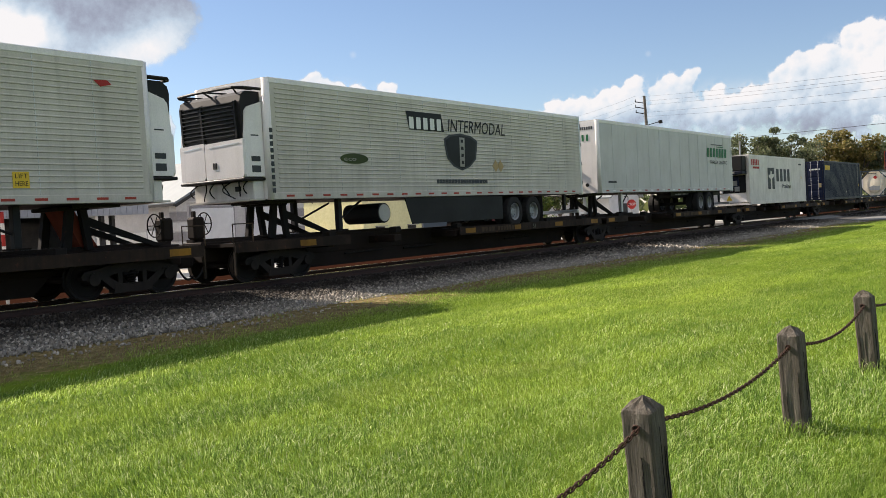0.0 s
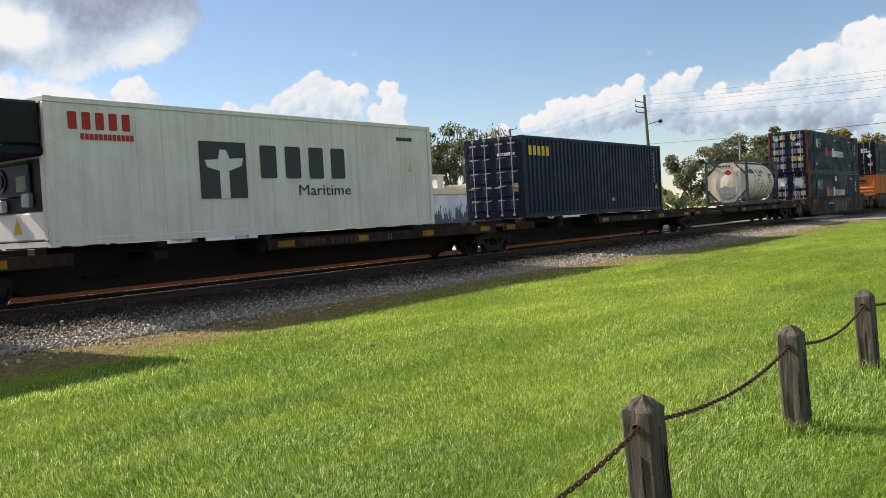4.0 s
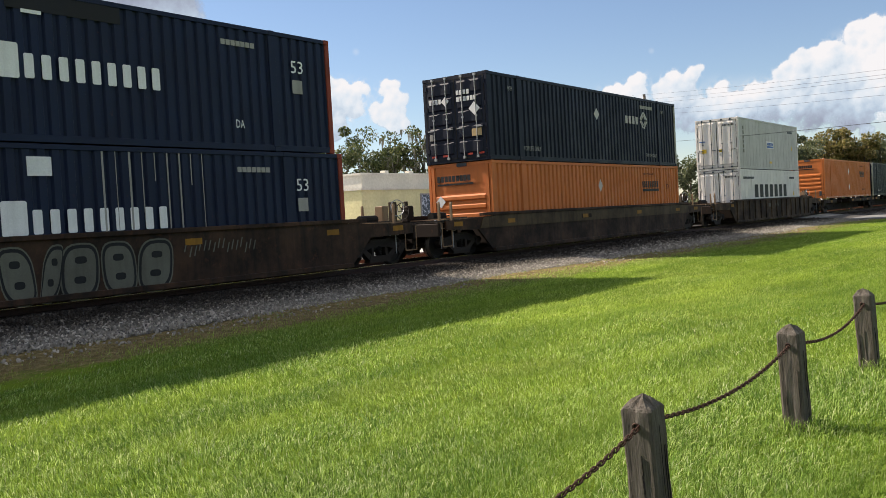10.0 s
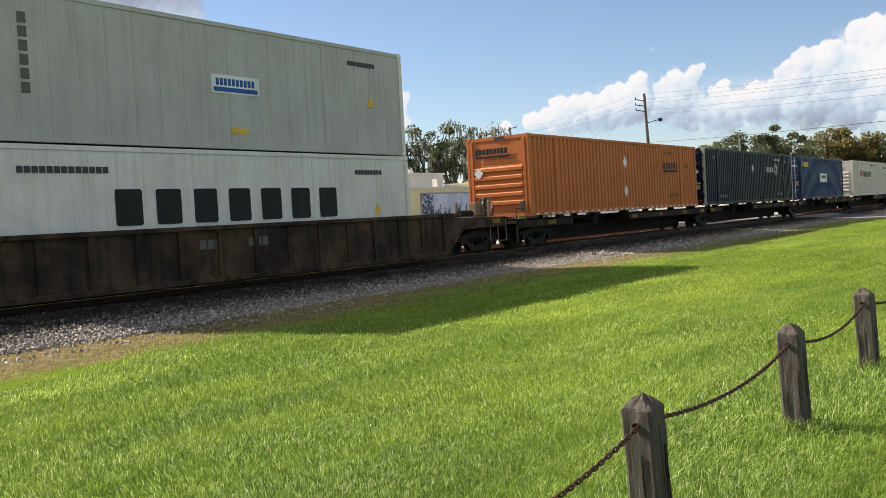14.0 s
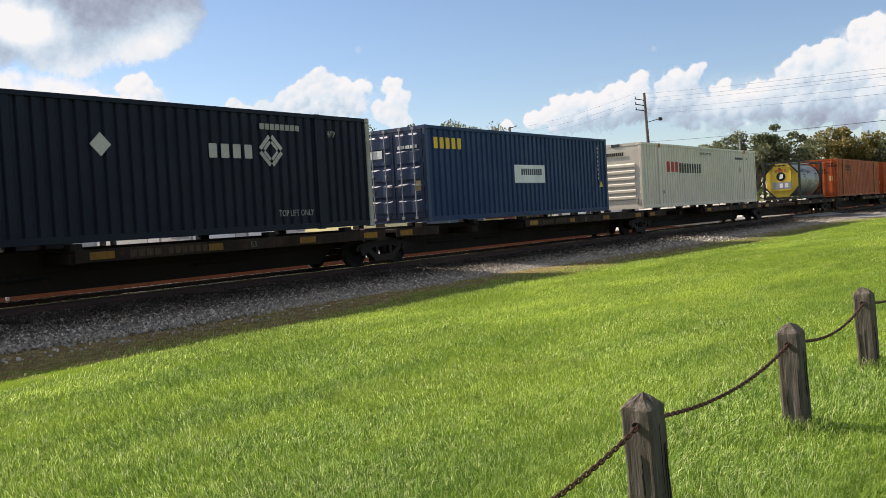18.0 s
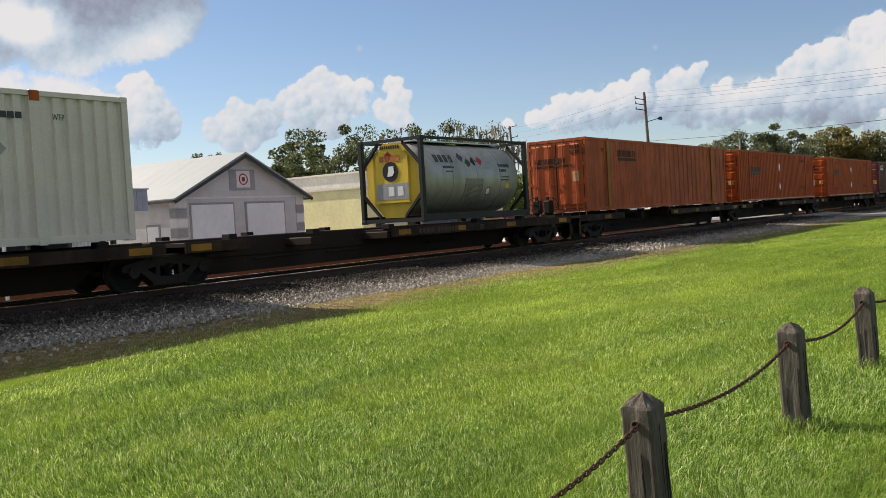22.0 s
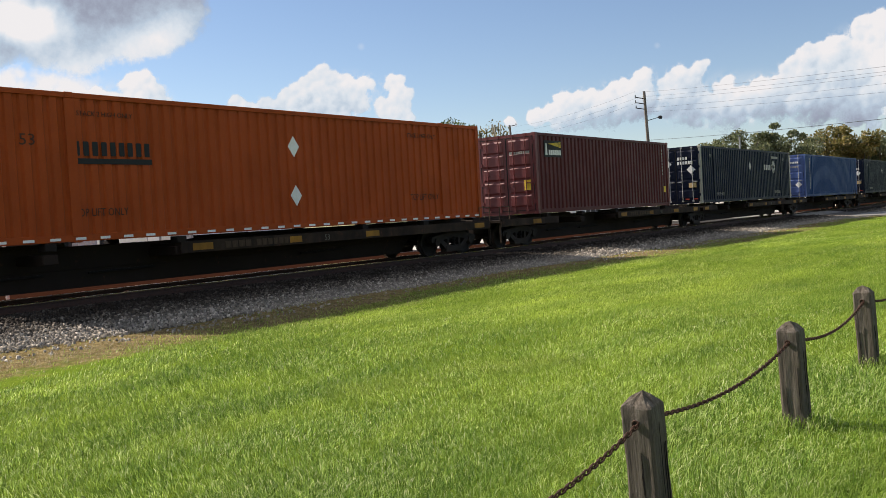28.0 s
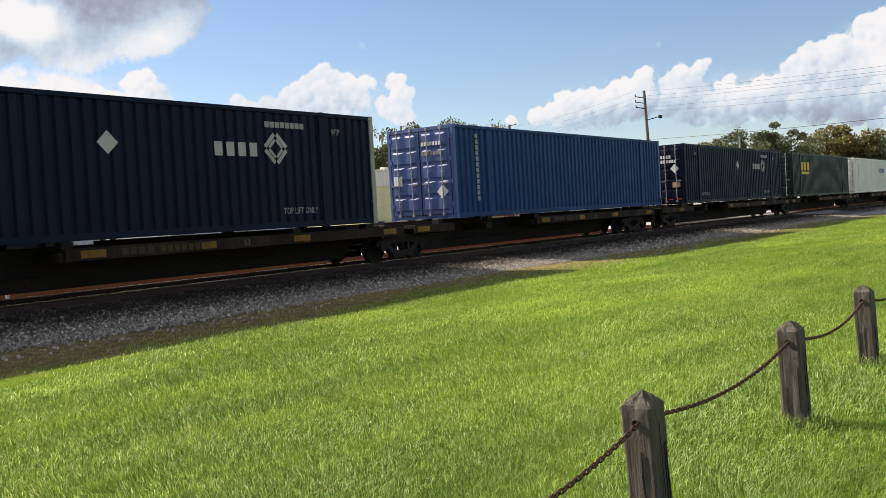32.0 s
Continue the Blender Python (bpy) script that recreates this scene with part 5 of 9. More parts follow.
def tree(at, height, spread, leaf, seed, label, moss=0.0, leaves=5200, size=0.16, low=0.35, limbs=9):
    rng = np.random.default_rng(seed)
    t = base_of("tree", label, "tree", at)
    bm = bmesh.new()
    fork = height * low
    sway = rng.uniform(-0.3, 0.3, 2)
    bm_rod(bm, (0, 0, -0.1), (sway[0], sway[1], fork), height * 0.035, 9, height * 0.024)
    tips = []
    for k in range(limbs):
        a = 2 * math.pi * k / limbs + rng.uniform(-0.4, 0.4)
        out = spread * rng.uniform(0.35, 0.95)
        rise = fork + (height - fork) * rng.uniform(0.3, 0.93) * (1.05 - 0.35 * out / spread)
        start = Vector((sway[0], sway[1], fork * rng.uniform(0.75, 1.0)))
        mid = start.lerp(Vector((math.cos(a) * out * 0.6, math.sin(a) * out * 0.6, rise * 0.8)), 0.75) + Vector(rng.uniform(-0.3, 0.3, 3))
        end = Vector((math.cos(a) * out, math.sin(a) * out, rise))
        bm_rod(bm, start, mid, height * 0.014, 6, height * 0.009, caps=False)
        bm_rod(bm, mid, end, height * 0.009, 5, height * 0.003, caps=False)
        tips += [end, mid.lerp(end, 0.55)]
        for _ in range(3):
            e2 = mid.lerp(end, rng.uniform(0.2, 0.9)) + Vector((*rng.uniform(-1, 1, 2) * spread * 0.33, rng.uniform(-0.1, 0.16) * height))
            bm_rod(bm, mid.lerp(end, 0.3), e2, height * 0.005, 4, height * 0.002, caps=False)
            tips.append(e2)
    tips = np.array([tuple(p) for p in tips])
    clump = rng.uniform(0.45, 1.0, len(tips)) * spread * 0.30
    which = rng.integers(0, len(tips), leaves)
    dirs = rng.normal(0, 1, (leaves, 3))
    dirs /= np.linalg.norm(dirs, axis=1, keepdims=True)
    rad = rng.uniform(0.25, 1.0, leaves) ** 0.6
    pos = tips[which] + dirs * (clump[which] * rad)[:, None] * np.array([1.0, 1.0, 0.62])
    pos[:, 2] = np.maximum(pos[:, 2], 0.3)
    grow_z = height / np.percentile(pos[:, 2], 99.3)
    grow_r = spread / np.percentile(np.hypot(pos[:, 0], pos[:, 1]), 97)
    size_up = np.array([grow_r, grow_r, grow_z])
    pos, tips = pos * size_up, tips * size_up
    bm.transform(Matrix.Diagonal((grow_r, grow_r, grow_z, 1)))
    part("trunk", bm, BARK, t)
    n = rng.normal(0, 1, (leaves, 3))
    n /= np.linalg.norm(n, axis=1, keepdims=True)
    u = np.cross(n, rng.normal(0, 1, (leaves, 3)))
    u /= np.linalg.norm(u, axis=1, keepdims=True)
    w = np.cross(n, u)
    s = rng.uniform(0.6, 1.3, leaves)[:, None] * size
    P = np.stack([pos - u * s, pos + w * s * 0.55 + n * s * 0.15, pos + u * s, pos - w * s * 0.55 + n * s * 0.15], 1).reshape(-1, 3)
    F = np.arange(leaves * 4).reshape(-1, 4)
    cr = new("crown", mesh_raw("crown", P, F, leaf))
    cr.parent = t
    if moss:
        k = int(260 * moss)
        idx = rng.integers(0, len(tips), k)
        top = tips[idx] + rng.normal(0, 0.45, (k, 3)) * np.array([1, 1, 0.4])
        L = rng.uniform(0.5, 1.7, k)
        wd = rng.uniform(0.05, 0.16, k)
        a = rng.uniform(0, 6.28, k)
        off = np.stack([np.cos(a) * wd, np.sin(a) * wd, np.zeros(k)], -1)
        d = rng.normal(0, 0.08, (k, 3))
        d[:, 2] = -L
        P = np.stack([top - off, top + off, top + off * 0.8 + d * 0.5, top - off * 0.8 + d * 0.5, top + d], 1).reshape(-1, 3)
        o = 5 * np.arange(k)[:, None]
        F = np.concatenate([o + np.array([[0, 1, 2]]), o + np.array([[0, 2, 3]]), o + np.array([[3, 2, 4]])], 0)
        ms = new("moss", mesh_raw("moss", P, F, MOSS))
        ms.parent = t
        ms["label"] = "grey hanging moss"
        ms["kind"] = "stuff"
    return t


OAK = "broad dark green oak with an open ragged crown"
MOSSY = "open oak hung with grey moss"
tree((52.5, 53.5, 0), 7.4, 3.6, LEAF_OAK, 1, OAK, leaves=7000, low=0.25)
tree((60.5, 62.5, 0), 9.2, 4.0, LEAF_OAK, 2, OAK, leaves=7000, low=0.25)
tree((68.0, 63.0, 0), 11.2, 4.6, LEAF_OAK, 3, OAK, leaves=8000, low=0.25)
tree((73.3, 60.5, 0), 10.6, 4.2, LEAF_OAK, 4, OAK, 0.3, leaves=6500)
tree((76.6, 57.0, 0), 11.3, 3.6, LEAF_OAK, 5, MOSSY, 0.7, leaves=3600)
tree((81.5, 57.6, 0), 11.5, 3.8, LEAF_OAK, 6, MOSSY, 1.0, leaves=2600)
tree((84.5, 54.2, 0), 11.0, 4.4, LEAF_GOLD, 7, "nearly bare oak thick with grey hanging moss", 2.2, leaves=1500, limbs=12)
tree((88.0, 52.0, 0), 8.0, 3.4, LEAF_OAK, 8, MOSSY, 0.8, leaves=2500)
tree((59.0, 37.5, 0), 4.6, 2.6, LEAF_BRIGHT, 9, "bright green bushy young tree", leaves=6000, size=0.11, low=0.12, limbs=14)
tree((62.0, 36.3, 0), 4.4, 2.2, LEAF_BRIGHT, 10, "bright green bushy young tree", leaves=4500, size=0.11, low=0.12, limbs=14)
tree((65.5, 36.8, 0), 6.6, 2.8, LEAF_OAK, 11, "dark green tree beside the street", leaves=6500, size=0.13, low=0.2, limbs=12)
tree((70.5, 38.0, 0), 6.2, 3.0, LEAF_OAK, 12, "dark green tree beside the street", leaves=6500, size=0.13, low=0.2, limbs=12)
tree((99.0, 47.5, 0), 7.6, 3.8, LEAF_OAK, 13, "dark green tree beside the street", leaves=6000, size=0.14, low=0.2, limbs=12)
tree((96.0, 36.0, 0), 7.0, 3.2, LEAF_HAZED, 14, OAK, leaves=5000, low=0.2)
tree((138.0, 45.0, 0), 10.6, 4.8, LEAF_HAZED, 15, OAK, leaves=6000, size=0.22, low=0.2)
tree((143.5, 43.6, 0), 12.5, 5.0, LEAF_HAZED, 16, OAK, leaves=7000, size=0.22, low=0.2)
tree((144.5, 39.0, 0), 11.0, 5.0, LEAF_HAZED, 17, OAK, leaves=7000, size=0.22, low=0.2)
tree((150.0, 37.0, 0), 10.6, 4.6, LEAF_HAZED, 18, OAK, leaves=6000, size=0.22, low=0.2)
tree((156.0, 34.5, 0), 11.9, 5.0, LEAF_GOLD, 19, "olive and gold tree turning with autumn", leaves=7000, size=0.24, low=0.2)
tree((157.0, 31.0, 0), 12.0, 4.6, LEAF_GOLD, 20, "olive and gold tree turning with autumn", leaves=7000, size=0.24, low=0.2)
tree((160.0, 27.5, 0), 10.6, 5.0, LEAF_HAZED, 21, OAK, leaves=6000, size=0.24, low=0.2)
tree((165.0, 24.0, 0), 11.0, 5.0, LEAF_HAZED, 22, OAK, leaves=6000, size=0.24, low=0.2)
tree((152.0, 46.0, 0), 9.5, 4.5, LEAF_HAZED, 23, OAK, leaves=5000, size=0.24, low=0.2)
tree((70.4, 84.5, 0), 10.4, 2.2, LEAF_OAK, 24, "slim dark tree seen over the roofs", leaves=1500, low=0.5)
tree((66.0, 123.5, 0), 9.3, 5.0, LEAF_OAK, 25, OAK, leaves=4000, size=0.25, low=0.2)
tree((58.0, 127.0, 0), 9.0, 5.0, LEAF_OAK, 26, OAK, leaves=4000, size=0.25, low=0.2)


def far_woods():
    rng = np.random.default_rng(77)
    V, n = [], 0
    for _ in range(2600):
        a = rng.uniform(0, 6.283)
        r = rng.uniform(420, 520)
        h = rng.uniform(5, 11)
        c = np.array([math.sin(a) * r, math.cos(a) * r, 0])
        k = 10
        pos = c + rng.normal(0, 1, (k, 3)) * np.array([3.5, 3.5, 0]) + np.stack([np.zeros(k), np.zeros(k), rng.uniform(0.1, 1, k) * h], -1)
        nn = rng.normal(0, 1, (k, 3))
        u = np.cross(nn, [0, 0, 1.0])
        u /= np.linalg.norm(u, axis=1, keepdims=True) + 1e-6
        w = np.cross(u, nn)
        w /= np.linalg.norm(w, axis=1, keepdims=True) + 1e-6
        s = rng.uniform(1.0, 2.4, k)[:, None]
        V.append(np.stack([pos - u * s, pos - w * s, pos + u * s, pos + w * s], 1).reshape(-1, 3))
    P = np.concatenate(V)
    P[:, 2] = np.maximum(P[:, 2], 0)
    tagged(new("far_woods", mesh_raw("far_woods", P, np.arange(len(P)).reshape(-1, 4), LEAF_OAK)), "dark belt of far woods on the horizon", "woods", kind="stuff")


far_woods()


# ---- the train ----
def run(t):
    d = t - TRAIN_T
    return TRAIN_V * d + 0.5 * TRAIN_A * d * d


ROLLING = []
WHEELS = {1: [], -1: []}


def rolling(ob, x, z):
    """Puts a thing on the train: x is its place along the train, z its height."""
    ob.location = (x, TRACK_Y, z)
    ROLLING.append((ob, x, z))
    return ob


def corrugated(x0, x1, z0, z1, y, out, depth=0.05, period=0.30):
    """A sheet with upright trapezoid ribs; out: -1 faces the lawn."""
    n = max(1, round((x1 - x0) / period))
    p = (x1 - x0) / n
    prof = []
    for i in range(n):
        u = x0 + i * p
        prof += [(u, 0), (u + p * 0.50, 0), (u + p * 0.62, 1), (u + p * 0.88, 1)]
    prof.append((x1, 0))
    bm = bmesh.new()
    rows = []
    for u, d in prof:
        yy = y - out * d * depth
        rows.append((bm.verts.new((u, yy, z0)), bm.verts.new((u, yy, z1))))
    for a, b in zip(rows, rows[1:]):
        bm.faces.new((a[0], b[0], b[1], a[1]))
    return bm


def door_leaf(c, mat, y0, y1, h, ribs, hw, base=0.14):
    """A door leaf in the end wall at x = 0, with pressed panels, lock rods and hinges."""
    leaf = part("door", box(0.0, 0.05, y0, y1, base, h - 0.13, 0.008), mat, c)
    zs = [base + 0.1 + (h - 0.13 - base - 0.16) * i / ribs for i in range(ribs + 1)]
    for a, b in zip(zs, zs[1:]):
        w = [(y0 + 0.10, a + 0.03), (y1 - 0.10, a + 0.03), (y1 - 0.10, b - 0.03), (y0 + 0.10, b - 0.03)]
        bm = bmesh.new()
        lo = [bm.verts.new((0.0, p[0], p[1])) for p in w]
        s = 0.055
        hi = [bm.verts.new((-0.03, p[0] + sy * s * 0.5, p[1] + sz * s)) for p, sy, sz in zip(w, (1, -1, -1, 1), (1, 1, -1, -1))]
        for i in range(4):
            bm.faces.new((lo[i], lo[(i + 1) % 4], hi[(i + 1) % 4], hi[i]))
        bm.faces.new(hi)
        part("panel", bm, mat, leaf)
    for f in (0.27, 0.73):
        y = y0 + (y1 - y0) * f
        part("lock_rod", rod((-0.055, y, base - 0.02), (-0.055, y, h - 0.06), 0.017, 8), hw, leaf, "upright steel lock rod")
        part("rod_keeper", box(-0.075, -0.02, y - 0.045, y + 0.045, base - 0.03, base + 0.05), hw, leaf)
        part("rod_keeper", box(-0.075, -0.02, y - 0.045, y + 0.045, h - 0.12, h - 0.04), hw, leaf)
        part("rod_guide", box(-0.07, -0.02, y - 0.04, y + 0.04, h * 0.5, h * 0.5 + 0.05), hw, leaf)
        part("door_handle", box(-0.09, -0.045, y - 0.24 if f < 0.5 else y, y if f < 0.5 else y + 0.24, h * 0.38, h * 0.38 + 0.035), hw, leaf)
    for g0, g1 in ((y0 - 0.006, y0 + 0.014), (y1 - 0.014, y1 + 0.006)):
        part("gasket", box(-0.004, 0.004, g0, g1, base, h - 0.13), M["rubber"], leaf)
    for g0, g1 in ((base - 0.008, base + 0.012), (h - 0.142, h - 0.122)):
        part("gasket", box(-0.0045, 0.004, y0, y1, g0, g1), M["rubber"], leaf)
    edge = y0 if y0 < 0 and y1 <= 0.01 else y1
    for k in range(4):
        z = base + 0.25 + k * (h - 0.8) / 3
        part("hinge", box(-0.03, 0.0, edge - 0.06, edge + 0.06, z, z + 0.13), mat, leaf)
    return leaf


def box_container(name, label, x, z, length, width, height, mat, end="doors", posts=(), end_mat=None, flat=False, ribs=5, period=0.30, depth=0.055, corner_mat=None, tail_mat=None, base_rail=0.16):
    """A freight container, its head end at x = 0, its base at z = 0."""
    c = rolling(base_of(name, label, "container", group="containers on the train"), x, z)
    w = width / 2
    em = end_mat or mat
    skin = w - 0.03
    bay = [0.16, *posts, length - 0.16]
    marks = []
    for a, b in zip(bay, bay[1:]):
        a2 = a + (0.10 if a in posts else 0)
        b2 = b - (0.10 if b in posts else 0)
        if flat:
            part("side_wall", box(a2, b2, -skin, -skin + 0.05, base_rail, height - 0.10), mat, c)
            n = round((b2 - a2) / 0.61)
            for i in range(1, n):
                u = a2 + (b2 - a2) * i / n
                part("panel_seam", box(u - 0.012, u + 0.012, -skin - 0.006, -skin, base_rail, height - 0.10), mat, c)
        else:
            part("side_wall", corrugated(a2, b2, base_rail, height - 0.10, -skin, -1, depth=depth, period=period), mat, c)
    part("far_side_wall", corrugated(0.16, length - 0.16, base_rail, height - 0.10, skin, 1, period=0.6), mat, c)
    part("roof", box(0.05, length - 0.05, -w + 0.03, w - 0.03, height - 0.06, height - 0.02), mat, c)
    part("floor_frame", box(0.05, length - 0.05, -w + 0.05, w - 0.05, 0.05, 0.15), M["black"], c)
    for s in (-1, 1):
        y0, y1 = sorted((s * w, s * (w - 0.11)))
        part("bottom_rail", box(0.16, length - 0.16, y0 + (0.012 if s < 0 else 0), y1 - (0.012 if s > 0 else 0), 0.02, base_rail, 0.006), mat, c)
        part("top_rail", box(0.16, length - 0.16, *sorted((s * (w - 0.008), s * (w - 0.08))), height - 0.11, height - 0.01, 0.006), mat, c)
        for u0, u1 in ((0, 0.15), (length - 0.15, length)):
            part("corner_post", box(u0, u1, y0 + 0.004, y1 - 0.004, 0.12, height - 0.12, 0.008), (tail_mat if tail_mat and u0 > 1 else corner_mat or em), c)
    for p in posts:
        part("lifting_post", box(p - 0.11, p + 0.11, -w, -w + 0.10, 0.12, height - 0.12, 0.01), mat, c)
        part("lifting_post", box(p - 0.11, p + 0.11, w - 0.10, w, 0.12, height - 0.12, 0.01), mat, c)
    for u in (0.0, *[p - 0.09 for p in posts], length - 0.178):
        for s in (-1, 1):
            for v in (0.0, height - 0.118):
                y0, y1 = sorted((s * (w + 0.004), s * (w - 0.16)))
                part("corner_casting", box(u, u + 0.178, y0, y1, v, v + 0.118, 0.012), (corner_mat or em) if u < 0.1 or u > length - 0.3 else mat, c)
    part("tail_wall", box(length - 0.06, length - 0.02, -w + 0.10, w - 0.10, 0.1, height - 0.1), em, c)
    part("head_sill", box(0.01, 0.13, -w + 0.15, w - 0.15, 0.02, 0.13), em, c)
    part("head_beam", box(0.01, 0.13, -w + 0.15, w - 0.15, height - 0.125, height - 0.01), em, c)
    if end == "doors":
        hw = M["hardware"] if em not in (M["orange"], M["orange_old"], M["door_maroon"], M["white"], M["reefer"]) else em
        door_leaf(c, em, -w + 0.12, -0.008, height, ribs, hw)
        door_leaf(c, em, 0.008, w - 0.12, height, ribs, hw)
    elif end == "flat_doors":
        door_leaf(c, em, -w + 0.12, -0.008, height, 1, M["tank_frame"])
        door_leaf(c, em, 0.008, w - 0.12, height, 1, M["tank_frame"])
    elif end == "panel":
        wall = part("end_wall", box(0.02, 0.07, -w + 0.12, w - 0.12, 0.12, height - 0.12), em, c)
        for k in range(6):
            z0 = 0.40 + k * 0.28
            part("pressed_rib", prism([(-0.022, z0 + 0.06), (-0.022, z0 + 0.15), (0.02, z0 + 0.21), (0.02, z0)], "y", -w + 0.34, w - 0.34), em, wall)
        part("document_box", box(-0.02, 0.02, -w + 0.22, -w + 0.34, 0.22, 0.50, 0.01), M["sign_dim"], wall)
    elif end == "louvre":
        wall = part("end_wall", box(0.03, 0.07, -w + 0.12, w - 0.12, 0.12, height - 0.12), em, c)
        for k in range(5):
            z0 = 0.42 + k * 0.30
            bm = prism([(-0.025, z0 + 0.05), (-0.025, z0 + 0.15), (0.03, z0 + 0.21), (0.03, z0)], "y", -w + 0.30, w - 0.30)
            bm.transform(Matrix.Identity(4))
            part("pressed_rib", bm, em, wall)
        part("frame_post", box(-0.01, 0.03, -w + 0.14, -w + 0.26, 0.13, height - 0.13), em, wall)
        part("frame_post", box(-0.01, 0.03, w - 0.26, w - 0.14, 0.13, height - 0.13), em, wall)
        part("document_box", box(-0.04, 0.03, -w + 0.26, -w + 0.42, 0.22, 0.55, 0.01), M["sign_grey"], wall)
    return c


DOM = dict(length=16.15, width=2.591, height=2.90, posts=(2.0, 14.15))
ISO = dict(length=12.19, width=2.438, height=2.89)
FLAT_Z = 1.42
UP_Z, LOW_Z = 3.37, 0.47

c_blue_low = box_container("shipping_container", "deep blue corrugated container with red corner posts, lower of two", -30.1, LOW_Z, mat=M["deepblue"], corner_mat=M["corner_red"], **DOM)
c_blue_up = box_container("shipping_container", "deep blue corrugated container with red corner posts, stacked above another", -30.36, UP_Z, mat=M["deepblue"], corner_mat=M["corner_red"], **DOM)
c_orange_low = box_container("shipping_container", "faded orange container with a ribbed end wall, lower of two", -6.75, LOW_Z, mat=M["orange_pale"], end="louvre", **DOM)
c_dark_up = box_container("shipping_container", "blue-black container with a white logo, stacked on an orange one", -6.8, UP_Z, mat=M["inkblue"], tail_mat=M["post_pale"], **DOM)
c_whitelow = box_container("shipping_container", "white flat-sided refrigerated container with black lettering, lower of two", 18.85, 0.47, 12.19, 2.438, 2.89, M["reefer"], end="flat_doors", flat=True)
c_greyup = box_container("shipping_container", "grey-white flat-sided container stacked on a lettered one", 18.8, 3.37, 12.19, 2.438, 2.89, M["reefer_grey"], end="flat_doors", end_mat=M["reefer"], flat=True)
c_cool = box_container("shipping_container", "off-white refrigerated container with a cooling unit in its end", -85.65, FLAT_Z, mat=M["reefer"], end="reefer", flat=True, **ISO)
c_navy4 = box_container("shipping_container", "navy corrugated container with a yellow logo", -68.15, FLAT_Z, mat=M["navy"], **ISO)
c_orange9 = box_container("shipping_container", "orange container with a ribbed end wall and white diamonds", 37.77, FLAT_Z, mat=M["orange_pale"], end="louvre", **DOM)
c_dark10 = box_container("shipping_container", "blue-black container with a white logo and diamond", 55.1, FLAT_Z, mat=M["inkblue"], corner_mat=M["post_pale"], **DOM)
c_navy11 = box_container("shipping_container", "blue corrugated container with a yellow logo and a white label", 73.85, FLAT_Z, mat=M["seablue"], end_mat=M["door_blue"], **ISO)
c_cream = box_container("shipping_container", "cream container with a red and black logo", 89.3, FLAT_Z, mat=M["cream"], end="panel", **DOM)
c_orange14 = box_container("shipping_container", "rust-stained orange container with yellow lifting posts", 125.75, FLAT_Z, mat=M["orange_old"], ribs=1, period=0.55, depth=0.022, **DOM)
c_orange15 = box_container("shipping_container", "bright orange container with white diamonds", 144.15, FLAT_Z, mat=M["orange"], period=0.30, depth=0.04, **DOM)
c_orange16 = box_container("shipping_container", "bright orange container with white diamonds", 164.4, FLAT_Z, mat=M["orange"], period=0.30, depth=0.04, **DOM)
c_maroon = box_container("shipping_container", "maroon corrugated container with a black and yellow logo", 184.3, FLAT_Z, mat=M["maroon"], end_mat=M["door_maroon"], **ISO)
c_dark18 = box_container("shipping_container", "dark teal container with a white logo and pale corner posts", 200.5, FLAT_Z, mat=M["teal"], corner_mat=M["post_pale"], **DOM)
c_bl19 = box_container("shipping_container", "mid-blue container with pale blue doors", 220.4, FLAT_Z, mat=M["royal"], end_mat=M["door_pale"], **DOM)
c_dark20 = box_container("shipping_container", "dark teal container with a white logo", 239.6, FLAT_Z, mat=M["teal"], **DOM)
c_green21 = box_container("shipping_container", "dark green container with a yellow logo", 258.6, FLAT_Z, mat=M["green"], **DOM)
c_wh22 = box_container("shipping_container", "white container with a small blue and red mark", 276.8, FLAT_Z, mat=M["white"], **DOM)
box_container("shipping_container", "orange container far down the train", 295.0, FLAT_Z, mat=M["orange"], **DOM)


# ---- rail cars ----
WHEEL_R = 0.42


def wheelset_mesh():
    bm = bmesh.new()
    bm_rod(bm, (0, -1.02, 0), (0, 1.02, 0), 0.075, 10)
    for s in (-1, 1):
        y = s * 0.755
        prof = [(0.10, -0.06), (0.14, -0.03), (0.33, -0.03), (0.36, -0.065), (WHEEL_R, -0.065), (WHEEL_R + 0.002, 0.045), (WHEEL_R + 0.025, 0.06), (WHEEL_R + 0.02, 0.085), (0.36, 0.085), (0.33, 0.03), (0.14, 0.03), (0.10, 0.06)]
        rows = []
        for i in range(22):
            a = 2 * math.pi * i / 22
            rows.append([bm.verts.new((r * math.cos(a), y - s * d, r * math.sin(a))) for r, d in prof])
        for i in range(22):
            for k in range(len(prof)):
                j = (k + 1) % len(prof)
                bm.faces.new((rows[i][k], rows[(i + 1) % 22][k], rows[(i + 1) % 22][j], rows[i][j]))
    me = mesh_of("wheelset", bm, M["wheel"])
    me.materials.append(M["tread"])
    for p in me.polygons:
        c = p.center
        if math.hypot(c.x, c.z) > WHEEL_R - 0.006 and abs(p.normal.y) < 0.5:
            p.material_index = 1
    return me


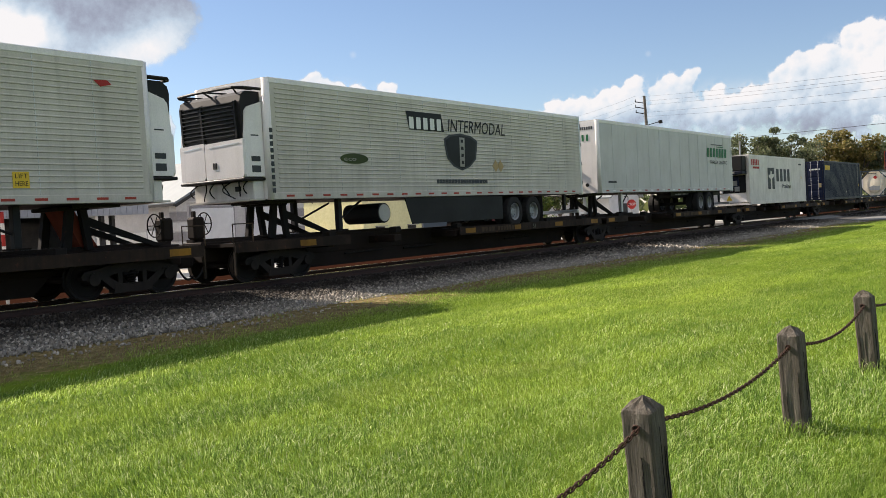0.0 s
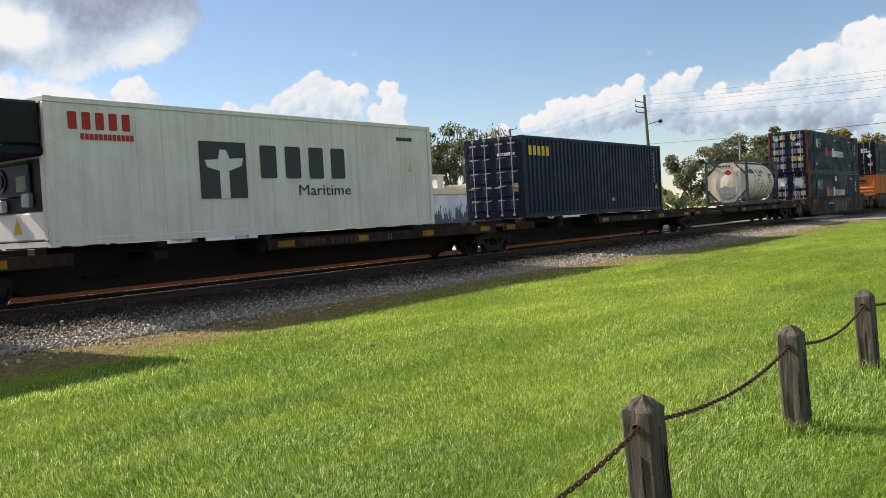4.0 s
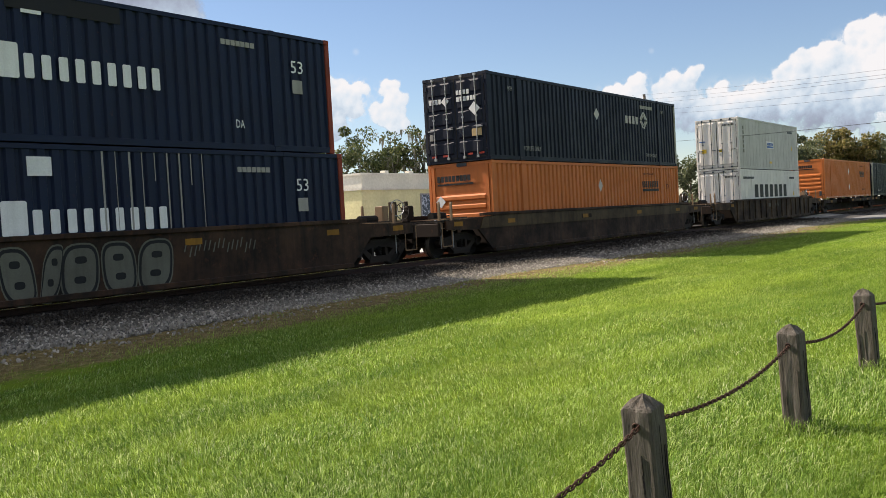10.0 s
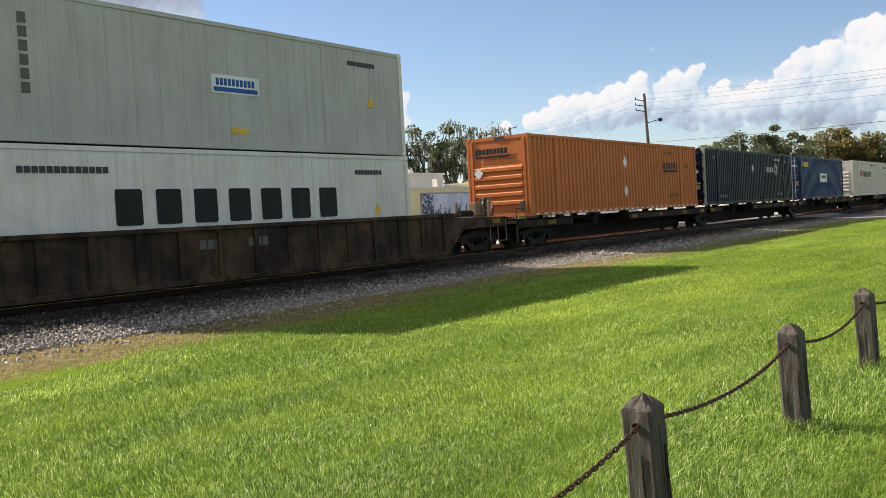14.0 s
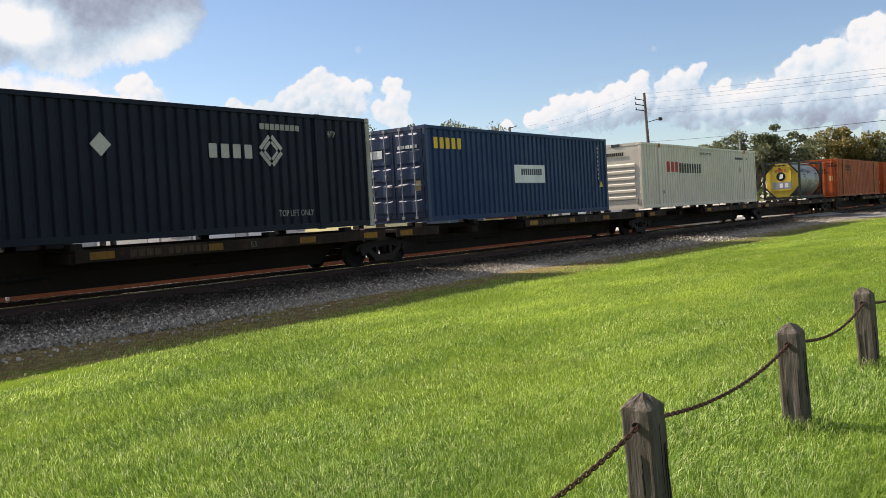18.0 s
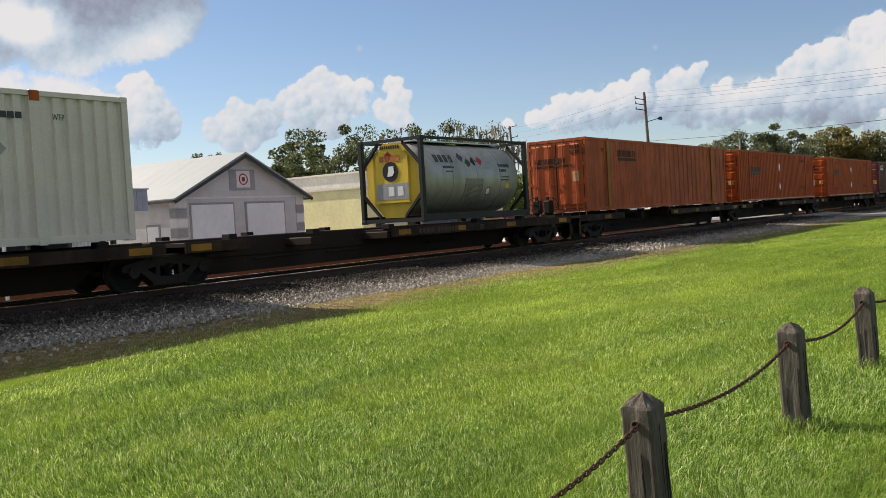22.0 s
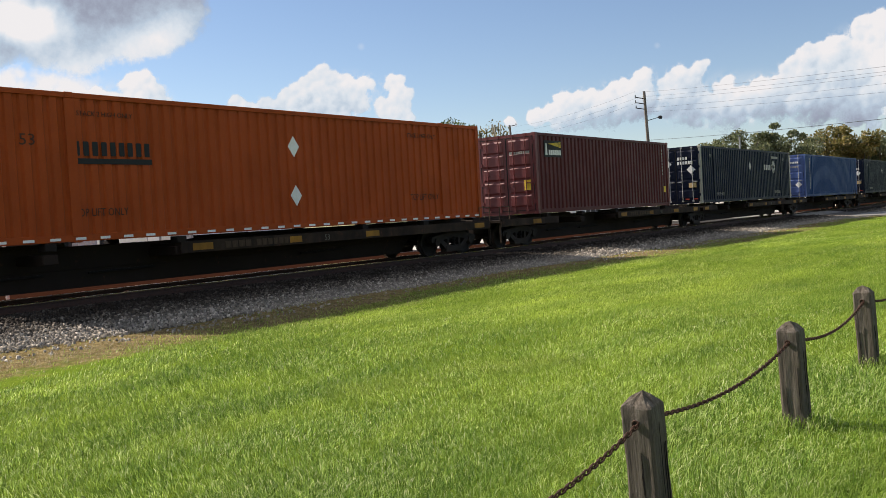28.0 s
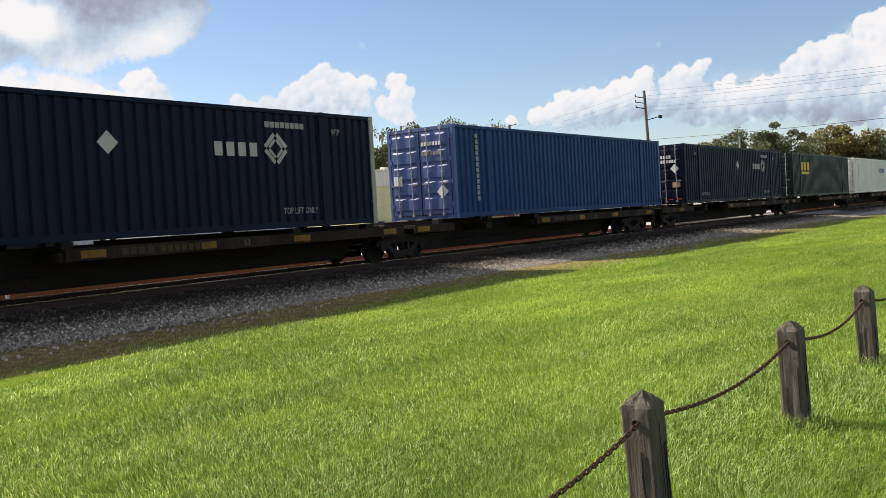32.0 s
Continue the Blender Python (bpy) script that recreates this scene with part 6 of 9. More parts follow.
def side_frame_mesh():
    """Cast truck side: an arched top, a dipped bottom, two windows and axle boxes."""
    bm = bmesh.new()
    top = [(-1.16, 0.50), (-1.10, 0.58), (-0.70, 0.64), (-0.35, 0.74), (0.35, 0.74), (0.70, 0.64), (1.10, 0.58), (1.16, 0.50)]
    bm_prism(bm, top + [(1.14, 0.42), (0.70, 0.42), (0.34, 0.52), (-0.34, 0.52), (-0.70, 0.42), (-1.14, 0.42)], "y", -0.09, 0.09)
    bm_prism(bm, [(-0.84, 0.50), (-0.62, 0.50), (-0.26, 0.26), (-0.42, 0.16)], "y", -0.10, 0.085)
    bm_prism(bm, [(0.84, 0.50), (0.62, 0.50), (0.26, 0.26), (0.42, 0.16)], "y", -0.10, 0.085)
    bm_prism(bm, [(-0.46, 0.11), (0.46, 0.11), (0.42, 0.29), (-0.42, 0.29)], "y", -0.11, 0.10)
    bm_prism(bm, [(-0.50, 0.66), (0.50, 0.66), (0.44, 0.70), (-0.44, 0.70)], "y", -0.13, -0.09)
    for s in (-1, 1):
        bm_box(bm, *sorted((s * 0.24, s * 0.34)), -0.09, 0.09, 0.22, 0.62)
        bm_rod(bm, (s * 0.89, -0.13, WHEEL_R), (s * 0.89, 0.13, WHEEL_R), 0.13, 12)
        bm_box(bm, s * 0.89 - 0.15, s * 0.89 + 0.15, -0.10, 0.10, 0.40, 0.56)
    return mesh_of("side_frame", bm, M["truck_steel"])


def springs_mesh():
    """One stout coil spring: a single tube wound six times."""
    bm = bmesh.new()
    rows = []
    for k in range(61):
        a = 2 * math.pi * k / 10
        c = Vector((0.085 * math.cos(a), -0.03 + 0.085 * math.sin(a), 0.25 + 0.30 * k / 60))
        o = Vector((math.cos(a), math.sin(a), 0))
        rows.append([bm.verts.new(c + o * 0.019 * math.cos(i * math.pi / 2) + Vector((0, 0, 0.019 * math.sin(i * math.pi / 2)))) for i in range(4)])
    for u, v in zip(rows, rows[1:]):
        for i in range(4):
            bm.faces.new((u[i], u[(i + 1) % 4], v[(i + 1) % 4], v[i]))
    return mesh_of("coil_spring", bm, M["steel_dark"])


WHEELSET, SIDE_FRAME, SPRINGS = wheelset_mesh(), side_frame_mesh(), springs_mesh()
BOLSTER = mesh_of("bolster", box(-0.2, 0.2, -1.05, 1.05, 0.45, 0.66, 0.03), M["steel_dark"])


def truck(car, x):
    t = new("truck")
    t.parent = car
    t.location = (x, 0, RAIL_TOP)
    t.empty_display_size = 0.2
    for s in (-1, 1):
        w = new("wheelset", WHEELSET)
        w.parent = t
        w.location = (0.89 * s, 0, WHEEL_R)
        WHEELS[s].append(w)
        f = new("side_frame", SIDE_FRAME)
        f.parent = t
        f.location = (0, s * 1.0, 0)
        g = new("coil_spring", SPRINGS)
        g.parent = t
        g.location = (0, s * 1.0, 0)
    b = new("bolster", BOLSTER)
    b.parent = t
    return t


def hand_brake(car, x, y, z, face=-1):
    hb = part("brake_stand", box(x - 0.05, x + 0.28, y - 0.15, y + 0.15, z + 0.05, z + 0.58, 0.05), M["car"], car)
    part("stand_post", box(x + 0.02, x + 0.10, y - 0.05, y + 0.05, z - 0.1, z + 0.72, 0.01), M["car"], hb)
    side = x - 0.14 if face < 0 else x + 0.36
    bm = bm_ring(bmesh.new(), (side, y, z + 0.42), (1, 0, 0), 0.26, 0.016, 24, 5)
    for k in range(6):
        a = 2 * math.pi * k / 6
        bm_rod(bm, (side, y, z + 0.42), (side, y + 0.26 * math.cos(a), z + 0.42 + 0.26 * math.sin(a)), 0.012, 5)
    bm_rod(bm, (side, y, z + 0.42), (x + 0.1, y, z + 0.42), 0.03, 8)
    part("brake_wheel", bm, M["steel_dark"], hb, "spoked iron hand brake wheel")


def grab_rail(car, x0, x1, y, z0, z1):
    bm = bmesh.new()
    bm_rod(bm, (x0, y, z0), (x0, y, z1), 0.014, 6)
    bm_rod(bm, (x1, y, z0), (x1, y, z1), 0.014, 6)
    bm_rod(bm, (x0, y, z1), (x1, y, z1), 0.014, 6)
    part("grab_rail", bm, M["car_rib"], car)


def coupler(car, x, s):
    """A coupler head with its hose; s: -1 towards the train's head."""
    bm = box(*sorted((x, x + s * 0.25)), -0.08, 0.08, RAIL_TOP + 0.50, RAIL_TOP + 0.68, 0.02)
    bm_box(bm, *sorted((x + s * 0.10, x + s * 0.34)), -0.16, 0.14, RAIL_TOP + 0.44, RAIL_TOP + 0.74, 0.04)
    part("coupler", bm, M["steel_dark"], car)
    bm = bmesh.new()
    rows = []
    for k in range(13):
        f = k / 12
        lean = math.atan2(-0.42 * 2.2 * math.cos(f * 2.2), s * 0.5)
        p = Vector((x + s * 0.5 * f - s * 0.15, -0.32, RAIL_TOP + 0.60 - 0.42 * math.sin(f * 2.2)))
        rows.append([bm.verts.new(p + 0.026 * Vector((-math.sin(lean) * math.cos(i * math.pi / 3), math.sin(i * math.pi / 3), math.cos(lean) * math.cos(i * math.pi / 3)))) for i in range(6)])
    for u, v in zip(rows, rows[1:]):
        for i in range(6):
            bm.faces.new((u[i], u[(i + 1) % 6], v[(i + 1) % 6], v[i]))
    part("air_hose", bm, M["rubber"], car)


END = 1.8  # from an end truck to the end of its platform


def spine_car(x_list, label, stands=(), head=True, tail=True, marks=True, ribs=True):
    """An articulated car: slim spines between shared trucks, with side shelves and container arms."""
    x0 = x_list[0]
    car = rolling(base_of("spine_car", label, "rail car", group="rail cars"), x0, 0.0)
    for i, (a, b) in enumerate(zip(x_list, x_list[1:])):
        u0, u1 = a - x0, b - x0
        lo = u0 - (END if i == 0 else -0.1)
        hi = u1 + (END if i == len(x_list) - 2 else -0.1)
        sp = part("spine", box(lo, hi, -0.36, 0.36, 0.86, 1.34, 0.02), M["car"], car)
        part("belly", prism([(u0 + 1.35, 0.86), (u0 + 1.75, 0.49), (u1 - 1.75, 0.49), (u1 - 1.35, 0.86)], "y", -0.33, 0.33), M["car"], sp)
        for s in (-1, 1):
            y0, y1 = sorted((s * 0.36, s * 1.38))
            part("shelf", box(u0 + 7.2, hi - 0.2, y0, y1, 1.22, 1.28), M["car"], sp)
            edge = sorted((s * 1.38, s * 1.42))
            part("edge_sill", box(u0 + 7.2, hi - 0.2, edge[0], edge[1], 1.05, 1.30, 0.004), M["sill"], sp)
            part("end_shelf", box(lo + 0.1, u0 + 2.2, y0, y1, 1.20, 1.28), M["car"], sp)
            part("end_sill", box(lo + 0.1, u0 + 2.2, edge[0], edge[1], 1.06, 1.30, 0.004), M["sill"], sp)
        if ribs:
            part("deck_rib", box(u0 + 8.9, hi - 0.2, -0.30, 0.30, 1.34, 1.412), M["car"], sp)
            part("deck_rib", box(lo + 0.1, u0 + 5.2, -0.30, 0.30, 1.34, 1.412), M["car"], sp)
        ym = -1.424
        for k, (f0, w) in enumerate(((u0 + 0.35, 0.55), (u0 + 7.5, 0.55), (u0 + 10.4, 0.4), (u0 + 13.2, 0.55), (hi - 1.1, 0.55))):
            part("yellow_plate", box(f0, f0 + w, ym, ym + 0.004, 1.10, 1.25), M["yellow_mark"], sp, "yellow reflective plate")
        for f in (u0 + 1.6, u0 + 4.3, u0 + 7.3, u1 - 4.4, u1 - 1.7):
            arm = part("cross_arm", box(f - 0.16, f + 0.16, -1.30, 1.30, 1.02, 1.22, 0.02), M["car"], sp)
            for s in (-1, 1):
                part("container_foot", box(f - 0.12, f + 0.12, *sorted((s * 1.08, s * 1.34)), 1.28, 1.425, 0.012), M["steel_dark"], arm)
        if marks:
            bars("car_number", (0.16, 0.16, 0.16, 0.16, -0.1, 0.14, 0.14, 0.14, 0.14, 0.14, 0.14), 0.15, M["car_rib"], sp, (u0 + 8.4, -1.426, 1.10))
            words("unit_length_mark", "53", 0.20, M["tag"], sp, (u0 + 11.6, -1.427, 1.10))
        for f in (u0 + 3.0, u0 + 5.6, u1 - 6.0):
            part("brake_rod", rod((f, -0.45, 0.78), (f + 1.6, -0.45, 0.80), 0.03, 6), M["steel_dark"], sp)
        part("air_tank", rod((u0 + 4.9, 0.55, 0.85), (u0 + 6.1, 0.55, 0.85), 0.2, 12), M["steel_dark"], sp)
    for x in x_list:
        truck(car, x - x0)
    for x, s, on in ((x_list[0] - END, -1, head), (x_list[-1] + END, 1, tail)):
        if on:
            coupler(car, x - x0, s)
            hand_brake(car, x - x0 - (0.25 if s > 0 else -0.05), 0.0, 1.36, -s)
            grab_rail(car, x - x0 - s * 0.1, x - x0 - s * 0.7, -1.35, 1.28, 1.72)
            part("step_ladder", prism([(x - x0 - s * 0.16, 0.55), (x - x0 - s * 0.12, 0.55), (x - x0 - s * 0.12, 1.2), (x - x0 - s * 0.16, 1.2)], "y", -1.36, -1.30), M["car_rib"], car)
    # trailer stands: two leaning legs and a strut, a rust-orange plate on the older one
    for x in stands:
        u = x - x0
        st = part("hitch_stand", box(u - 0.35, u + 0.35, -0.5, 0.5, 2.16, 2.24, 0.02), M["steel_dark"], car, "black steel trailer hitch stand")
        if not head:
            part("stand_plate", prism([(u - 0.16, 2.16), (u + 0.12, 2.16), (u + 0.62, 1.38), (u + 0.24, 1.38)], "y", -0.30, 0.30), M["stand_rust"], st, "rust-orange hitch plate")
        for s in (-1, 1):
            part("stand_leg", prism([(u - 0.28, 1.34), (u - 0.10, 1.34), (u + 0.02, 2.18), (u - 0.14, 2.18)], "y", s * 0.42 - 0.06, s * 0.42 + 0.06), M["steel_dark"], st)
            part("stand_leg", prism([(u + 0.26, 1.34), (u + 0.40, 1.34), (u + 0.30, 2.18), (u + 0.14, 2.18)], "y", s * 0.42 - 0.06, s * 0.42 + 0.06), M["steel_dark"], st)
            part("stand_strut", prism([(u + 1.9, 1.34), (u + 2.15, 1.34), (u + 0.32, 2.02), (u + 0.26, 1.86)], "y", s * 0.40 - 0.05, s * 0.40 + 0.05), M["steel_dark"], st)
    return car


def well_car(tl, tr, w0, w1, label, ribbed=False, band=False):
    """A deep well car: trucks at tl and tr, the well from w0 to w1."""
    x0 = tl
    car = rolling(base_of("well_car", label, "rail car", group="rail cars"), x0, 0.0)
    a, b, p, q = tl - 1.45 - x0, tr + 1.45 - x0, w0 - x0, w1 - x0
    paintm = M["car_rib"] if ribbed else M["well"]
    top, low = 1.58, 0.45
    side = [(a + 0.3, 1.18), (p - 0.8, 1.14), (p, low), (q, low), (q + 0.8, 1.14), (b - 0.3, 1.18), (b - 0.3, 1.46), (q + 0.6, 1.52), (q - 0.5, top), (p + 0.5, top), (p - 0.6, 1.52), (a + 0.3, 1.46)]
    for s in (-1, 1):
        y0, y1 = sorted((s * 1.33, s * 1.40))
        sd = part("side_sill", prism(side, "y", y0, y1), paintm, car)
        e0, e1 = sorted((s * 1.30, s * 1.47))
        part("top_chord", box(p - 0.6, q + 0.6, e0, e1, top - 0.02, top + 0.08, 0.012), paintm, sd)
        part("bottom_chord", box(p, q, e0, e1, low - 0.05, low + 0.07, 0.012), paintm, sd)
        if band:
            part("side_band", prism([(p - 0.75, 1.17), (q + 0.75, 1.17), (q + 0.55, 1.515), (q - 0.5, 1.556), (p + 0.5, 1.556), (p - 0.55, 1.515)], "y", *sorted((s * 1.40, s * 1.432))), M["band"], sd, "faded olive-brown upper side plate")
        n = 15 if ribbed else 0
        for k in range(n):
            f = p + 0.25 + (q - p - 0.5) * k / (n - 1)
            part("side_rib", box(f - 0.06, f + 0.06, *sorted((s * 1.40, s * 1.46)), low + 0.07, top - 0.02), paintm, sd)
        if s < 0:
            for f in ((a + 0.7, p + 0.9, (p + q) / 2 - 2.0, (p + q) / 2 + 3.0, q - 0.9, b - 1.2) if not ribbed else (p - 0.9, b - 1.1)):
                part("yellow_plate", box(f, f + 0.45, -1.4745, -1.4705, 1.28, 1.42) if ribbed else box(f, f + 0.45, -1.438 if band and p - 0.5 < f < q else -1.406, -1.433 if band and p - 0.5 < f < q else -1.401, 1.28, 1.42), M["yellow_mark"], sd, "yellow reflective plate")
    part("well_floor", box(p, q, -1.3, 1.3, low - 0.04, low + 0.06), M["car"], car)
    for f in (p + 0.2, q - 0.2):
        part("well_bulkhead", box(f - 0.08, f + 0.08, -1.3, 1.3, low, top - 0.05), M["car"], car)
    for e, s in ((a, -1), (b, 1)):
        part("end_deck", box(*sorted((e + (-s) * 0.15, (p if s < 0 else q))), -1.25, 1.25, 1.26, 1.42, 0.02), M["car"], car)
        part("end_sill", box(*sorted((e, e - s * 0.15)), -1.30, 1.30, 1.0, 1.40, 0.02), M["car"], car)
        part("draft_sill", box(*sorted((e, p - 0.4 if s < 0 else q + 0.4)), -0.3, 0.3, 0.82, 1.26, 0.02), M["car"], car)
        coupler(car, e, s)
        for k, (u, y) in enumerate(((0.15, -1.25), (0.78, -1.25)) if s < 0 else ((0.95, -1.25), (0.20, 0.55))):
            post = part("handrail_post", prism([(-0.035, 0), (0.035, 0), (0.035, 0.74), (0.02, 0.80), (-0.02, 0.80), (-0.035, 0.74)], "y", -0.03, 0.03), M["rail_tan"], car, "upright rusty tan handrail post", at=(e - s * u, y, 1.24))
            part("post_shackle", bm_ring(bmesh.new(), (0, -0.04, 0.02), (0, 1, 0), 0.035, 0.010, 10, 5), M["hardware"], post)
            part("post_foot", rod((0, -0.03, -0.60), (0, -0.03, 0.0), 0.014, 6), M["hardware"], post)
        part("cross_step", box(*sorted((e - s * 0.05, e - s * 0.50)), -1.35, -0.2, 1.44, 1.48), M["steel_dark"], car)
        grate = part("platform_grate", box(*sorted((e - s * 0.55, e - s * 1.75)), -1.2, 1.2, 1.50, 1.53), M["rail_tan"], car, "rusty open platform grating")
        for k in range(7):
            part("grate_bar", box(*sorted((e - s * (0.60 + 0.17 * k), e - s * (0.63 + 0.17 * k))), -1.24, 1.2, 1.53, 1.56), M["steel_dark"], grate)
        pipe = bmesh.new()
        for y, z in ((-1.05, 1.36), (-0.85, 1.46), (-1.0, 1.24)):
            bm_rod(pipe, (e - s * 0.3, y, z), (e - s * 1.8, y, z + 0.03), 0.022, 6)
            for k in range(4):
                bm_rod(pipe, (e - s * (0.5 + 0.38 * k), y, z - 0.10), (e - s * (0.5 + 0.38 * k), y, z + 0.05), 0.030, 6)
        part("brake_pipe", pipe, M["hardware"], car, "grimy brake pipes along the platform")
        cyl = rod((e - s * 0.8, -0.45, 1.62), (e - s * 1.5, -0.45, 1.62), 0.12, 12)
        bm_rod(cyl, (e - s * 1.5, -0.45, 1.62), (e - s * 1.9, -0.45, 1.62), 0.025, 6)
        part("brake_cylinder", cyl, M["steel_dark"], car)
        if s > 0:
            part("valve_box", box(e - 0.34, e - 0.06, -0.35, -0.05, 1.42, 2.00, 0.02), M["rail_tan"], car, "tan valve box")
            column = part("brake_column", box(e + 0.10, e + 0.28, -0.40, -0.20, 1.42, 2.12, 0.02), M["car_rib"], car, "dark brown brake column")
            loops = bm_ring(bmesh.new(), (e + 0.26, -0.42, 1.93), (0.3, 1, 0), 0.24, 0.014, 18, 5)
            bm_ring(loops, (e + 0.24, -0.34, 1.90), (-0.2, 1, 0), 0.19, 0.012, 18, 5)
            part("hose_loop", loops, M["hardware"], column)
        else:
            hand_brake(car, e + 0.5, 0.3, 1.42)
        st = bmesh.new()
        for u0, z0, u1, z1 in ((0.12, 1.4, 0.12, 0.70), (0.12, 0.70, 0.62, 0.70), (0.62, 0.70, 0.62, 1.3)):
            bm_rod(st, (e - s * u0, -1.36, z0), (e - s * u1, -1.36, z1), 0.016, 6)
        part("stirrup_step", st, M["rail_tan"], car, "bent rod stirrup step")
    for k in range(9):
        f = p + 0.8 + (q - p - 1.6) * k / 8
        part("floor_beam", box(f - 0.08, f + 0.08, -1.32, 1.32, low - 0.07, low - 0.04), M["car"], car)
    truck(car, 0.0)
    truck(car, tr - x0)
    return car


car_a = spine_car([-161.0, -143.7, -126.45], "brown articulated spine car under a trailer", stands=(-127.3,), head=False)
car_b = spine_car([-122.25, -105.0, -87.56, -70.12, -52.68, -35.68], "brown five-unit spine car with yellow plates", stands=(-121.7, -104.1))
car_c = well_car(-32.0, -12.4, -30.5, -13.9, "dark brown smooth-sided well car with spray-painted tags")
car_d = well_car(-8.45, 10.75, -7.05, 9.5, "dark brown well car with a faded upper side band", band=True)
car_e = well_car(15.1, 34.6, 17.2, 32.6, "faded brown ribbed-sided well car", ribbed=True)
car_f = spine_car([38.35, 55.05, 71.83, 89.3, 106.36, 122.45], "brown five-unit spine car with yellow plates", ribs=False)
car_g = spine_car([126.6, 143.8, 161.5, 179.2], "brown three-unit spine car")
car_h = spine_car([183.2, 200.1, 217.9, 233.8], "brown three-unit spine car")
car_i = spine_car([238.0, 257.4, 275.6, 293.5, 311.0], "brown spine car far down the train", tail=False)


# ---- highway trailers riding on the spine cars ----
def tyre_mesh():
    bm = bmesh.new()
    prof = [(0.29, -0.11), (0.33, -0.14), (0.46, -0.14), (0.50, -0.11), (0.50, 0.11), (0.46, 0.14), (0.33, 0.14), (0.29, 0.11)]
    rows = []
    for i in range(24):
        a = 2 * math.pi * i / 24
        rows.append([bm.verts.new((r * math.cos(a), d, r * math.sin(a))) for r, d in prof])
    for i in range(24):
        for k in range(8):
            bm.faces.new((rows[i][k], rows[(i + 1) % 24][k], rows[(i + 1) % 24][(k + 1) % 8], rows[i][(k + 1) % 8]))
    return mesh_of("tyre", bm, M["rubber"])


def rim_mesh():
    bm = bmesh.new()
    prof = [(0.29, -0.12), (0.26, -0.10), (0.24, -0.02), (0.13, 0.02), (0.11, -0.03), (0.0, -0.03)]
    rows = []
    for i in range(20):
        a = 2 * math.pi * i / 20
        rows.append([bm.verts.new((max(r, 0.002) * math.cos(a), d, max(r, 0.002) * math.sin(a))) for r, d in prof])
    for i in range(20):
        for k in range(5):
            bm.faces.new((rows[i][k], rows[(i + 1) % 20][k], rows[(i + 1) % 20][k + 1], rows[i][k + 1]))
    for k in range(10):
        a = 2 * math.pi * k / 10
        bm_rod(bm, (0.17 * math.cos(a), -0.04, 0.17 * math.sin(a)), (0.17 * math.cos(a), 0.01, 0.17 * math.sin(a)), 0.018, 6)
    return mesh_of("rim", bm, M["hardware"])


TYRE, RIM = tyre_mesh(), rim_mesh()


def wheel(trl, x, y, z):
    w = new("wheel")
    w.parent = trl
    w.location = (x, y, z)
    w.empty_display_size = 0.1
    for me in (TYRE, RIM):
        o = new(me.name, me)
        o.parent = w


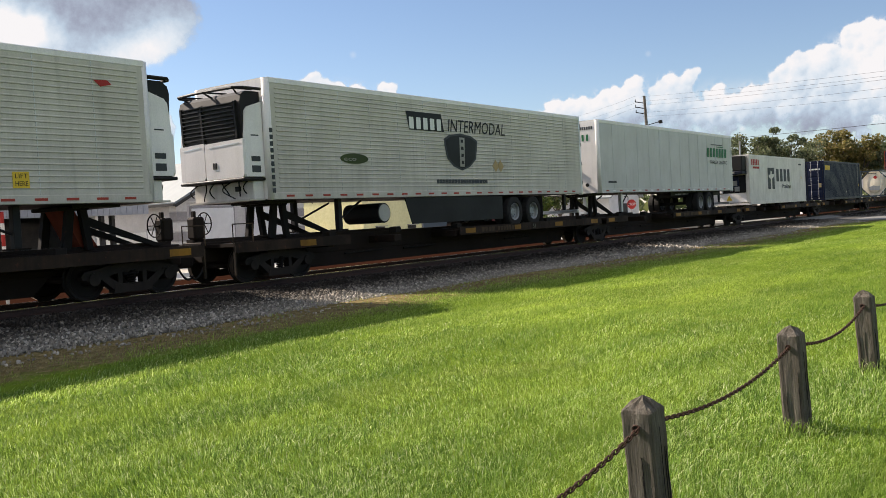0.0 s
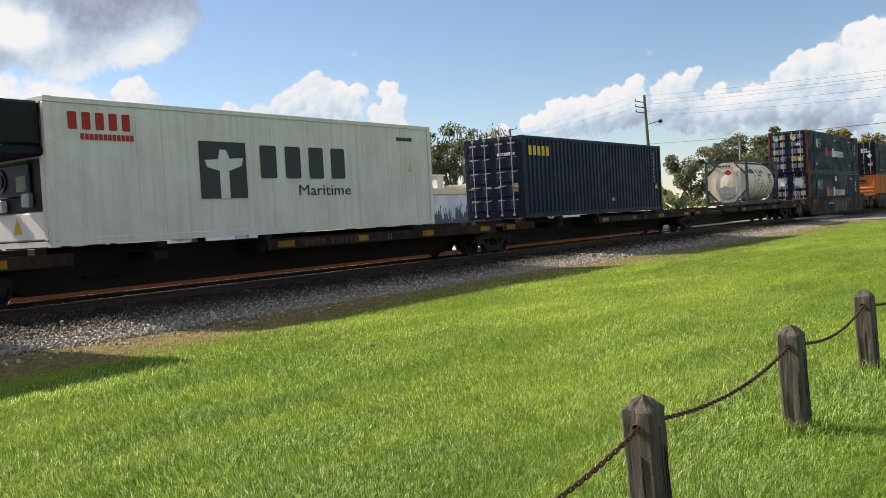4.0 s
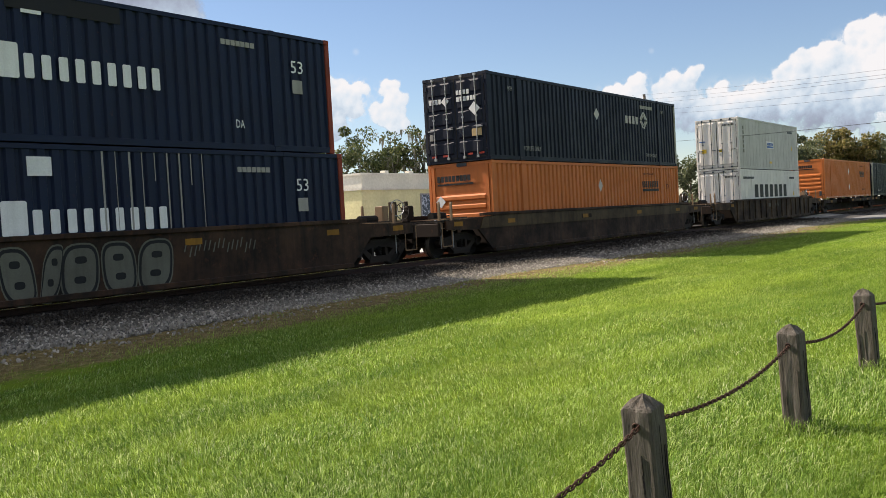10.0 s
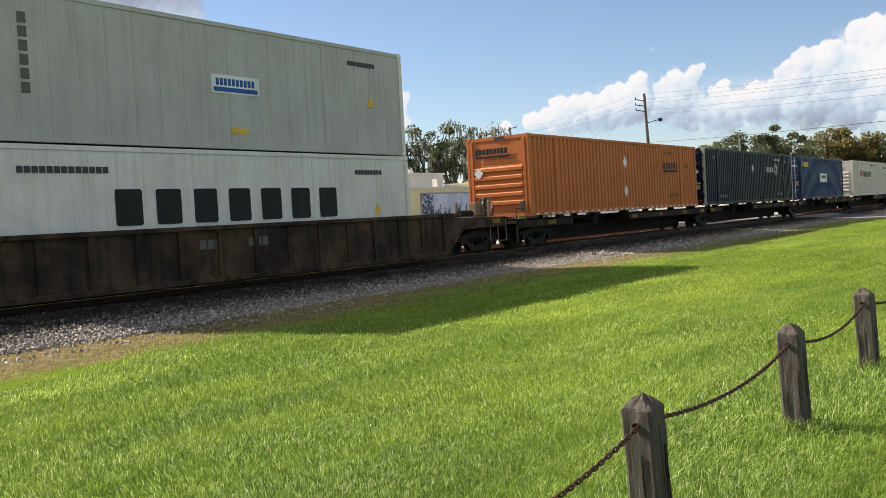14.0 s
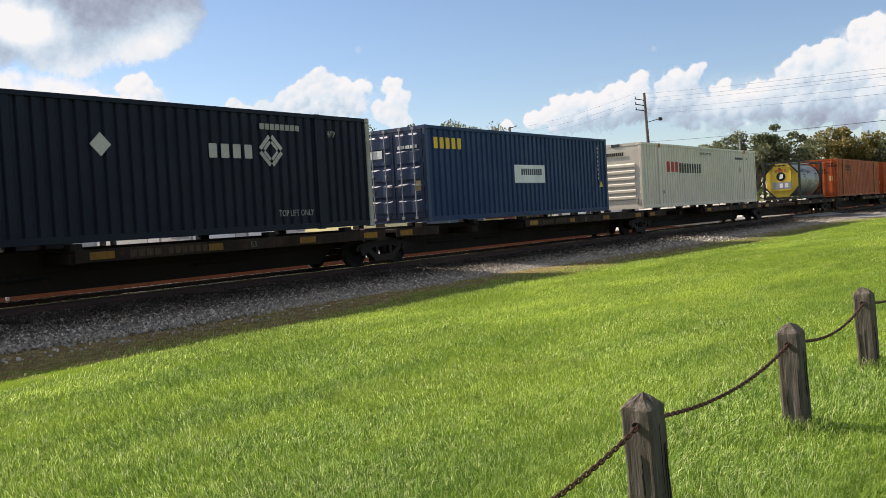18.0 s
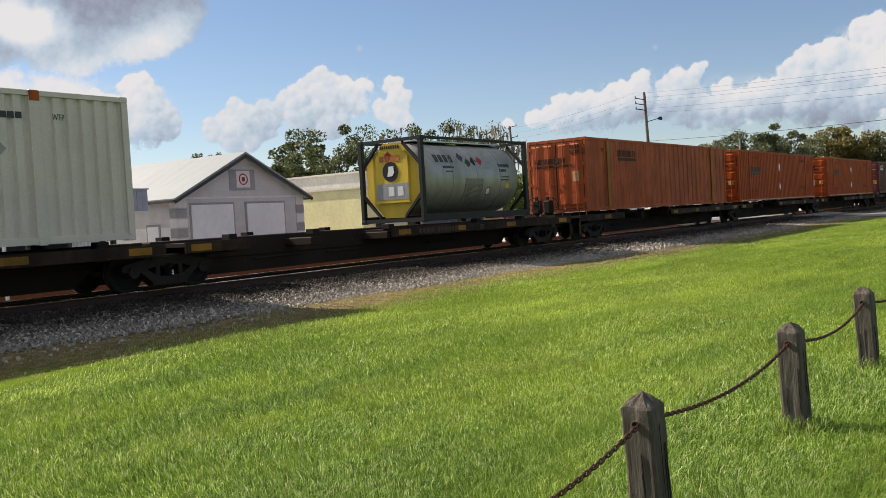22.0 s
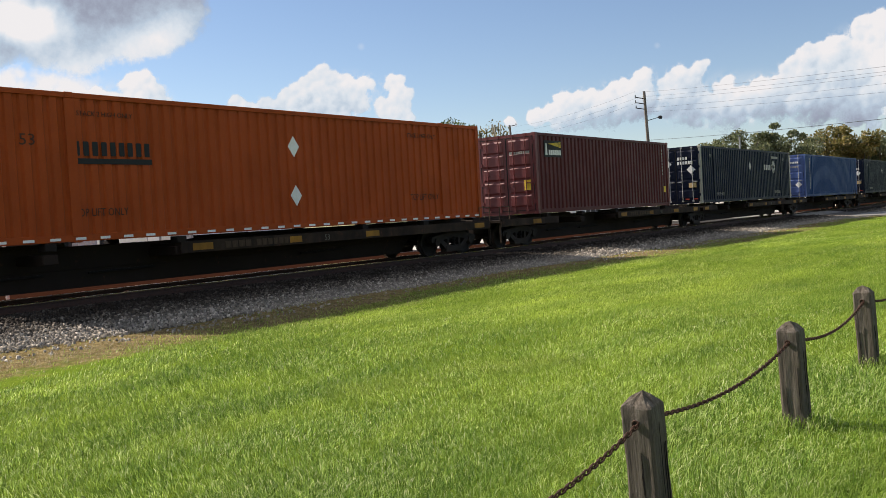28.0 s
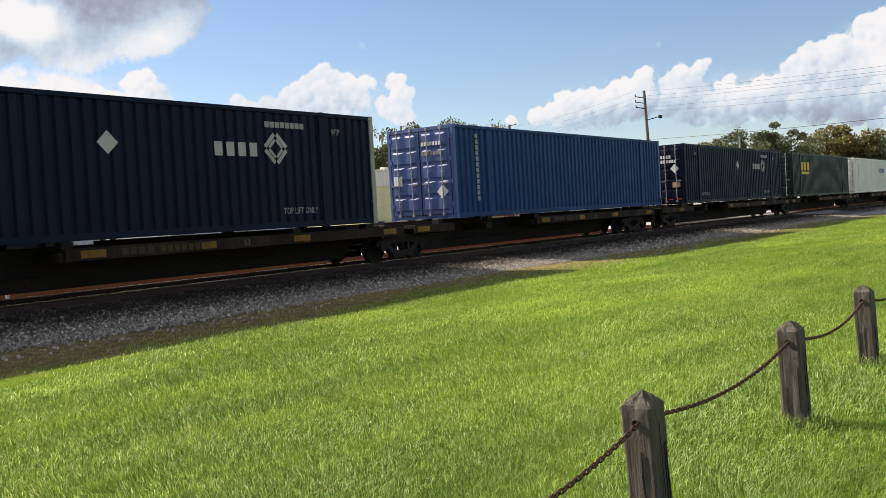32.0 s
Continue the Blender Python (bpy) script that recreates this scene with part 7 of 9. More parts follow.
def trailer(label, x, style, flip=False):
    """A 16 m highway trailer, base of its floor at z = 0. flip: its nose looks back along the train."""
    L, w, H = 16.1, 1.30, 2.93
    t = rolling(base_of("semi_trailer", label, "trailer", group="trailers on the train"), x, 2.26)

    def X(a, b=None):
        if b is None:
            return L - a if flip else a
        return tuple(sorted((X(a), X(b))))
    body = M["trailer_side"] if style == "plain" else M["reefer_side"]
    part("side_wall", box(*X(0.12, L - 0.08), -w + 0.01, -w + 0.06, 0.16, H - 0.14), body, t)
    part("far_side_wall", box(*X(0.12, L - 0.08), w - 0.06, w - 0.01, 0.16, H - 0.14), body, t)
    part("roof", box(*X(0.02, L - 0.02), -w + 0.05, w - 0.05, H - 0.05, H - 0.01), body, t)
    part("floor", box(*X(0.02, L - 0.02), -w + 0.06, w - 0.06, 0.0, 0.12), M["black"], t)
    part("nose_wall", box(*X(0.0, 0.05), -w + 0.12, w - 0.12, 0.02, H - 0.04), M["trailer"], t)
    for s in (-1, 1):
        part("top_rail", box(*X(0.1, L - 0.02), *sorted((s * w, s * (w - 0.07))), H - 0.14, H, 0.015), M["trailer"], t)
        br = part("bottom_rail", box(*X(0.1, L - 0.02), *sorted((s * (w + 0.006), s * (w - 0.07))), 0.0, 0.17, 0.01), body, t)
        if s < 0:
            for k in range(24):
                u = 0.5 + k * 0.64
                part("reflector", box(*X(u, u + 0.26), -w - 0.012, -w - 0.007, 0.06, 0.11), M["conspicuity"] if k % 2 == 0 or style != "plain" else M["sign_white"], br)
        part("corner_post", rod((X(0.10), s * (w - 0.10), 0.0), (X(0.10), s * (w - 0.10), H - 0.02), 0.105, 12), M["trailer"], t, smooth=True)
        part("rear_post", box(*X(L - 0.10, L), *sorted((s * (w + 0.008), s * (w - 0.12))), -0.05, H, 0.01), M["alu"], t)
    part("rear_door", box(*X(L - 0.06, L - 0.02), -w + 0.12, w - 0.12, 0.02, H - 0.1), M["trailer"], t)
    for k in range(4):
        z = 0.35 + k * 0.72
        part("door_hinge", box(*X(L - 0.01, L + 0.04), -w - 0.02, -w + 0.1, z, z + 0.12), M["hardware"], t)
    if style == "plain":
        for k in range(1, 13):
            u = 0.1 + k * (L - 0.2) / 13
            part("panel_seam", box(*X(u - 0.045, u + 0.045), -w + 0.002, -w + 0.01, 0.17, H - 0.14), M["trailer_side"], t)
            for r in range(2):
                du = -0.03 + 0.06 * r
                part("rivet_line", box(*X(u + du - 0.006, u + du + 0.006), -w - 0.001, -w + 0.002, 0.17, H - 0.14), M["alu"], t)
    else:
        for k in range(22):
            z = 0.28 + k * 0.113
            part("side_bead", prism([(-w + 0.01, z), (-w - 0.006, z + 0.012), (-w - 0.006, z + 0.03), (-w + 0.01, z + 0.042)], "x", *X(0.3, L - 0.12)), body, t)
        for k in range(1, 13):
            u = 0.1 + k * (L - 0.2) / 13
            part("panel_seam", box(*X(u - 0.008, u + 0.008), -w + 0.004, -w + 0.01, 0.17, H - 0.14), M["alu"], t)
        # cooling unit on the nose: black grille above two white doors, a white flank cut back aslant at its top
        def flank(pts, y0, y1):
            return prism([(X(u), v) for u, v in pts], "y", y0, y1)
        c = part("cooling_unit", flank([(-0.57, 0.54), (-0.59, 1.40), (-0.64, 2.32), (-0.60, 2.48), (-0.44, 2.58), (-0.02, 2.58), (-0.02, 0.54)], -w + 0.20, w - 0.20), M["black"], t, "white and black cooling unit")
        for s in (-1, 1):
            part("side_cover", flank([(-0.585, 0.56), (-0.02, 0.56), (-0.02, 2.34), (-0.46, 2.20), (-0.54, 2.10), (-0.60, 1.52)], *sorted((s * (w - 0.15), s * (w - 0.20)))), M["trailer"], c, "white flank cover")
        for y0, y1 in ((-w + 0.16, 0.21), (0.23, w - 0.16)):
            door = part("unit_door", prism([(y0, 0.62), (y0 + 0.06, 0.55), (y1 - 0.03, 0.55), (y1, 0.60), (y1, 1.42), (y0, 1.45)], "x", *X(-0.655, -0.575)), M["trailer"], c, "white lower door")
            part("door_crease", prism([(y0 + 0.12, 1.34), (y1 - 0.16, 1.30), (y1 - 0.16, 1.33), (y0 + 0.12, 1.37)], "x", *X(-0.662, -0.655)), M["alu"], door)
        part("door_latch", box(*X(-0.668, -0.655), -0.20, -0.06, 0.80, 0.95, 0.01), M["black"], c)
        for k in range(9):
            z = 1.52 + k * 0.095
            u = -0.605 - 0.042 * (z - 1.4)
            part("grille_slat", prism([(X(u), z), (X(u - 0.05), z + 0.030), (X(u - 0.05), z + 0.045), (X(u), z + 0.036)], "y", -w + 0.42, w - 0.34), M["sign_grey"], c)
        for y in (-w + 0.36, 0.26, w - 0.30):
            part("grille_post", prism([(X(-0.60), 1.46), (X(-0.655), 1.48), (X(-0.695), 2.34), (X(-0.63), 2.36)], "y", y - 0.03, y + 0.03), M["black"], c)
        ring = [(-0.03, -w + 0.14), (-0.56, -w + 0.15), (-0.72, -w + 0.32), (-0.79, -0.4), (-0.80, 0.0), (-0.79, 0.4), (-0.72, w - 0.32), (-0.56, w - 0.15), (-0.03, w - 0.14)]
        bm = bmesh.new()
        for (u0, y0), (u1, y1) in zip(ring, ring[1:]):
            bm_rod(bm, (X(u0), y0, 2.64), (X(u1), y1, 2.64), 0.036, 8)
        for u, y in ((-0.72, -w + 0.32), (-0.80, 0.0), (-0.72, w - 0.32)):
            bm_rod(bm, (X(u), y, 2.64), (X(-0.50), y * 0.9, 2.52), 0.022, 6)
            bm_rod(bm, (X(u), y, 2.64), (X(-0.05), y * 0.9, 2.66), 0.022, 6)
        part("guard_rail", bm, M["black"], c, "black bumper rail round the top")
        for z0, z1 in ((0.66, 0.82), (0.92, 1.04)):
            part("control_panel", box(*X(-0.42, -0.14), -w + 0.140, -w + 0.150, z0, z1, 0.004), M["sign_grey"], c)
        part("panel_caption", box(*X(-0.40, -0.16), -w + 0.146, -w + 0.150, 1.52, 1.55), M["sign_grey"], c)
        part("unit_base", box(*X(-0.70, 0.0), -w + 0.14, w - 0.14, 0.47, 0.54, 0.02), M["black"], c)
        part("pipe_panel", box(*X(-0.34, -0.01), -w + 0.22, w - 0.22, 0.03, 0.47, 0.02), M["reefer"], c, "dirty white panel under the unit")
        part("lower_lip", box(*X(-0.50, -0.01), -w + 0.20, w - 0.20, 0.0, 0.04), M["reefer_side"], c)
        for k in range(7):
            y = -0.92 + k * 0.30
            bm = bmesh.new()
            prev = None
            for i in range(9):
                f = i / 8
                q = Vector((X(-0.38 - 0.10 * math.sin(f * 3.14)), y + (0.05 + 0.07 * ((k * 5) % 4)) * math.sin(f * (2 + k % 3)) * (-1) ** k, 0.47 - (0.30 + 0.05 * (k % 3)) * f))
                if prev is not None:
                    bm_rod(bm, prev, q, 0.016, 6, caps=False)
                prev = q
            part("hose", bm, M["rubber"], c)
        part("air_socket", box(*X(-0.37, -0.34), -0.65, -0.45, 0.24, 0.36, 0.01), M["black"], c)
    # running gear
    tail = (L - 5.0, L - 3.75) if style != "plain" else (L - 4.95, L - 3.7)
    part("bogie_frame", box(*X(tail[0] - 0.9, tail[1] + 0.9), -0.62, 0.62, -0.26, -0.02), M["black"], t)
    for u in tail:
        part("axle", rod((X(u), -1.0, -0.56), (X(u), 1.0, -0.56), 0.07, 8), M["black"], t)
        for y in (-1.16, -0.84, 0.84, 1.16):
            wheel(t, X(u), y, -0.56)
        for s in (-1, 1):
            part("air_spring", rod((X(u), s * 0.5, -0.5), (X(u), s * 0.5, -0.02), 0.13, 10), M["rubber"], t)
    part("mud_flap", box(*X(tail[1] + 0.62, tail[1] + 0.65), -1.28, -0.66, -0.95, -0.05), M["rubber"], t)
    for s in (-1, 1):
        leg = part("landing_leg", box(*X(2.75, 2.90), *sorted((s * 0.75, s * 0.90)), -0.80, 0.0, 0.01), M["alu"] if style == "plain" else M["black"], t)
        part("leg_foot", box(*X(2.62, 3.03), *sorted((s * 0.68, s * 0.97)), -0.84, -0.80), M["steel_dark"], leg)
        part("leg_brace", rod((X(2.85), s * 0.82, -0.55), (X(4.0), s * 0.6, -0.05), 0.03, 6), M["black"], leg)
    part("king_plate", box(*X(0.4, 1.5), -0.6, 0.6, -0.06, 0.0), M["black"], t)
    ug = part("rear_guard", box(*X(L - 0.12, L - 0.02), -1.1, 1.1, -0.72, -0.60), M["alu"], t)
    for s in (-1, 1):
        part("guard_strut", box(*X(L - 0.2, L - 0.08), s * 0.55 - 0.05, s * 0.55 + 0.05, -0.60, 0.0), M["black"], ug)
    if style != "plain":
        part("fuel_tank", rod((X(4.4), -1.1, -0.42), (X(4.4), 0.2, -0.42), 0.28, 16), M["black"], t, "dark round fuel tank")
        part("tank_face", rod((X(4.4), -1.12, -0.42), (X(4.4), -1.10, -0.42), 0.24, 20), M["reefer_grey"], t, "pale round tank end")
        part("side_skirt", prism([(X(5.2), -0.02), (X(5.5), -0.78), (X(10.4), -0.78), (X(10.4), -0.02)], "y", -1.24, -1.21), M["black"], t, "black plastic side skirt")
    else:
        bm = bmesh.new()
        bm_rod(bm, (X(2.9), -0.98, -0.15), (X(3.25), -0.98, -0.15), 0.015, 6)
        bm_rod(bm, (X(3.25), -0.98, -0.15), (X(3.25), -0.98, -0.5), 0.015, 6)
        bm_rod(bm, (X(3.25), -0.98, -0.5), (X(3.4), -0.98, -0.5), 0.015, 6)
        part("leg_crank", bm, M["steel_dark"], t)
        # white plates paint in the daylight seen through the slider holes
        for k in range(20):
            part("slider_hole", box(*X(9.4 + k * 0.16, 9.46 + k * 0.16), -0.70, -0.68, -0.14, -0.08), M["sign_white"], t)
        part("slider_rail", box(*X(8.8, 15.6), -0.68, -0.60, -0.20, 0.0), M["black"], t)
    return t


# white sheet greyed for the dry trailer's sides, their shade put in
M["trailer_side"] = paint("grey_white_trailer_sheet", (0.54, 0.535, 0.52), 0.35, WHITE_DIRT, 0.25, streak=0.6)
M["reefer_side"] = paint("ribbed_trailer_sheet", (0.58, 0.54, 0.48), 0.4, WHITE_DIRT, 0.45, streak=0.55)
t_a = trailer("dirty white ribbed refrigerated trailer on a spine car", -142.0, "reefer", flip=True)
t_white = trailer("white ribbed refrigerated trailer with a black shield emblem", -122.65, "reefer")
t_prem = trailer("white smooth-sided dry trailer with green lettering", -105.0, "plain")


# ---- tank containers ----
def tank_container(label, x, skin, end_skin, style):
    L, w, H = 6.06, 1.22, 2.56
    c = rolling(base_of("tank_container", label, "tank container", group="tank containers"), x, FLAT_Z)
    fr = M["tank_frame"] if style == "cream" else M["frame_black"]
    for u in (0.0, L - 0.15):
        for s in (-1, 1):
            part("corner_post", box(u, u + 0.15, *sorted((s * w, s * (w - 0.13))), 0.1, H - 0.1, 0.012), fr, c)
            for z in (0.0, H - 0.12):
                part("corner_casting", box(u - 0.005, u + 0.165, *sorted((s * (w + 0.004), s * (w - 0.16))), z, z + 0.12, 0.012), fr, c)
        part("end_sill", box(u + 0.01, u + 0.14, -w + 0.15, w - 0.15, 0.02, 0.14), fr, c)
        part("end_header", box(u + 0.01, u + 0.14, -w + 0.15, w - 0.15, H - 0.11, H - 0.02), fr, c)
        for s in (-1, 1):
            for z0, z1 in ((0.14, 0.75), (H - 0.11, H - 0.72)):
                part("gusset", prism([(s * (w - 0.13), z1), (s * (w - 0.13), z1 + (0.14 if z0 < 1 else -0.14)), (s * (w - 0.74), z0 + (0.10 if z0 < 1 else -0.10)), (s * (w - 0.74), z0)], "x", u + 0.03, u + 0.12), fr, c)
    for s in (-1, 1):
        part("top_rail", box(0.15, L - 0.15, *sorted((s * w, s * (w - 0.07))), H - 0.10, H - 0.02), fr, c)
        part("bottom_rail", box(0.15, L - 0.15, *sorted((s * (w - 0.005), s * (w - 0.08))), 0.02, 0.22, 0.01), fr, c)
    # the shell: a long barrel with dished ends
    r, zc, n = 1.12, 1.33, 40
    prof = [(0.30, 0.0), (0.31, 0.42), (0.36, 0.75), (0.46, 0.98), (0.60, 1.09), (0.74, r), (L - 0.60, r), (L - 0.46, 1.09), (L - 0.34, 0.98), (L - 0.25, 0.75), (L - 0.20, 0.42), (L - 0.19, 0.0)]
    bm = bmesh.new()
    rows = []
    for i in range(n):
        a = 2 * math.pi * i / n
        rows.append([bm.verts.new((u, max(q, 0.003) * math.cos(a), zc + max(q, 0.003) * math.sin(a))) for u, q in prof])
    for i in range(n):
        for k in range(len(prof) - 1):
            bm.faces.new((rows[i][k], rows[(i + 1) % n][k], rows[(i + 1) % n][k + 1], rows[i][k + 1]))
    part("shell", bm, skin, c, smooth=True)
    for u in (1.75, 3.1, 4.5):
        bm = bmesh.new()
        ring = [(r, u - 0.025), (r + 0.008, u - 0.02), (r + 0.008, u + 0.02), (r, u + 0.025)]
        rows = [[bm.verts.new((q[1], q[0] * math.cos(2 * math.pi * i / n), zc + q[0] * math.sin(2 * math.pi * i / n))) for q in ring] for i in range(n)]
        for i in range(n):
            for k in range(3):
                bm.faces.new((rows[i][k], rows[(i + 1) % n][k], rows[(i + 1) % n][k + 1], rows[i][k + 1]))
        part("strap", bm, M["tank_frame"] if style == "cream" else M["hardware"], c, smooth=False)
    part("walkway", box(0.6, L - 0.5, -0.45, 0.45, H - 0.10, H - 0.06), M["alu"], c)
    part("manlid", rod((L / 2, 0, H - 0.18), (L / 2, 0, H - 0.03), 0.3, 16), M["alu"], c)
    # head end plate, eight-sided
    k = 0.62
    pts = [(-w + 0.2 + k, 0.16), (w - 0.2 - k, 0.16), (w - 0.16, 0.16 + k), (w - 0.16, H - 0.16 - k), (w - 0.2 - k, H - 0.14), (-w + 0.2 + k, H - 0.14), (-w + 0.16, H - 0.16 - k), (-w + 0.16, 0.16 + k)]
    if style == "yellow":
        ep = part("end_plate", prism(pts, "x", 0.20, 0.24), end_skin, c, "yellow eight-sided end plate")
        part("end_hatch", prism([(-0.62, 0.62), (0.62, 0.62), (0.62, 2.0), (0.45, 2.15), (-0.45, 2.15), (-0.62, 2.0)], "x", 0.10, 0.20), end_skin, ep)
        part("grey_band", box(0.092, 0.10, -0.62, 0.62, 0.72, 1.20), M["hardware"], ep)
        part("round_emblem", rod((0.085, 0.05, 1.56), (0.10, 0.05, 1.56), 0.30, 24), M["black"], ep, "black round emblem")
        part("emblem_mark", prism([(0.16, 1.42), (-0.02, 1.42), (-0.10, 1.52), (-0.08, 1.72), (0.10, 1.72)], "x", 0.078, 0.085), M["sign_white"], ep)
        diamond("warning_diamond", 0.12, 2.02, 0.17, 0.095, M["sign_red"], ep, "end")
        bars("end_lettering", (0.16, 0.16, 0.16, 0.16), 0.18, M["sign_orange"], ep, (0.09, 0.45, 1.86), "end")
        for y in (-0.30, 0.05):
            part("paper_sheet", box(0.085, 0.091, y - 0.12, y + 0.10, 0.82, 1.10), M["sign_white"], ep)
        bars("container_number", (0.06,) * 9, 0.10, M["sign_black"], ep, (0.19, 0.5, 2.26), "end")
    else:
        ep = part("end_plate", prism(pts, "x", 0.24, 0.30), end_skin, c)
        bm = bmesh.new()
        prof = [(0.29, 0.62), (0.20, 0.60), (0.12, 0.50), (0.09, 0.34), (0.08, 0.003)]
        rows = [[bm.verts.new((q[0], q[1] * 1.12 * math.cos(2 * math.pi * i / 28), 1.20 + q[1] * 1.45 * math.sin(2 * math.pi * i / 28))) for q in prof] for i in range(28)]
        for i in range(28):
            for m_ in range(4):
                bm.faces.new((rows[i][m_], rows[(i + 1) % 28][m_], rows[(i + 1) % 28][m_ + 1], rows[i][m_ + 1]))
        part("dished_head", bm, end_skin, ep, smooth=True)
        part("rubbed_patch", prism([(-0.45, 0.62), (0.42, 0.66), (0.48, 0.95), (0.1, 1.12), (-0.2, 1.0), (-0.5, 1.05)], "x", 0.062, 0.07), M["hardware"], ep, "scuffed bare patch")
        diamond("warning_diamond", -0.1, 1.86, 0.20, 0.10, M["sign_red"], ep, "end")
        part("warning_triangle", prism([(-0.5, 1.32), (-0.18, 1.32), (-0.34, 1.62)], "x", 0.11, 0.115), M["sign_yellow"], ep)
        bars("container_number", (0.06,) * 9, 0.10, M["sign_black"], ep, (0.22, 0.55, 2.2), "end")
        part("document_tube", box(0.02, 0.12, 0.98, 1.16, 0.9, 1.75, 0.02), M["trailer"], c)
        for s in (-0.78, -0.56):
            part("ladder_rail", rod((0.04, s, 0.14), (0.04, s, H - 0.1), 0.016, 6), M["alu"], c)
        for q in range(8):
            part("ladder_rung", rod((0.04, -0.78, 0.3 + q * 0.28), (0.04, -0.56, 0.3 + q * 0.28), 0.012, 6), M["alu"], c)
    return c


k_sea = tank_container("cream tank container in a slate frame with hazard marks", -43.45, M["tank_cream"], M["tank_cream"], "cream")
k_dana = tank_container("steel tank container with a yellow end plate", 115.35, M["tank_steel"], M["yellow"], "yellow")


# ---- marks and lettering on the train ----
YD, YI, YT = -1.270, -1.194, -1.309


def row(n, x0, x1, h, gap=0.25):
    """Widths of n letter blocks that fill x0 to x1."""
    return (max(0.03, (x1 - x0 - (n - 1) * h * gap) / n),) * n


def block(name, c, n, x0, x1, z0, z1, y, mat, slant=0.0, gap=0.2):
    h = z1 - z0
    return bars(name, row(n, x0, x1, h, gap), h, mat, c, (x0, y, z0), gap=gap, slant=slant)


def text(c, s, x0, x1, z0, z1, y, mat, name="lettering", shear=0.0):
    """Words fitted between x0 and x1."""
    ob = words(name, s, (z1 - z0) * 1.38, mat, c, (x0, y, z0), shear=shear)
    wide = max(v.co.x for v in ob.data.vertices) - min(v.co.x for v in ob.data.vertices)
    ob.data.transform(Matrix.Diagonal(((x1 - x0) / max(wide, 0.01), 1, 1, 1)))
    return ob


def stripes(c, x0, x1, z0, z1, n, y, mat):
    for k in range(n):
        z = z0 + (z1 - z0) * (k + 0.5) / n
        f = 1 - abs(2 * (k + 0.5) / n - 1)
        plate("logo_stripe", x0 + 0.0, x1 - 0.25 + 0.25 * f, z - 0.012, z + 0.012, y, mat, c, 0.004)


def lattice(c, x, z, r, y, mat):
    """Four bent strokes round an open square, a logo drawn as plain shapes."""
    for sx, sz in ((1, 1), (1, -1), (-1, 1), (-1, -1)):
        pts = [(x + sx * r * 0.18, z + sz * r), (x + sx * r, z + sz * r * 0.18), (x + sx * r * 0.80, z + sz * r * 0.02), (x + sx * r * 0.02, z + sz * r * 0.80)]
        part("logo_stroke", prism(pts, "y", y - 0.004, y), mat, c)
        pts = [(x + sx * r * 0.12, z + sz * r * 0.62), (x + sx * r * 0.62, z + sz * r * 0.12), (x + sx * r * 0.48, z + sz * r * 0.0), (x + sx * r * 0.0, z + sz * r * 0.48)]
        part("logo_stroke", prism(pts, "y", y - 0.004, y), mat, c)


W, K = M["sign_white"], M["sign_black"]
DIM = M["sign_dim"]
DARKMARK = M["sign_brown"]

for c, lower in ((c_blue_up, False), (c_blue_low, True)):
    x, dx = (2.28, -0.3) if lower else (2.48, 0.0)
    diamond("logo_diamond", x + 0.36, 2.08, 0.36, YD, DIM if lower else W, c)
    if not lower:
        part("logo_core", box(x + 0.24, x + 0.48, YD - 0.009, YD - 0.005, 1.92, 2.24), M["black"], c)
    stripes(c, x + 0.62, x + 1.62, 1.72, 2.46, 12, YD, DIM)
    block("brand_blocks", c, 1, 5.18 + dx, 5.72 + dx, 1.20, 1.83, YD, M["sign_orange"] if lower else M["sign_red"])
    block("brand_blocks", c, 4, 5.82 + dx, 7.20 + dx, 1.20, 1.66, YD, M["sign_orange"] if lower else M["sign_red"])
    block("brand_blocks", c, 1, 7.30 + dx, 7.80 + dx, 1.18, 1.83, YD, W)
    block("brand_blocks", c, 9, 7.90 + dx, 10.95 + dx, 1.20, 1.66, YD, W)
    text(c, "53", 14.74 + dx, 15.15 + dx, 1.95, 2.27, YD, W, "length_mark")
    plate("white_panel", 14.78 + dx, 15.12 + dx, 1.45, 1.78, YD, DIM, c)
    block("container_number", c, 7, 12.6, 13.6, 2.40, 2.52, YD, DIM)
text(c_blue_up, "DA", 2.44, 2.74, 0.52, 0.72, YD, W, "position_mark")
text(c_blue_up, "DA", 12.9, 13.15, 0.52, 0.72, YD, W, "position_mark")
plate("dark_patch", 7.6, 10.0, 2.46, 2.80, YD, M["black"], c_blue_up)
plate("white_panel", 7.9, 8.3, 2.40, 2.47, YD - 0.008, W, c_blue_up)
plate("white_panel", 7.55, 8.04, 2.29, 2.65, YD, W, c_blue_low)
for k in range(9):
    rr = random.Random(k)
    u = 9.1 + k * 0.31
    plate("paint_drip", u, u + rr.uniform(0.012, 0.05), 2.78 - rr.uniform(0.4, 2.2), 2.80, YD - 0.001, DIM, c_blue_low, 0.003)
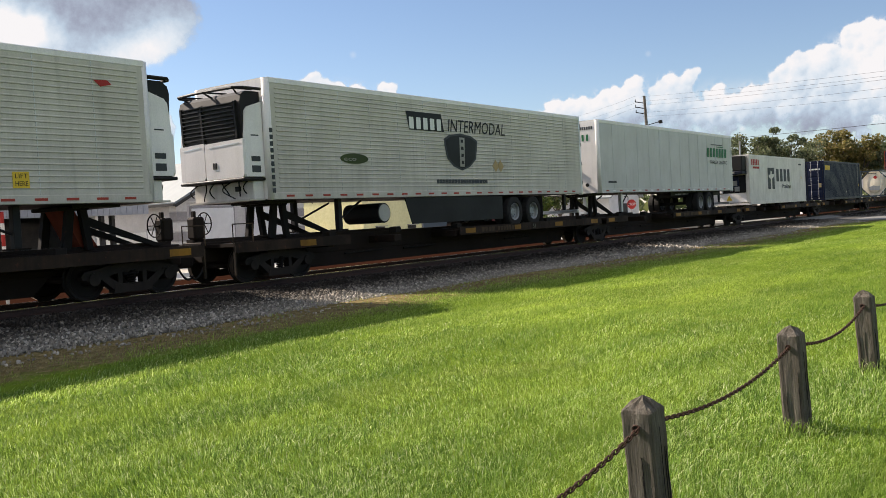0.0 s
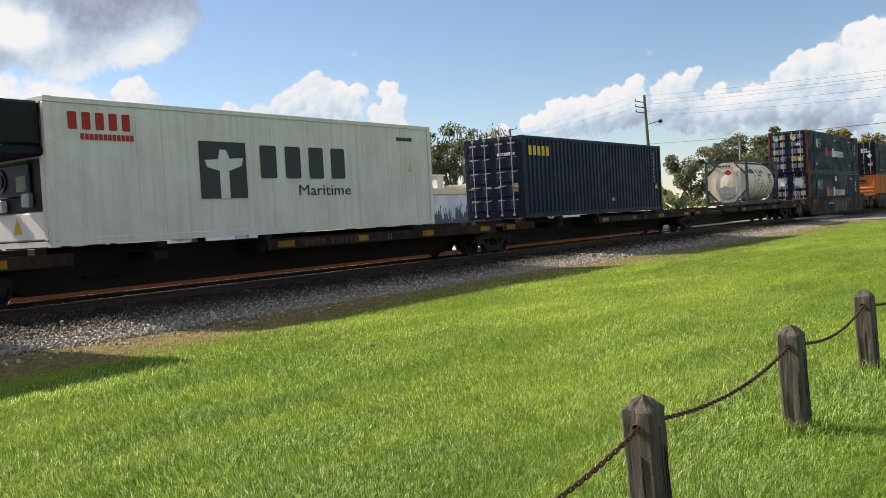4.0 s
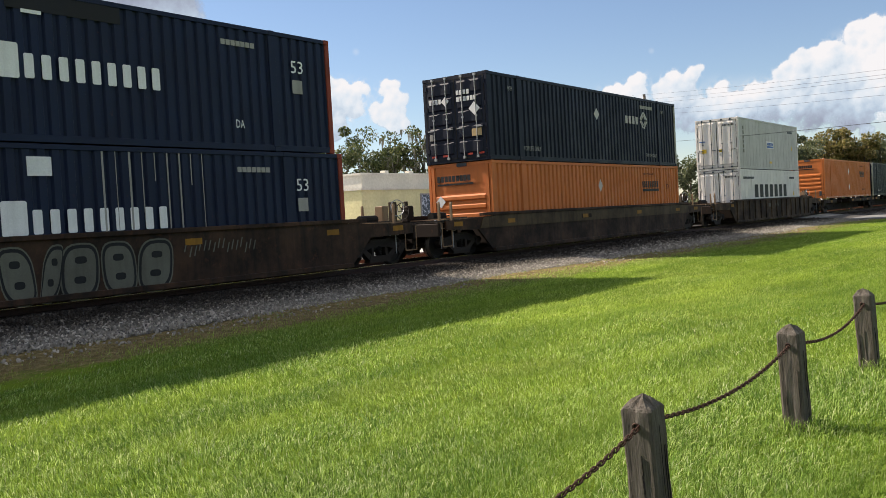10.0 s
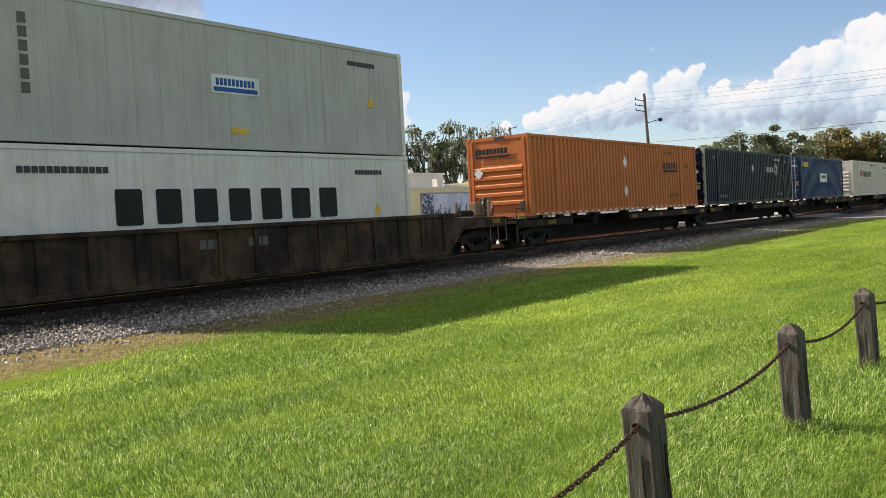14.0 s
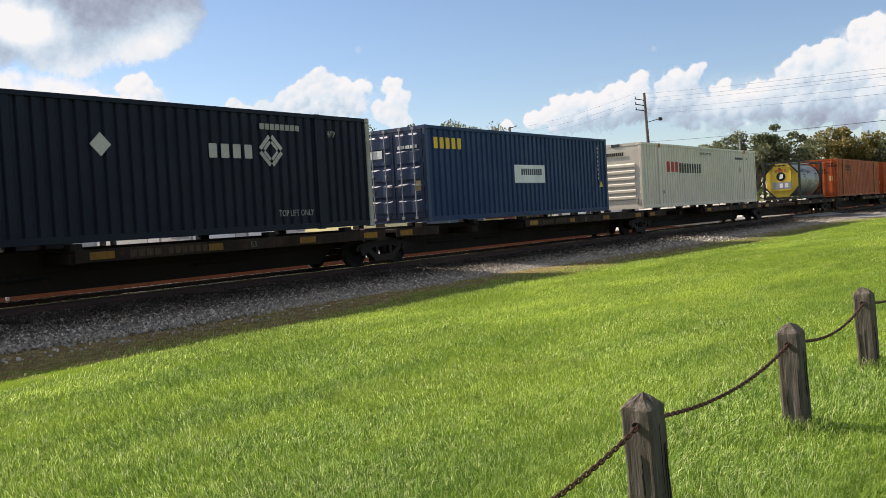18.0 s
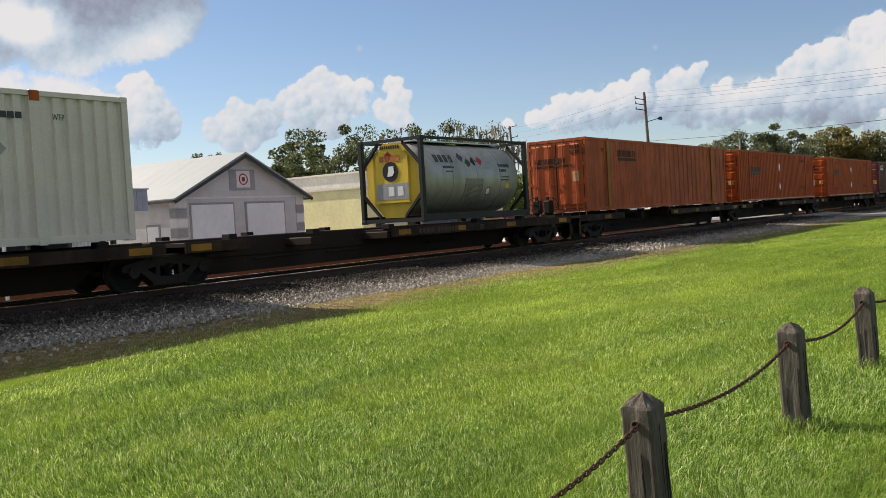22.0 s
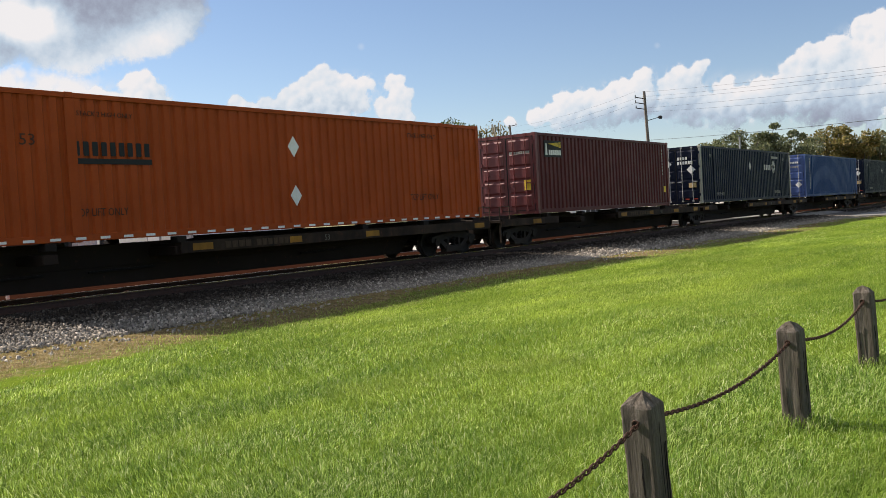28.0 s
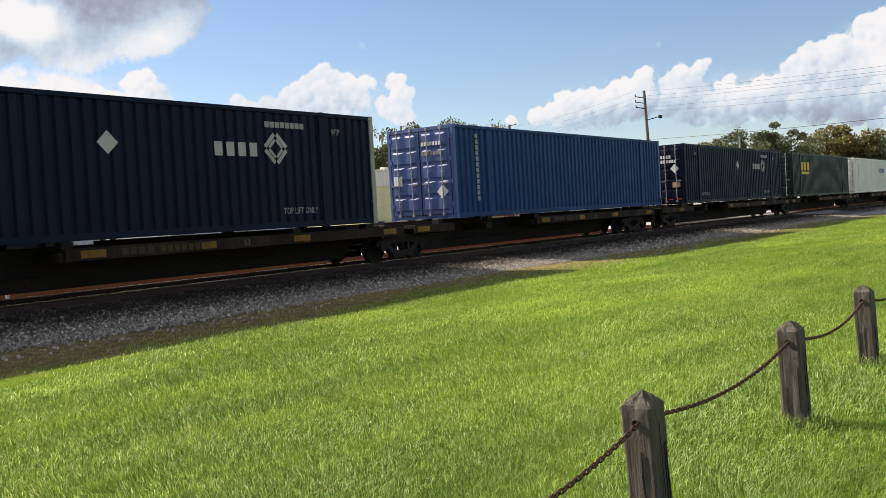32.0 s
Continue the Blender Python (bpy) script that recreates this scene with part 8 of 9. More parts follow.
for c, zz in ((c_blue_up, 0.0), (c_blue_low, 0.0)):
    low = c is c_blue_low
    for y0, s in ((-0.95, 1), (0.20, 1)):
        if low:
            pts = [(y0 + 0.0, 2.28), (y0 + 0.16, 2.02), (y0 + 0.60, 2.02), (y0 + 0.74, 2.28), (y0 + 0.60, 2.54), (y0 + 0.16, 2.54)]
            part("white_hexagon", prism(pts, "x", -0.042, -0.034), W, c)
        else:
            diamond("end_diamond", y0 + 0.52, 2.35, 0.17, -0.034, W, c, "end")
    part("tan_panel", box(-0.040, -0.033, 0.62, 0.98, 1.35, 1.62), M["sign_tan"], c)
    part("tan_panel", box(-0.040, -0.033, 0.64, 0.92, 0.82, 1.08), DIM, c)
    part("tan_panel", box(-0.040, -0.033, -0.98, -0.70, 0.80, 1.05), M["sign_yellow"], c)
    bars("container_number", (0.07,) * 3, 0.13, W, c, (-0.038, -0.55, 1.88), "end")
    bars("container_number", (0.05,) * 6, 0.05, DIM, c, (-0.038, -0.30, 1.55), "end")


# sun glare and cloud reflections on the deep blue pair's doors, painted as plates
for c, seed in ((c_blue_up, 3), (c_blue_low, 8)):
    rr = random.Random(seed)
    for k in range(5):
        z0 = 0.28 + k * 0.50
        for y0 in (-1.02, -0.58, 0.16, 0.60):
            coat = M[rr.choice(("glare_panel", "glare_panel", "glare_panel", "sign_tan", "sign_dim"))]
            part("bleached_panel", box(-0.0335, -0.0305, y0, y0 + rr.uniform(0.32, 0.40), z0 + 0.05, z0 + 0.36), coat, c, "pale glare painted on a door panel")
for k in range(27):
    u = 0.5 + k * 0.57
    plate("dark_seam", u - 0.008, u + 0.008, 0.17, 2.78, -1.268, M["sign_brown"], c_orange14, 0.003)


def lattice_marks(c, dz=0.0):
    diamond("warning_diamond", 7.95, 1.95 + dz, 0.24, YD, M["sign_worn"], c)
    block("brand_blocks", c, 4, 10.65, 12.0, 1.74 + dz, 2.06 + dz, YD, M["sign_worn"], gap=0.12)
    lattice(c, 12.52, 1.94 + dz, 0.38, YD, M["sign_worn"])
    block("container_number", c, 8, 12.2, 13.5, 2.44, 2.58, YD, DIM)
    text(c, "TOP LIFT ONLY", 2.2, 3.4, 0.36, 0.52, YD, DIM)
    text(c, "TOP LIFT ONLY", 12.66, 13.85, 0.36, 0.52, YD, DIM)
    text(c, "WTP", 1.32, 1.62, 2.34, 2.50, YD, DIM)
    text(c, "WTP", 14.5, 14.8, 2.34, 2.50, YD, DIM)
    bars("brand_blocks", (0.09,) * 4, 0.16, W, c, (-0.042, 1.02, 2.0), "end")
    diamond("end_emblem", 0.36, 2.06, 0.16, -0.044, W, c, "end")
    bars("container_number", (0.10,) * 4, 0.15, W, c, (-0.042, -0.10, 2.22), "end")
    bars("container_number", (0.10,) * 6, 0.15, W, c, (-0.042, -0.10, 2.0), "end")
    diamond("end_diamond", -0.80, 1.72, 0.22, -0.050, W, c, "end")
    part("data_plate", box(-0.05, -0.042, -1.04, -0.66, 0.82, 1.06), M["sign_tan"], c)
    part("data_plate", box(-0.05, -0.042, 0.92, 1.06, 0.80, 1.02), DIM, c)
    for y in (-1.0, -0.55, 0.45, 0.92):
        part("red_tape", box(-0.05, -0.042, y - 0.1, y + 0.1, 0.22, 0.28), M["conspicuity"], c)


for c in (c_dark_up, c_dark10, c_dark18, c_dark20):
    lattice_marks(c)


def diamond_marks(c, x, z, tlo, tape=False):
    block("brand_blocks", c, 9, x, x + 1.76, z, z + 0.28, YD, K, gap=0.12)
    plate("brand_bar", x, x + 1.76, z - 0.16, z - 0.05, YD, K, c, 0.004)
    for dz in (2.02, 0.82):
        part("white_diamond", prism([(7.76, dz), (7.95, dz - 0.26), (8.14, dz), (7.95, dz + 0.26)], "y", YD - 0.004, YD), W if tape else M["sign_worn"], c)
    text(c, "TOP LIFT ONLY", tlo, tlo + 1.22, 0.50, 0.66, YD, DARKMARK)
    text(c, "STACK 2 HIGH ONLY", x + 0.1, x + 1.35, 2.46, 2.56, YD, DARKMARK)
    text(c, "53", 14.68 if x > 8 else 0.95, 14.96 if x > 8 else 1.25, 1.86, 2.08, YD, DARKMARK, "length_mark")
    if tape:
        for k in range(30):
            u = 0.35 + k * 0.53
            plate("white_tape", u, u + 0.22, 0.05, 0.10, -1.302, W, c, 0.004)


diamond_marks(c_orange_low, 12.05, 1.92, 2.2)
diamond_marks(c_orange9, 12.0, 1.79, 12.66, tape=True)
diamond_marks(c_orange15, 2.2, 1.68, 2.1, tape=True)
diamond_marks(c_orange16, 2.05, 1.68, 1.95, tape=True)
block("brand_blocks", c_orange14, 9, 2.93, 4.72, 2.18, 2.45, YD, DARKMARK, gap=0.12)
plate("brand_bar", 2.93, 4.72, 2.02, 2.13, YD, DARKMARK, c_orange14, 0.004)
text(c_orange14, "WTP", 1.39, 1.67, 2.34, 2.50, YD, DARKMARK)
for u in (1.87, 13.95):
    part("yellow_post", box(u, u + 0.26, -1.305, -1.296, 0.13, 2.77), M["post_tan"], c_orange14, "faded yellow lifting post")
for c in (c_orange_low, c_orange9):
    bars("end_brand", (0.13,) * 9, 0.20, K, c, (-0.012, 0.92, 2.28), "end", gap=0.12)
    part("end_bar", box(-0.015, -0.008, -0.55, 0.92, 2.16, 2.22), K, c)
    diamond("end_diamond", 0.80, 1.62, 0.20, -0.03, W, c, "end")
    part("end_placard", box(0.0, 0.012, -0.30, 0.10, 2.76, 2.88), M["sign_grey"], c)
for c in (c_orange15, c_orange16):
    text(c, "STACK 5 HIGH ONLY", 12.50, 13.85, 2.42, 2.55, YD, DARKMARK)
    text(c, "TOP LIFT ONLY", 12.52, 13.88, 0.62, 0.80, YD, DARKMARK)
    bars("end_brand", (0.13,) * 9, 0.20, K, c, (-0.042, 0.92, 2.12), "end", gap=0.12)
    part("end_bar", box(-0.046, -0.040, -0.72, 0.92, 1.98, 2.06), K, c)
    diamond("end_diamond", 0.90, 1.62, 0.24, -0.046, W, c, "end")
    diamond("end_diamond", 0.86, 0.95, 0.24, -0.046, W, c, "end")
    part("document_box", box(-0.10, -0.04, -0.42, -0.22, 0.85, 1.25, 0.01), M["hardware"], c)
    part("sticker", box(-0.046, -0.040, -0.98, -0.70, 0.95, 1.20), M["sign_tan"], c)
bars("end_brand", (0.13,) * 9, 0.20, DARKMARK, c_orange14, (-0.042, 0.95, 1.95), "end", gap=0.12)
part("end_bar", box(-0.046, -0.040, -0.70, 0.95, 1.80, 1.88), DARKMARK, c_orange14)
bars("container_number", (0.08,) * 4, 0.14, DARKMARK, c_orange14, (-0.042, -0.62, 2.48), "end")
bars("container_number", (0.08,) * 6, 0.14, DARKMARK, c_orange14, (-0.042, -0.62, 2.28), "end")
part("sticker", box(-0.046, -0.040, -0.98, -0.72, 1.20, 1.60), M["sign_tan"], c_orange14)

# refrigerated pair
for k in range(6):
    bars("brand_blocks", (0.17,), 0.20, M["tag"], c_greyup, (0.82, YI - 0.006, 2.22 - k * 0.26))
plate("blue_label", 5.27, 6.70, 1.28, 1.70, YI - 0.004, W, c_greyup)
plate("blue_band", 5.33, 6.64, 1.32, 1.42, YI - 0.012, M["sign_blue"], c_greyup, 0.004)
block("brand_blocks", c_greyup, 10, 5.40, 6.55, 1.46, 1.62, YI - 0.012, M["sign_blue"])
plate("orange_label", 5.77, 6.29, 0.38, 0.50, YI - 0.004, M["sign_yellow"], c_greyup)
block("brand_blocks", c_whitelow, 7, 2.57, 9.35, 1.27, 2.02, YI - 0.006, K, gap=0.16)
block("address_bars", c_whitelow, 13, 0.55, 2.46, 2.34, 2.47, YI - 0.006, M["sign_grey"])
for c in (c_greyup, c_whitelow):
    block("container_number", c, 9, 9.9, 11.0, 2.36, 2.48, YI - 0.006, M["sign_grey"])
    part("warning_triangle", prism([(10.6, 1.30), (10.9, 1.30), (10.75, 1.58)], "y", YI - 0.012, YI - 0.006), M["sign_yellow"], c)
    bars("container_number", (0.06,) * 8, 0.09, M["sign_grey"], c, (-0.042, -0.35, 2.45), "end")
part("yellow_label", box(-0.046, -0.040, 0.60, 0.86, 1.0, 1.22), M["sign_yellow"], c_greyup)
part("yellow_label", box(-0.046, -0.040, -0.30, -0.12, 1.0, 1.16), M["sign_yellow"], c_greyup)
part("blue_label", box(-0.046, -0.040, 0.65, 1.0, 1.62, 1.68), M["sign_blue"], c_greyup)

# blue boxes
for c in (c_navy4, c_navy11):
    block("brand_blocks", c, 5, 0.46, 1.96, 2.20, 2.54, YI, M["sign_yellow"], gap=0.14)
    for k in range(8):
        bars("container_number", (0.09,), 0.11, DIM, c, (11.35, YI, 2.45 - k * 0.17))
    part("warning_triangle", prism([(11.45, 0.98), (11.75, 0.98), (11.60, 1.22)], "y", YI - 0.004, YI), M["sign_yellow"], c)
    bars("container_number", (0.07,) * 8, 0.10, W, c, (-0.042, -0.20, 2.22), "end")
    part("data_plate", box(-0.046, -0.040, -1.0, -0.80, 0.95, 1.25), M["sign_tan"], c)
plate("white_label", 5.01, 7.08, 1.15, 1.77, YI, W, c_navy11)
block("brand_blocks", c_navy11, 10, 5.45, 6.85, 1.42, 1.64, YI - 0.008, M["sign_grey"])
part("white_label", box(-0.046, -0.040, 0.42, 0.98, 2.0, 2.25), W, c_navy11)
plate("scuff", 6.95, 7.25, 0.50, 0.62, YI, DIM, c_navy4)

# cream box
block("brand_blocks", c_cream, 3, 2.89, 4.35, 1.62, 2.10, YD, M["sign_red"], gap=0.12)
block("brand_blocks", c_cream, 9, 4.42, 7.32, 1.58, 2.04, YD, K, gap=0.14)
text(c_cream, "DA", 2.23, 2.51, 0.60, 0.80, YD, K, "position_mark")
text(c_cream, "WARNING HIGH CUBE", 7.2, 8.8, 2.50, 2.63, YD, M["sign_grey"])
block("container_number", c_cream, 9, 12.6, 13.9, 2.36, 2.48, YD, M["sign_grey"])
text(c_cream, "WTP", 14.5, 14.75, 2.36, 2.48, YD, M["sign_grey"])
diamond("warning_diamond", 13.35, 1.80, 0.22, YD, DIM, c_cream)
bars("end_brand", (0.10,) * 3, 0.17, M["sign_red"], c_cream, (-0.012, 0.75, 2.35), "end", gap=0.12)
bars("end_brand", (0.075,) * 9, 0.15, K, c_cream, (-0.012, 0.35, 2.36), "end", gap=0.12)
part("end_placard", box(0.0, 0.012, -0.30, 0.10, 2.76, 2.88), M["sign_grey"], c_cream)
for u in (2.0, 14.15):
    part("orange_casting", box(u - 0.10, u + 0.10, -1.305, -1.296, 2.70, 2.89), M["orange_old"], c_cream, "rust-orange lifting casting")

# maroon box
plate("logo_panel", 0.65, 1.94, 2.02, 2.62, YI, M["black"], c_maroon)
for k in range(5):
    z0, z1 = 2.50 - 0.02 * k, 2.575 - 0.045 * k
    part("logo_beam", prism([(0.98, 2.50), (1.90, z1 - 0.03), (1.90, z1), (0.98, 2.51)], "y", YI - 0.012, YI - 0.008), M["sign_yellow"], c_maroon)
part("logo_tower", prism([(0.72, 2.10), (0.88, 2.10), (0.83, 2.52), (0.77, 2.52)], "y", YI - 0.012, YI - 0.008), W, c_maroon)
block("brand_blocks", c_maroon, 6, 0.98, 1.88, 2.10, 2.28, YI - 0.010, W)
part("yellow_label", box(-0.046, -0.040, -0.98, -0.72, 0.86, 1.22), M["sign_yellow"], c_maroon)
part("yellow_label", prism([(11.55, 0.62), (11.80, 0.62), (11.80, 0.90), (11.55, 0.90)], "y", YI - 0.004, YI), M["sign_yellow"], c_maroon)
bars("container_number", (0.07,) * 9, 0.10, DIM, c_maroon, (-0.042, -0.15, 2.15), "end")
for k in range(8):
    bars("container_number", (0.09,), 0.11, DIM, c_maroon, (11.45, YI, 2.45 - k * 0.15))

# mid-blue box, yellow-marked box, white box
for k in range(12):
    bars("brand_blocks", (0.15,), 0.14, DIM, c_bl19, (1.25, YD, 2.50 - k * 0.18))
for y, z in ((0.55, 1.25), (-0.85, 0.85)):
    diamond("end_diamond", y, z, 0.22, -0.046, W, c_bl19, "end") if y < 0 else part("white_label", box(-0.046, -0.040, 0.72, 1.06, 1.10, 1.42), W, c_bl19)
bars("container_number", (0.08,) * 7, 0.12, W, c_bl19, (-0.042, -0.10, 2.30), "end")
bars("container_number", (0.08,) * 7, 0.12, DIM, c_bl19, (-0.042, -0.10, 2.0), "end")
block("brand_blocks", c_green21, 3, 2.0, 4.4, 1.75, 2.30, YD, M["sign_yellow"])
block("brand_blocks", c_green21, 10, 2.2, 4.2, 1.50, 1.66, YD, M["sign_yellow"])
block("brand_blocks", c_wh22, 6, 10.5, 13.0, 1.7, 2.1, YD, M["sign_blue"])
part("red_label", box(-0.046, -0.040, 0.3, 0.9, 1.9, 2.3), M["sign_red"], c_wh22)

# refrigerated box with its machinery at the head end
rf = part("end_frame", box(0.10, 0.14, -1.09, 1.09, 0.12, 2.76), M["reefer"], c_cool)
part("machine_bay", box(0.04, 0.10, -0.98, 0.98, 0.72, 1.72), M["black"], rf)
part("compressor_housing", box(-0.02, 0.04, -0.60, 0.90, 1.02, 1.66, 0.02), M["navy"], rf, "dark blue machine housing")
part("fan_ring", bm_ring(bmesh.new(), (-0.03, 0.45, 1.36), (1, 0, 0), 0.22, 0.03, 20, 6), M["black"], rf)
part("fan_hub", rod((-0.05, 0.45, 1.36), (0.02, 0.45, 1.36), 0.12, 14), M["black"], rf)
part("control_plate", box(-0.04, -0.02, -0.50, -0.15, 1.12, 1.42), M["sign_dim"], rf)
part("battery_box", box(-0.10, 0.04, 0.35, 0.85, 0.74, 0.98, 0.02), M["trailer"], rf)
part("control_box", box(-0.08, 0.04, -0.62, -0.35, 0.80, 1.08, 0.02), M["hardware"], rf)
part("lower_panel", box(0.02, 0.10, -1.05, 1.05, 0.16, 0.70, 0.02), M["trailer"], rf)
part("warning_triangle", prism([(-0.16, 0.30), (0.16, 0.30), (0.0, 0.60)], "x", 0.008, 0.016), M["sign_yellow"], rf)
gs = part("generator_set", box(-0.75, 0.02, -1.05, 0.15, 1.95, 2.80, 0.05), M["black"], c_cool, "dark clip-on generator over the machinery")
part("generator_cover", box(-0.80, 0.02, 0.16, 1.05, 1.98, 2.76, 0.05), M["tank_cream"], gs)
part("cover_door", box(-0.83, -0.80, 0.30, 0.95, 2.10, 2.62, 0.01), M["cream"], gs)
part("generator_tray", box(-0.78, 0.04, -1.05, 1.05, 1.76, 1.95, 0.03), M["inkblue"], gs)
part("tray_label", box(-0.79, -0.781, -0.62, -0.15, 1.82, 1.92), M["sign_dim"], gs)
for s in (-1, 1):
    part("bay_post", box(-0.02, 0.12, *sorted((s * 1.0, s * 1.12)), 0.14, 1.76, 0.01), M["reefer"], rf)
plate("logo_panel", 3.60, 4.95, 0.88, 2.16, YI - 0.006, M["sign_grey"], c_cool)
part("logo_figure", prism([(4.15, 0.88), (4.42, 0.88), (4.42, 1.50), (4.80, 1.62), (4.86, 1.80), (4.45, 1.78), (4.36, 1.98), (4.18, 1.98), (4.12, 1.76), (3.74, 1.74), (3.80, 1.58), (4.15, 1.50)], "y", YI - 0.018, YI - 0.013), M["reefer"], c_cool)
block("brand_blocks", c_cool, 4, 5.40, 8.55, 1.34, 2.12, YI - 0.006, M["sign_grey"], gap=0.14)
text(c_cool, "Maritime", 6.60, 8.50, 0.92, 1.20, YI - 0.008, M["sign_grey"])
block("brand_blocks", c_cool, 5, 0.50, 1.95, 2.28, 2.62, YI - 0.006, M["sign_red"], gap=0.14)
block("brand_blocks", c_cool, 12, 0.75, 1.95, 2.08, 2.20, YI - 0.006, M["sign_red"])
block("container_number", c_cool, 6, 10.6, 11.3, 2.42, 2.52, YI - 0.006, M["sign_grey"])
part("warning_triangle", prism([(11.05, 1.55), (11.25, 1.55), (11.15, 1.75)], "y", YI - 0.012, YI - 0.006), M["sign_yellow"], c_cool)

# trailers
block("brand_blocks", t_white, 5, 5.50, 7.12, 1.96, 2.30, YT - 0.004, W, gap=0.16)
part("brand_shadow", prism([(5.50, 1.93), (7.20, 1.93), (7.08, 2.46), (5.36, 2.46)], "y", YT, YT + 0.004), K, t_white, "black slanted shadow behind the brand")
text(t_white, "INTERMODAL", 7.36, 10.62, 1.96, 2.36, YT, K, shear=0.2)
sh = [(7.15, 1.72), (7.45, 1.86), (8.05, 1.93), (8.65, 1.86), (8.98, 1.72), (8.86, 1.15), (8.50, 0.90), (8.05, 0.78), (7.62, 0.90), (7.28, 1.15)]
shield = part("shield", prism(sh, "y", YT - 0.003, YT + 0.002), M["sign_grey"], t_white, "black shield emblem")
inner = [(8.05 + (u - 8.05) * 0.9, 1.34 + (v - 1.34) * 0.9) for u, v in sh]
part("shield_field", prism(inner, "y", YT - 0.006, YT - 0.003), K, shield)
part("shield_road", prism([(7.95, 0.90), (8.20, 0.90), (8.26, 1.80), (7.98, 1.80)], "y", YT - 0.009, YT - 0.006), M["sign_dim"], shield)
for k in range(4):
    part("road_mark", box(8.04, 8.17, YT - 0.012, YT - 0.009, 0.98 + k * 0.22, 1.08 + k * 0.22), K, shield)
block("address_bars", t_white, 18, 6.70, 9.45, 0.38, 0.50, YT, M["sign_grey"])
part("green_oval", prism([(2.50 + 0.55 + 0.56 * math.cos(a * math.pi / 8), 1.04 + 0.14 * math.sin(a * math.pi / 8)) for a in range(16)], "y", YT - 0.003, YT + 0.002), M["olive"], t_white, "dark olive oval badge")
text(t_white, "eco", 2.62, 3.10, 0.98, 1.10, YT - 0.006, M["sign_dim"])
for s in (0, 1):
    diamond("ghost_diamond", 10.0 + 0.3 * s, 0.95, 0.2, YT + 0.003, M["sign_tan"], t_white)
for k in range(10):
    bars("container_number", (0.10,), 0.11, M["sign_grey"], t_white, (0.05, -1.31, 1.60 - k * 0.16))
block("brand_blocks", t_prem, 7, 12.25, 15.3, 1.72, 2.18, YT, M["sign_green"], gap=0.12, slant=0.06)
plate("brand_bar", 12.9, 14.6, 2.34, 2.38, YT, M["sign_grey"], t_prem, 0.004)
plate("brand_bar", 13.7, 14.7, 2.24, 2.28, YT, M["sign_green"], t_prem, 0.004)
text(t_prem, "TRAILER LEASING", 12.66, 15.28, 1.38, 1.56, YT, M["sign_grey"], shear=0.2)
block("trailer_number", t_prem, 8, 0.75, 1.5, 0.40, 0.48, YT, M["sign_grey"])
bars("trailer_number", (0.07,) * 9, 0.12, M["sign_grey"], t_prem, (-0.006, -0.2, 2.55), "end")
bars("brand_blocks", (0.13,) * 6, 0.26, M["sign_green"], t_prem, (-0.006, 0.2, 2.10), "end")
part("air_socket", rod((-0.06, -0.75, 0.35), (0.0, -0.75, 0.35), 0.07, 12), M["black"], t_prem)
part("air_socket", rod((-0.06, -0.40, 0.30), (0.0, -0.40, 0.30), 0.07, 12), M["black"], t_prem)
part("document_box", box(-0.06, 0.0, -0.45, -0.25, 0.75, 0.95, 0.01), M["hardware"], t_prem)
plate("lift_sign", 13.02, 13.34, 0.30, 0.60, YT, M["sign_yellow"], t_a)
text(t_a, "LIFT", 13.06, 13.30, 0.48, 0.57, YT - 0.008, K)
text(t_a, "HERE", 13.06, 13.30, 0.34, 0.43, YT - 0.008, K)
part("red_mark", prism([(14.8, 2.42), (15.1, 2.44), (15.2, 2.36), (14.95, 2.30)], "y", YT - 0.003, YT + 0.002), M["sign_red"], t_a)

# tanks: marks that follow the barrel's flank
def on_barrel(c, name, pts, mat, lift=0.006, label=""):
    """A thin curved sheet on a tank's near flank; pts are along the tank and up."""
    bm = bmesh.new()
    lo, hi = [], []
    for u, z in pts:
        a = math.asin(max(-0.98, min(0.98, (z - 1.33) / 1.12)))
        for ring, q in ((lo, 1.12 + lift * 0.3), (hi, 1.12 + lift)):
            ring.append(bm.verts.new((u, -q * math.cos(a), 1.33 + q * math.sin(a))))
    n = len(pts)
    for i in range(n):
        j = (i + 1) % n
        bm.faces.new((lo[i], lo[j], hi[j], hi[i]))
    bm.faces.new(lo[::-1])
    bm.faces.new(hi)
    return part(name, bm, mat, c, label)


def barrel_sheet(c, name, u0, u1, z0, z1, mat, lift=0.006, label=""):
    side = [(u1, z0 + (z1 - z0) * k / 4) for k in range(5)]
    return on_barrel(c, name, side + [(u0, z) for _, z in reversed(side)], mat, lift, label)


def barrel_row(c, name, n, u0, u1, z0, z1, mat):
    step = (u1 - u0) / n
    for k in range(n):
        barrel_sheet(c, name, u0 + k * step, u0 + (k + 0.72) * step, z0, z1, mat)


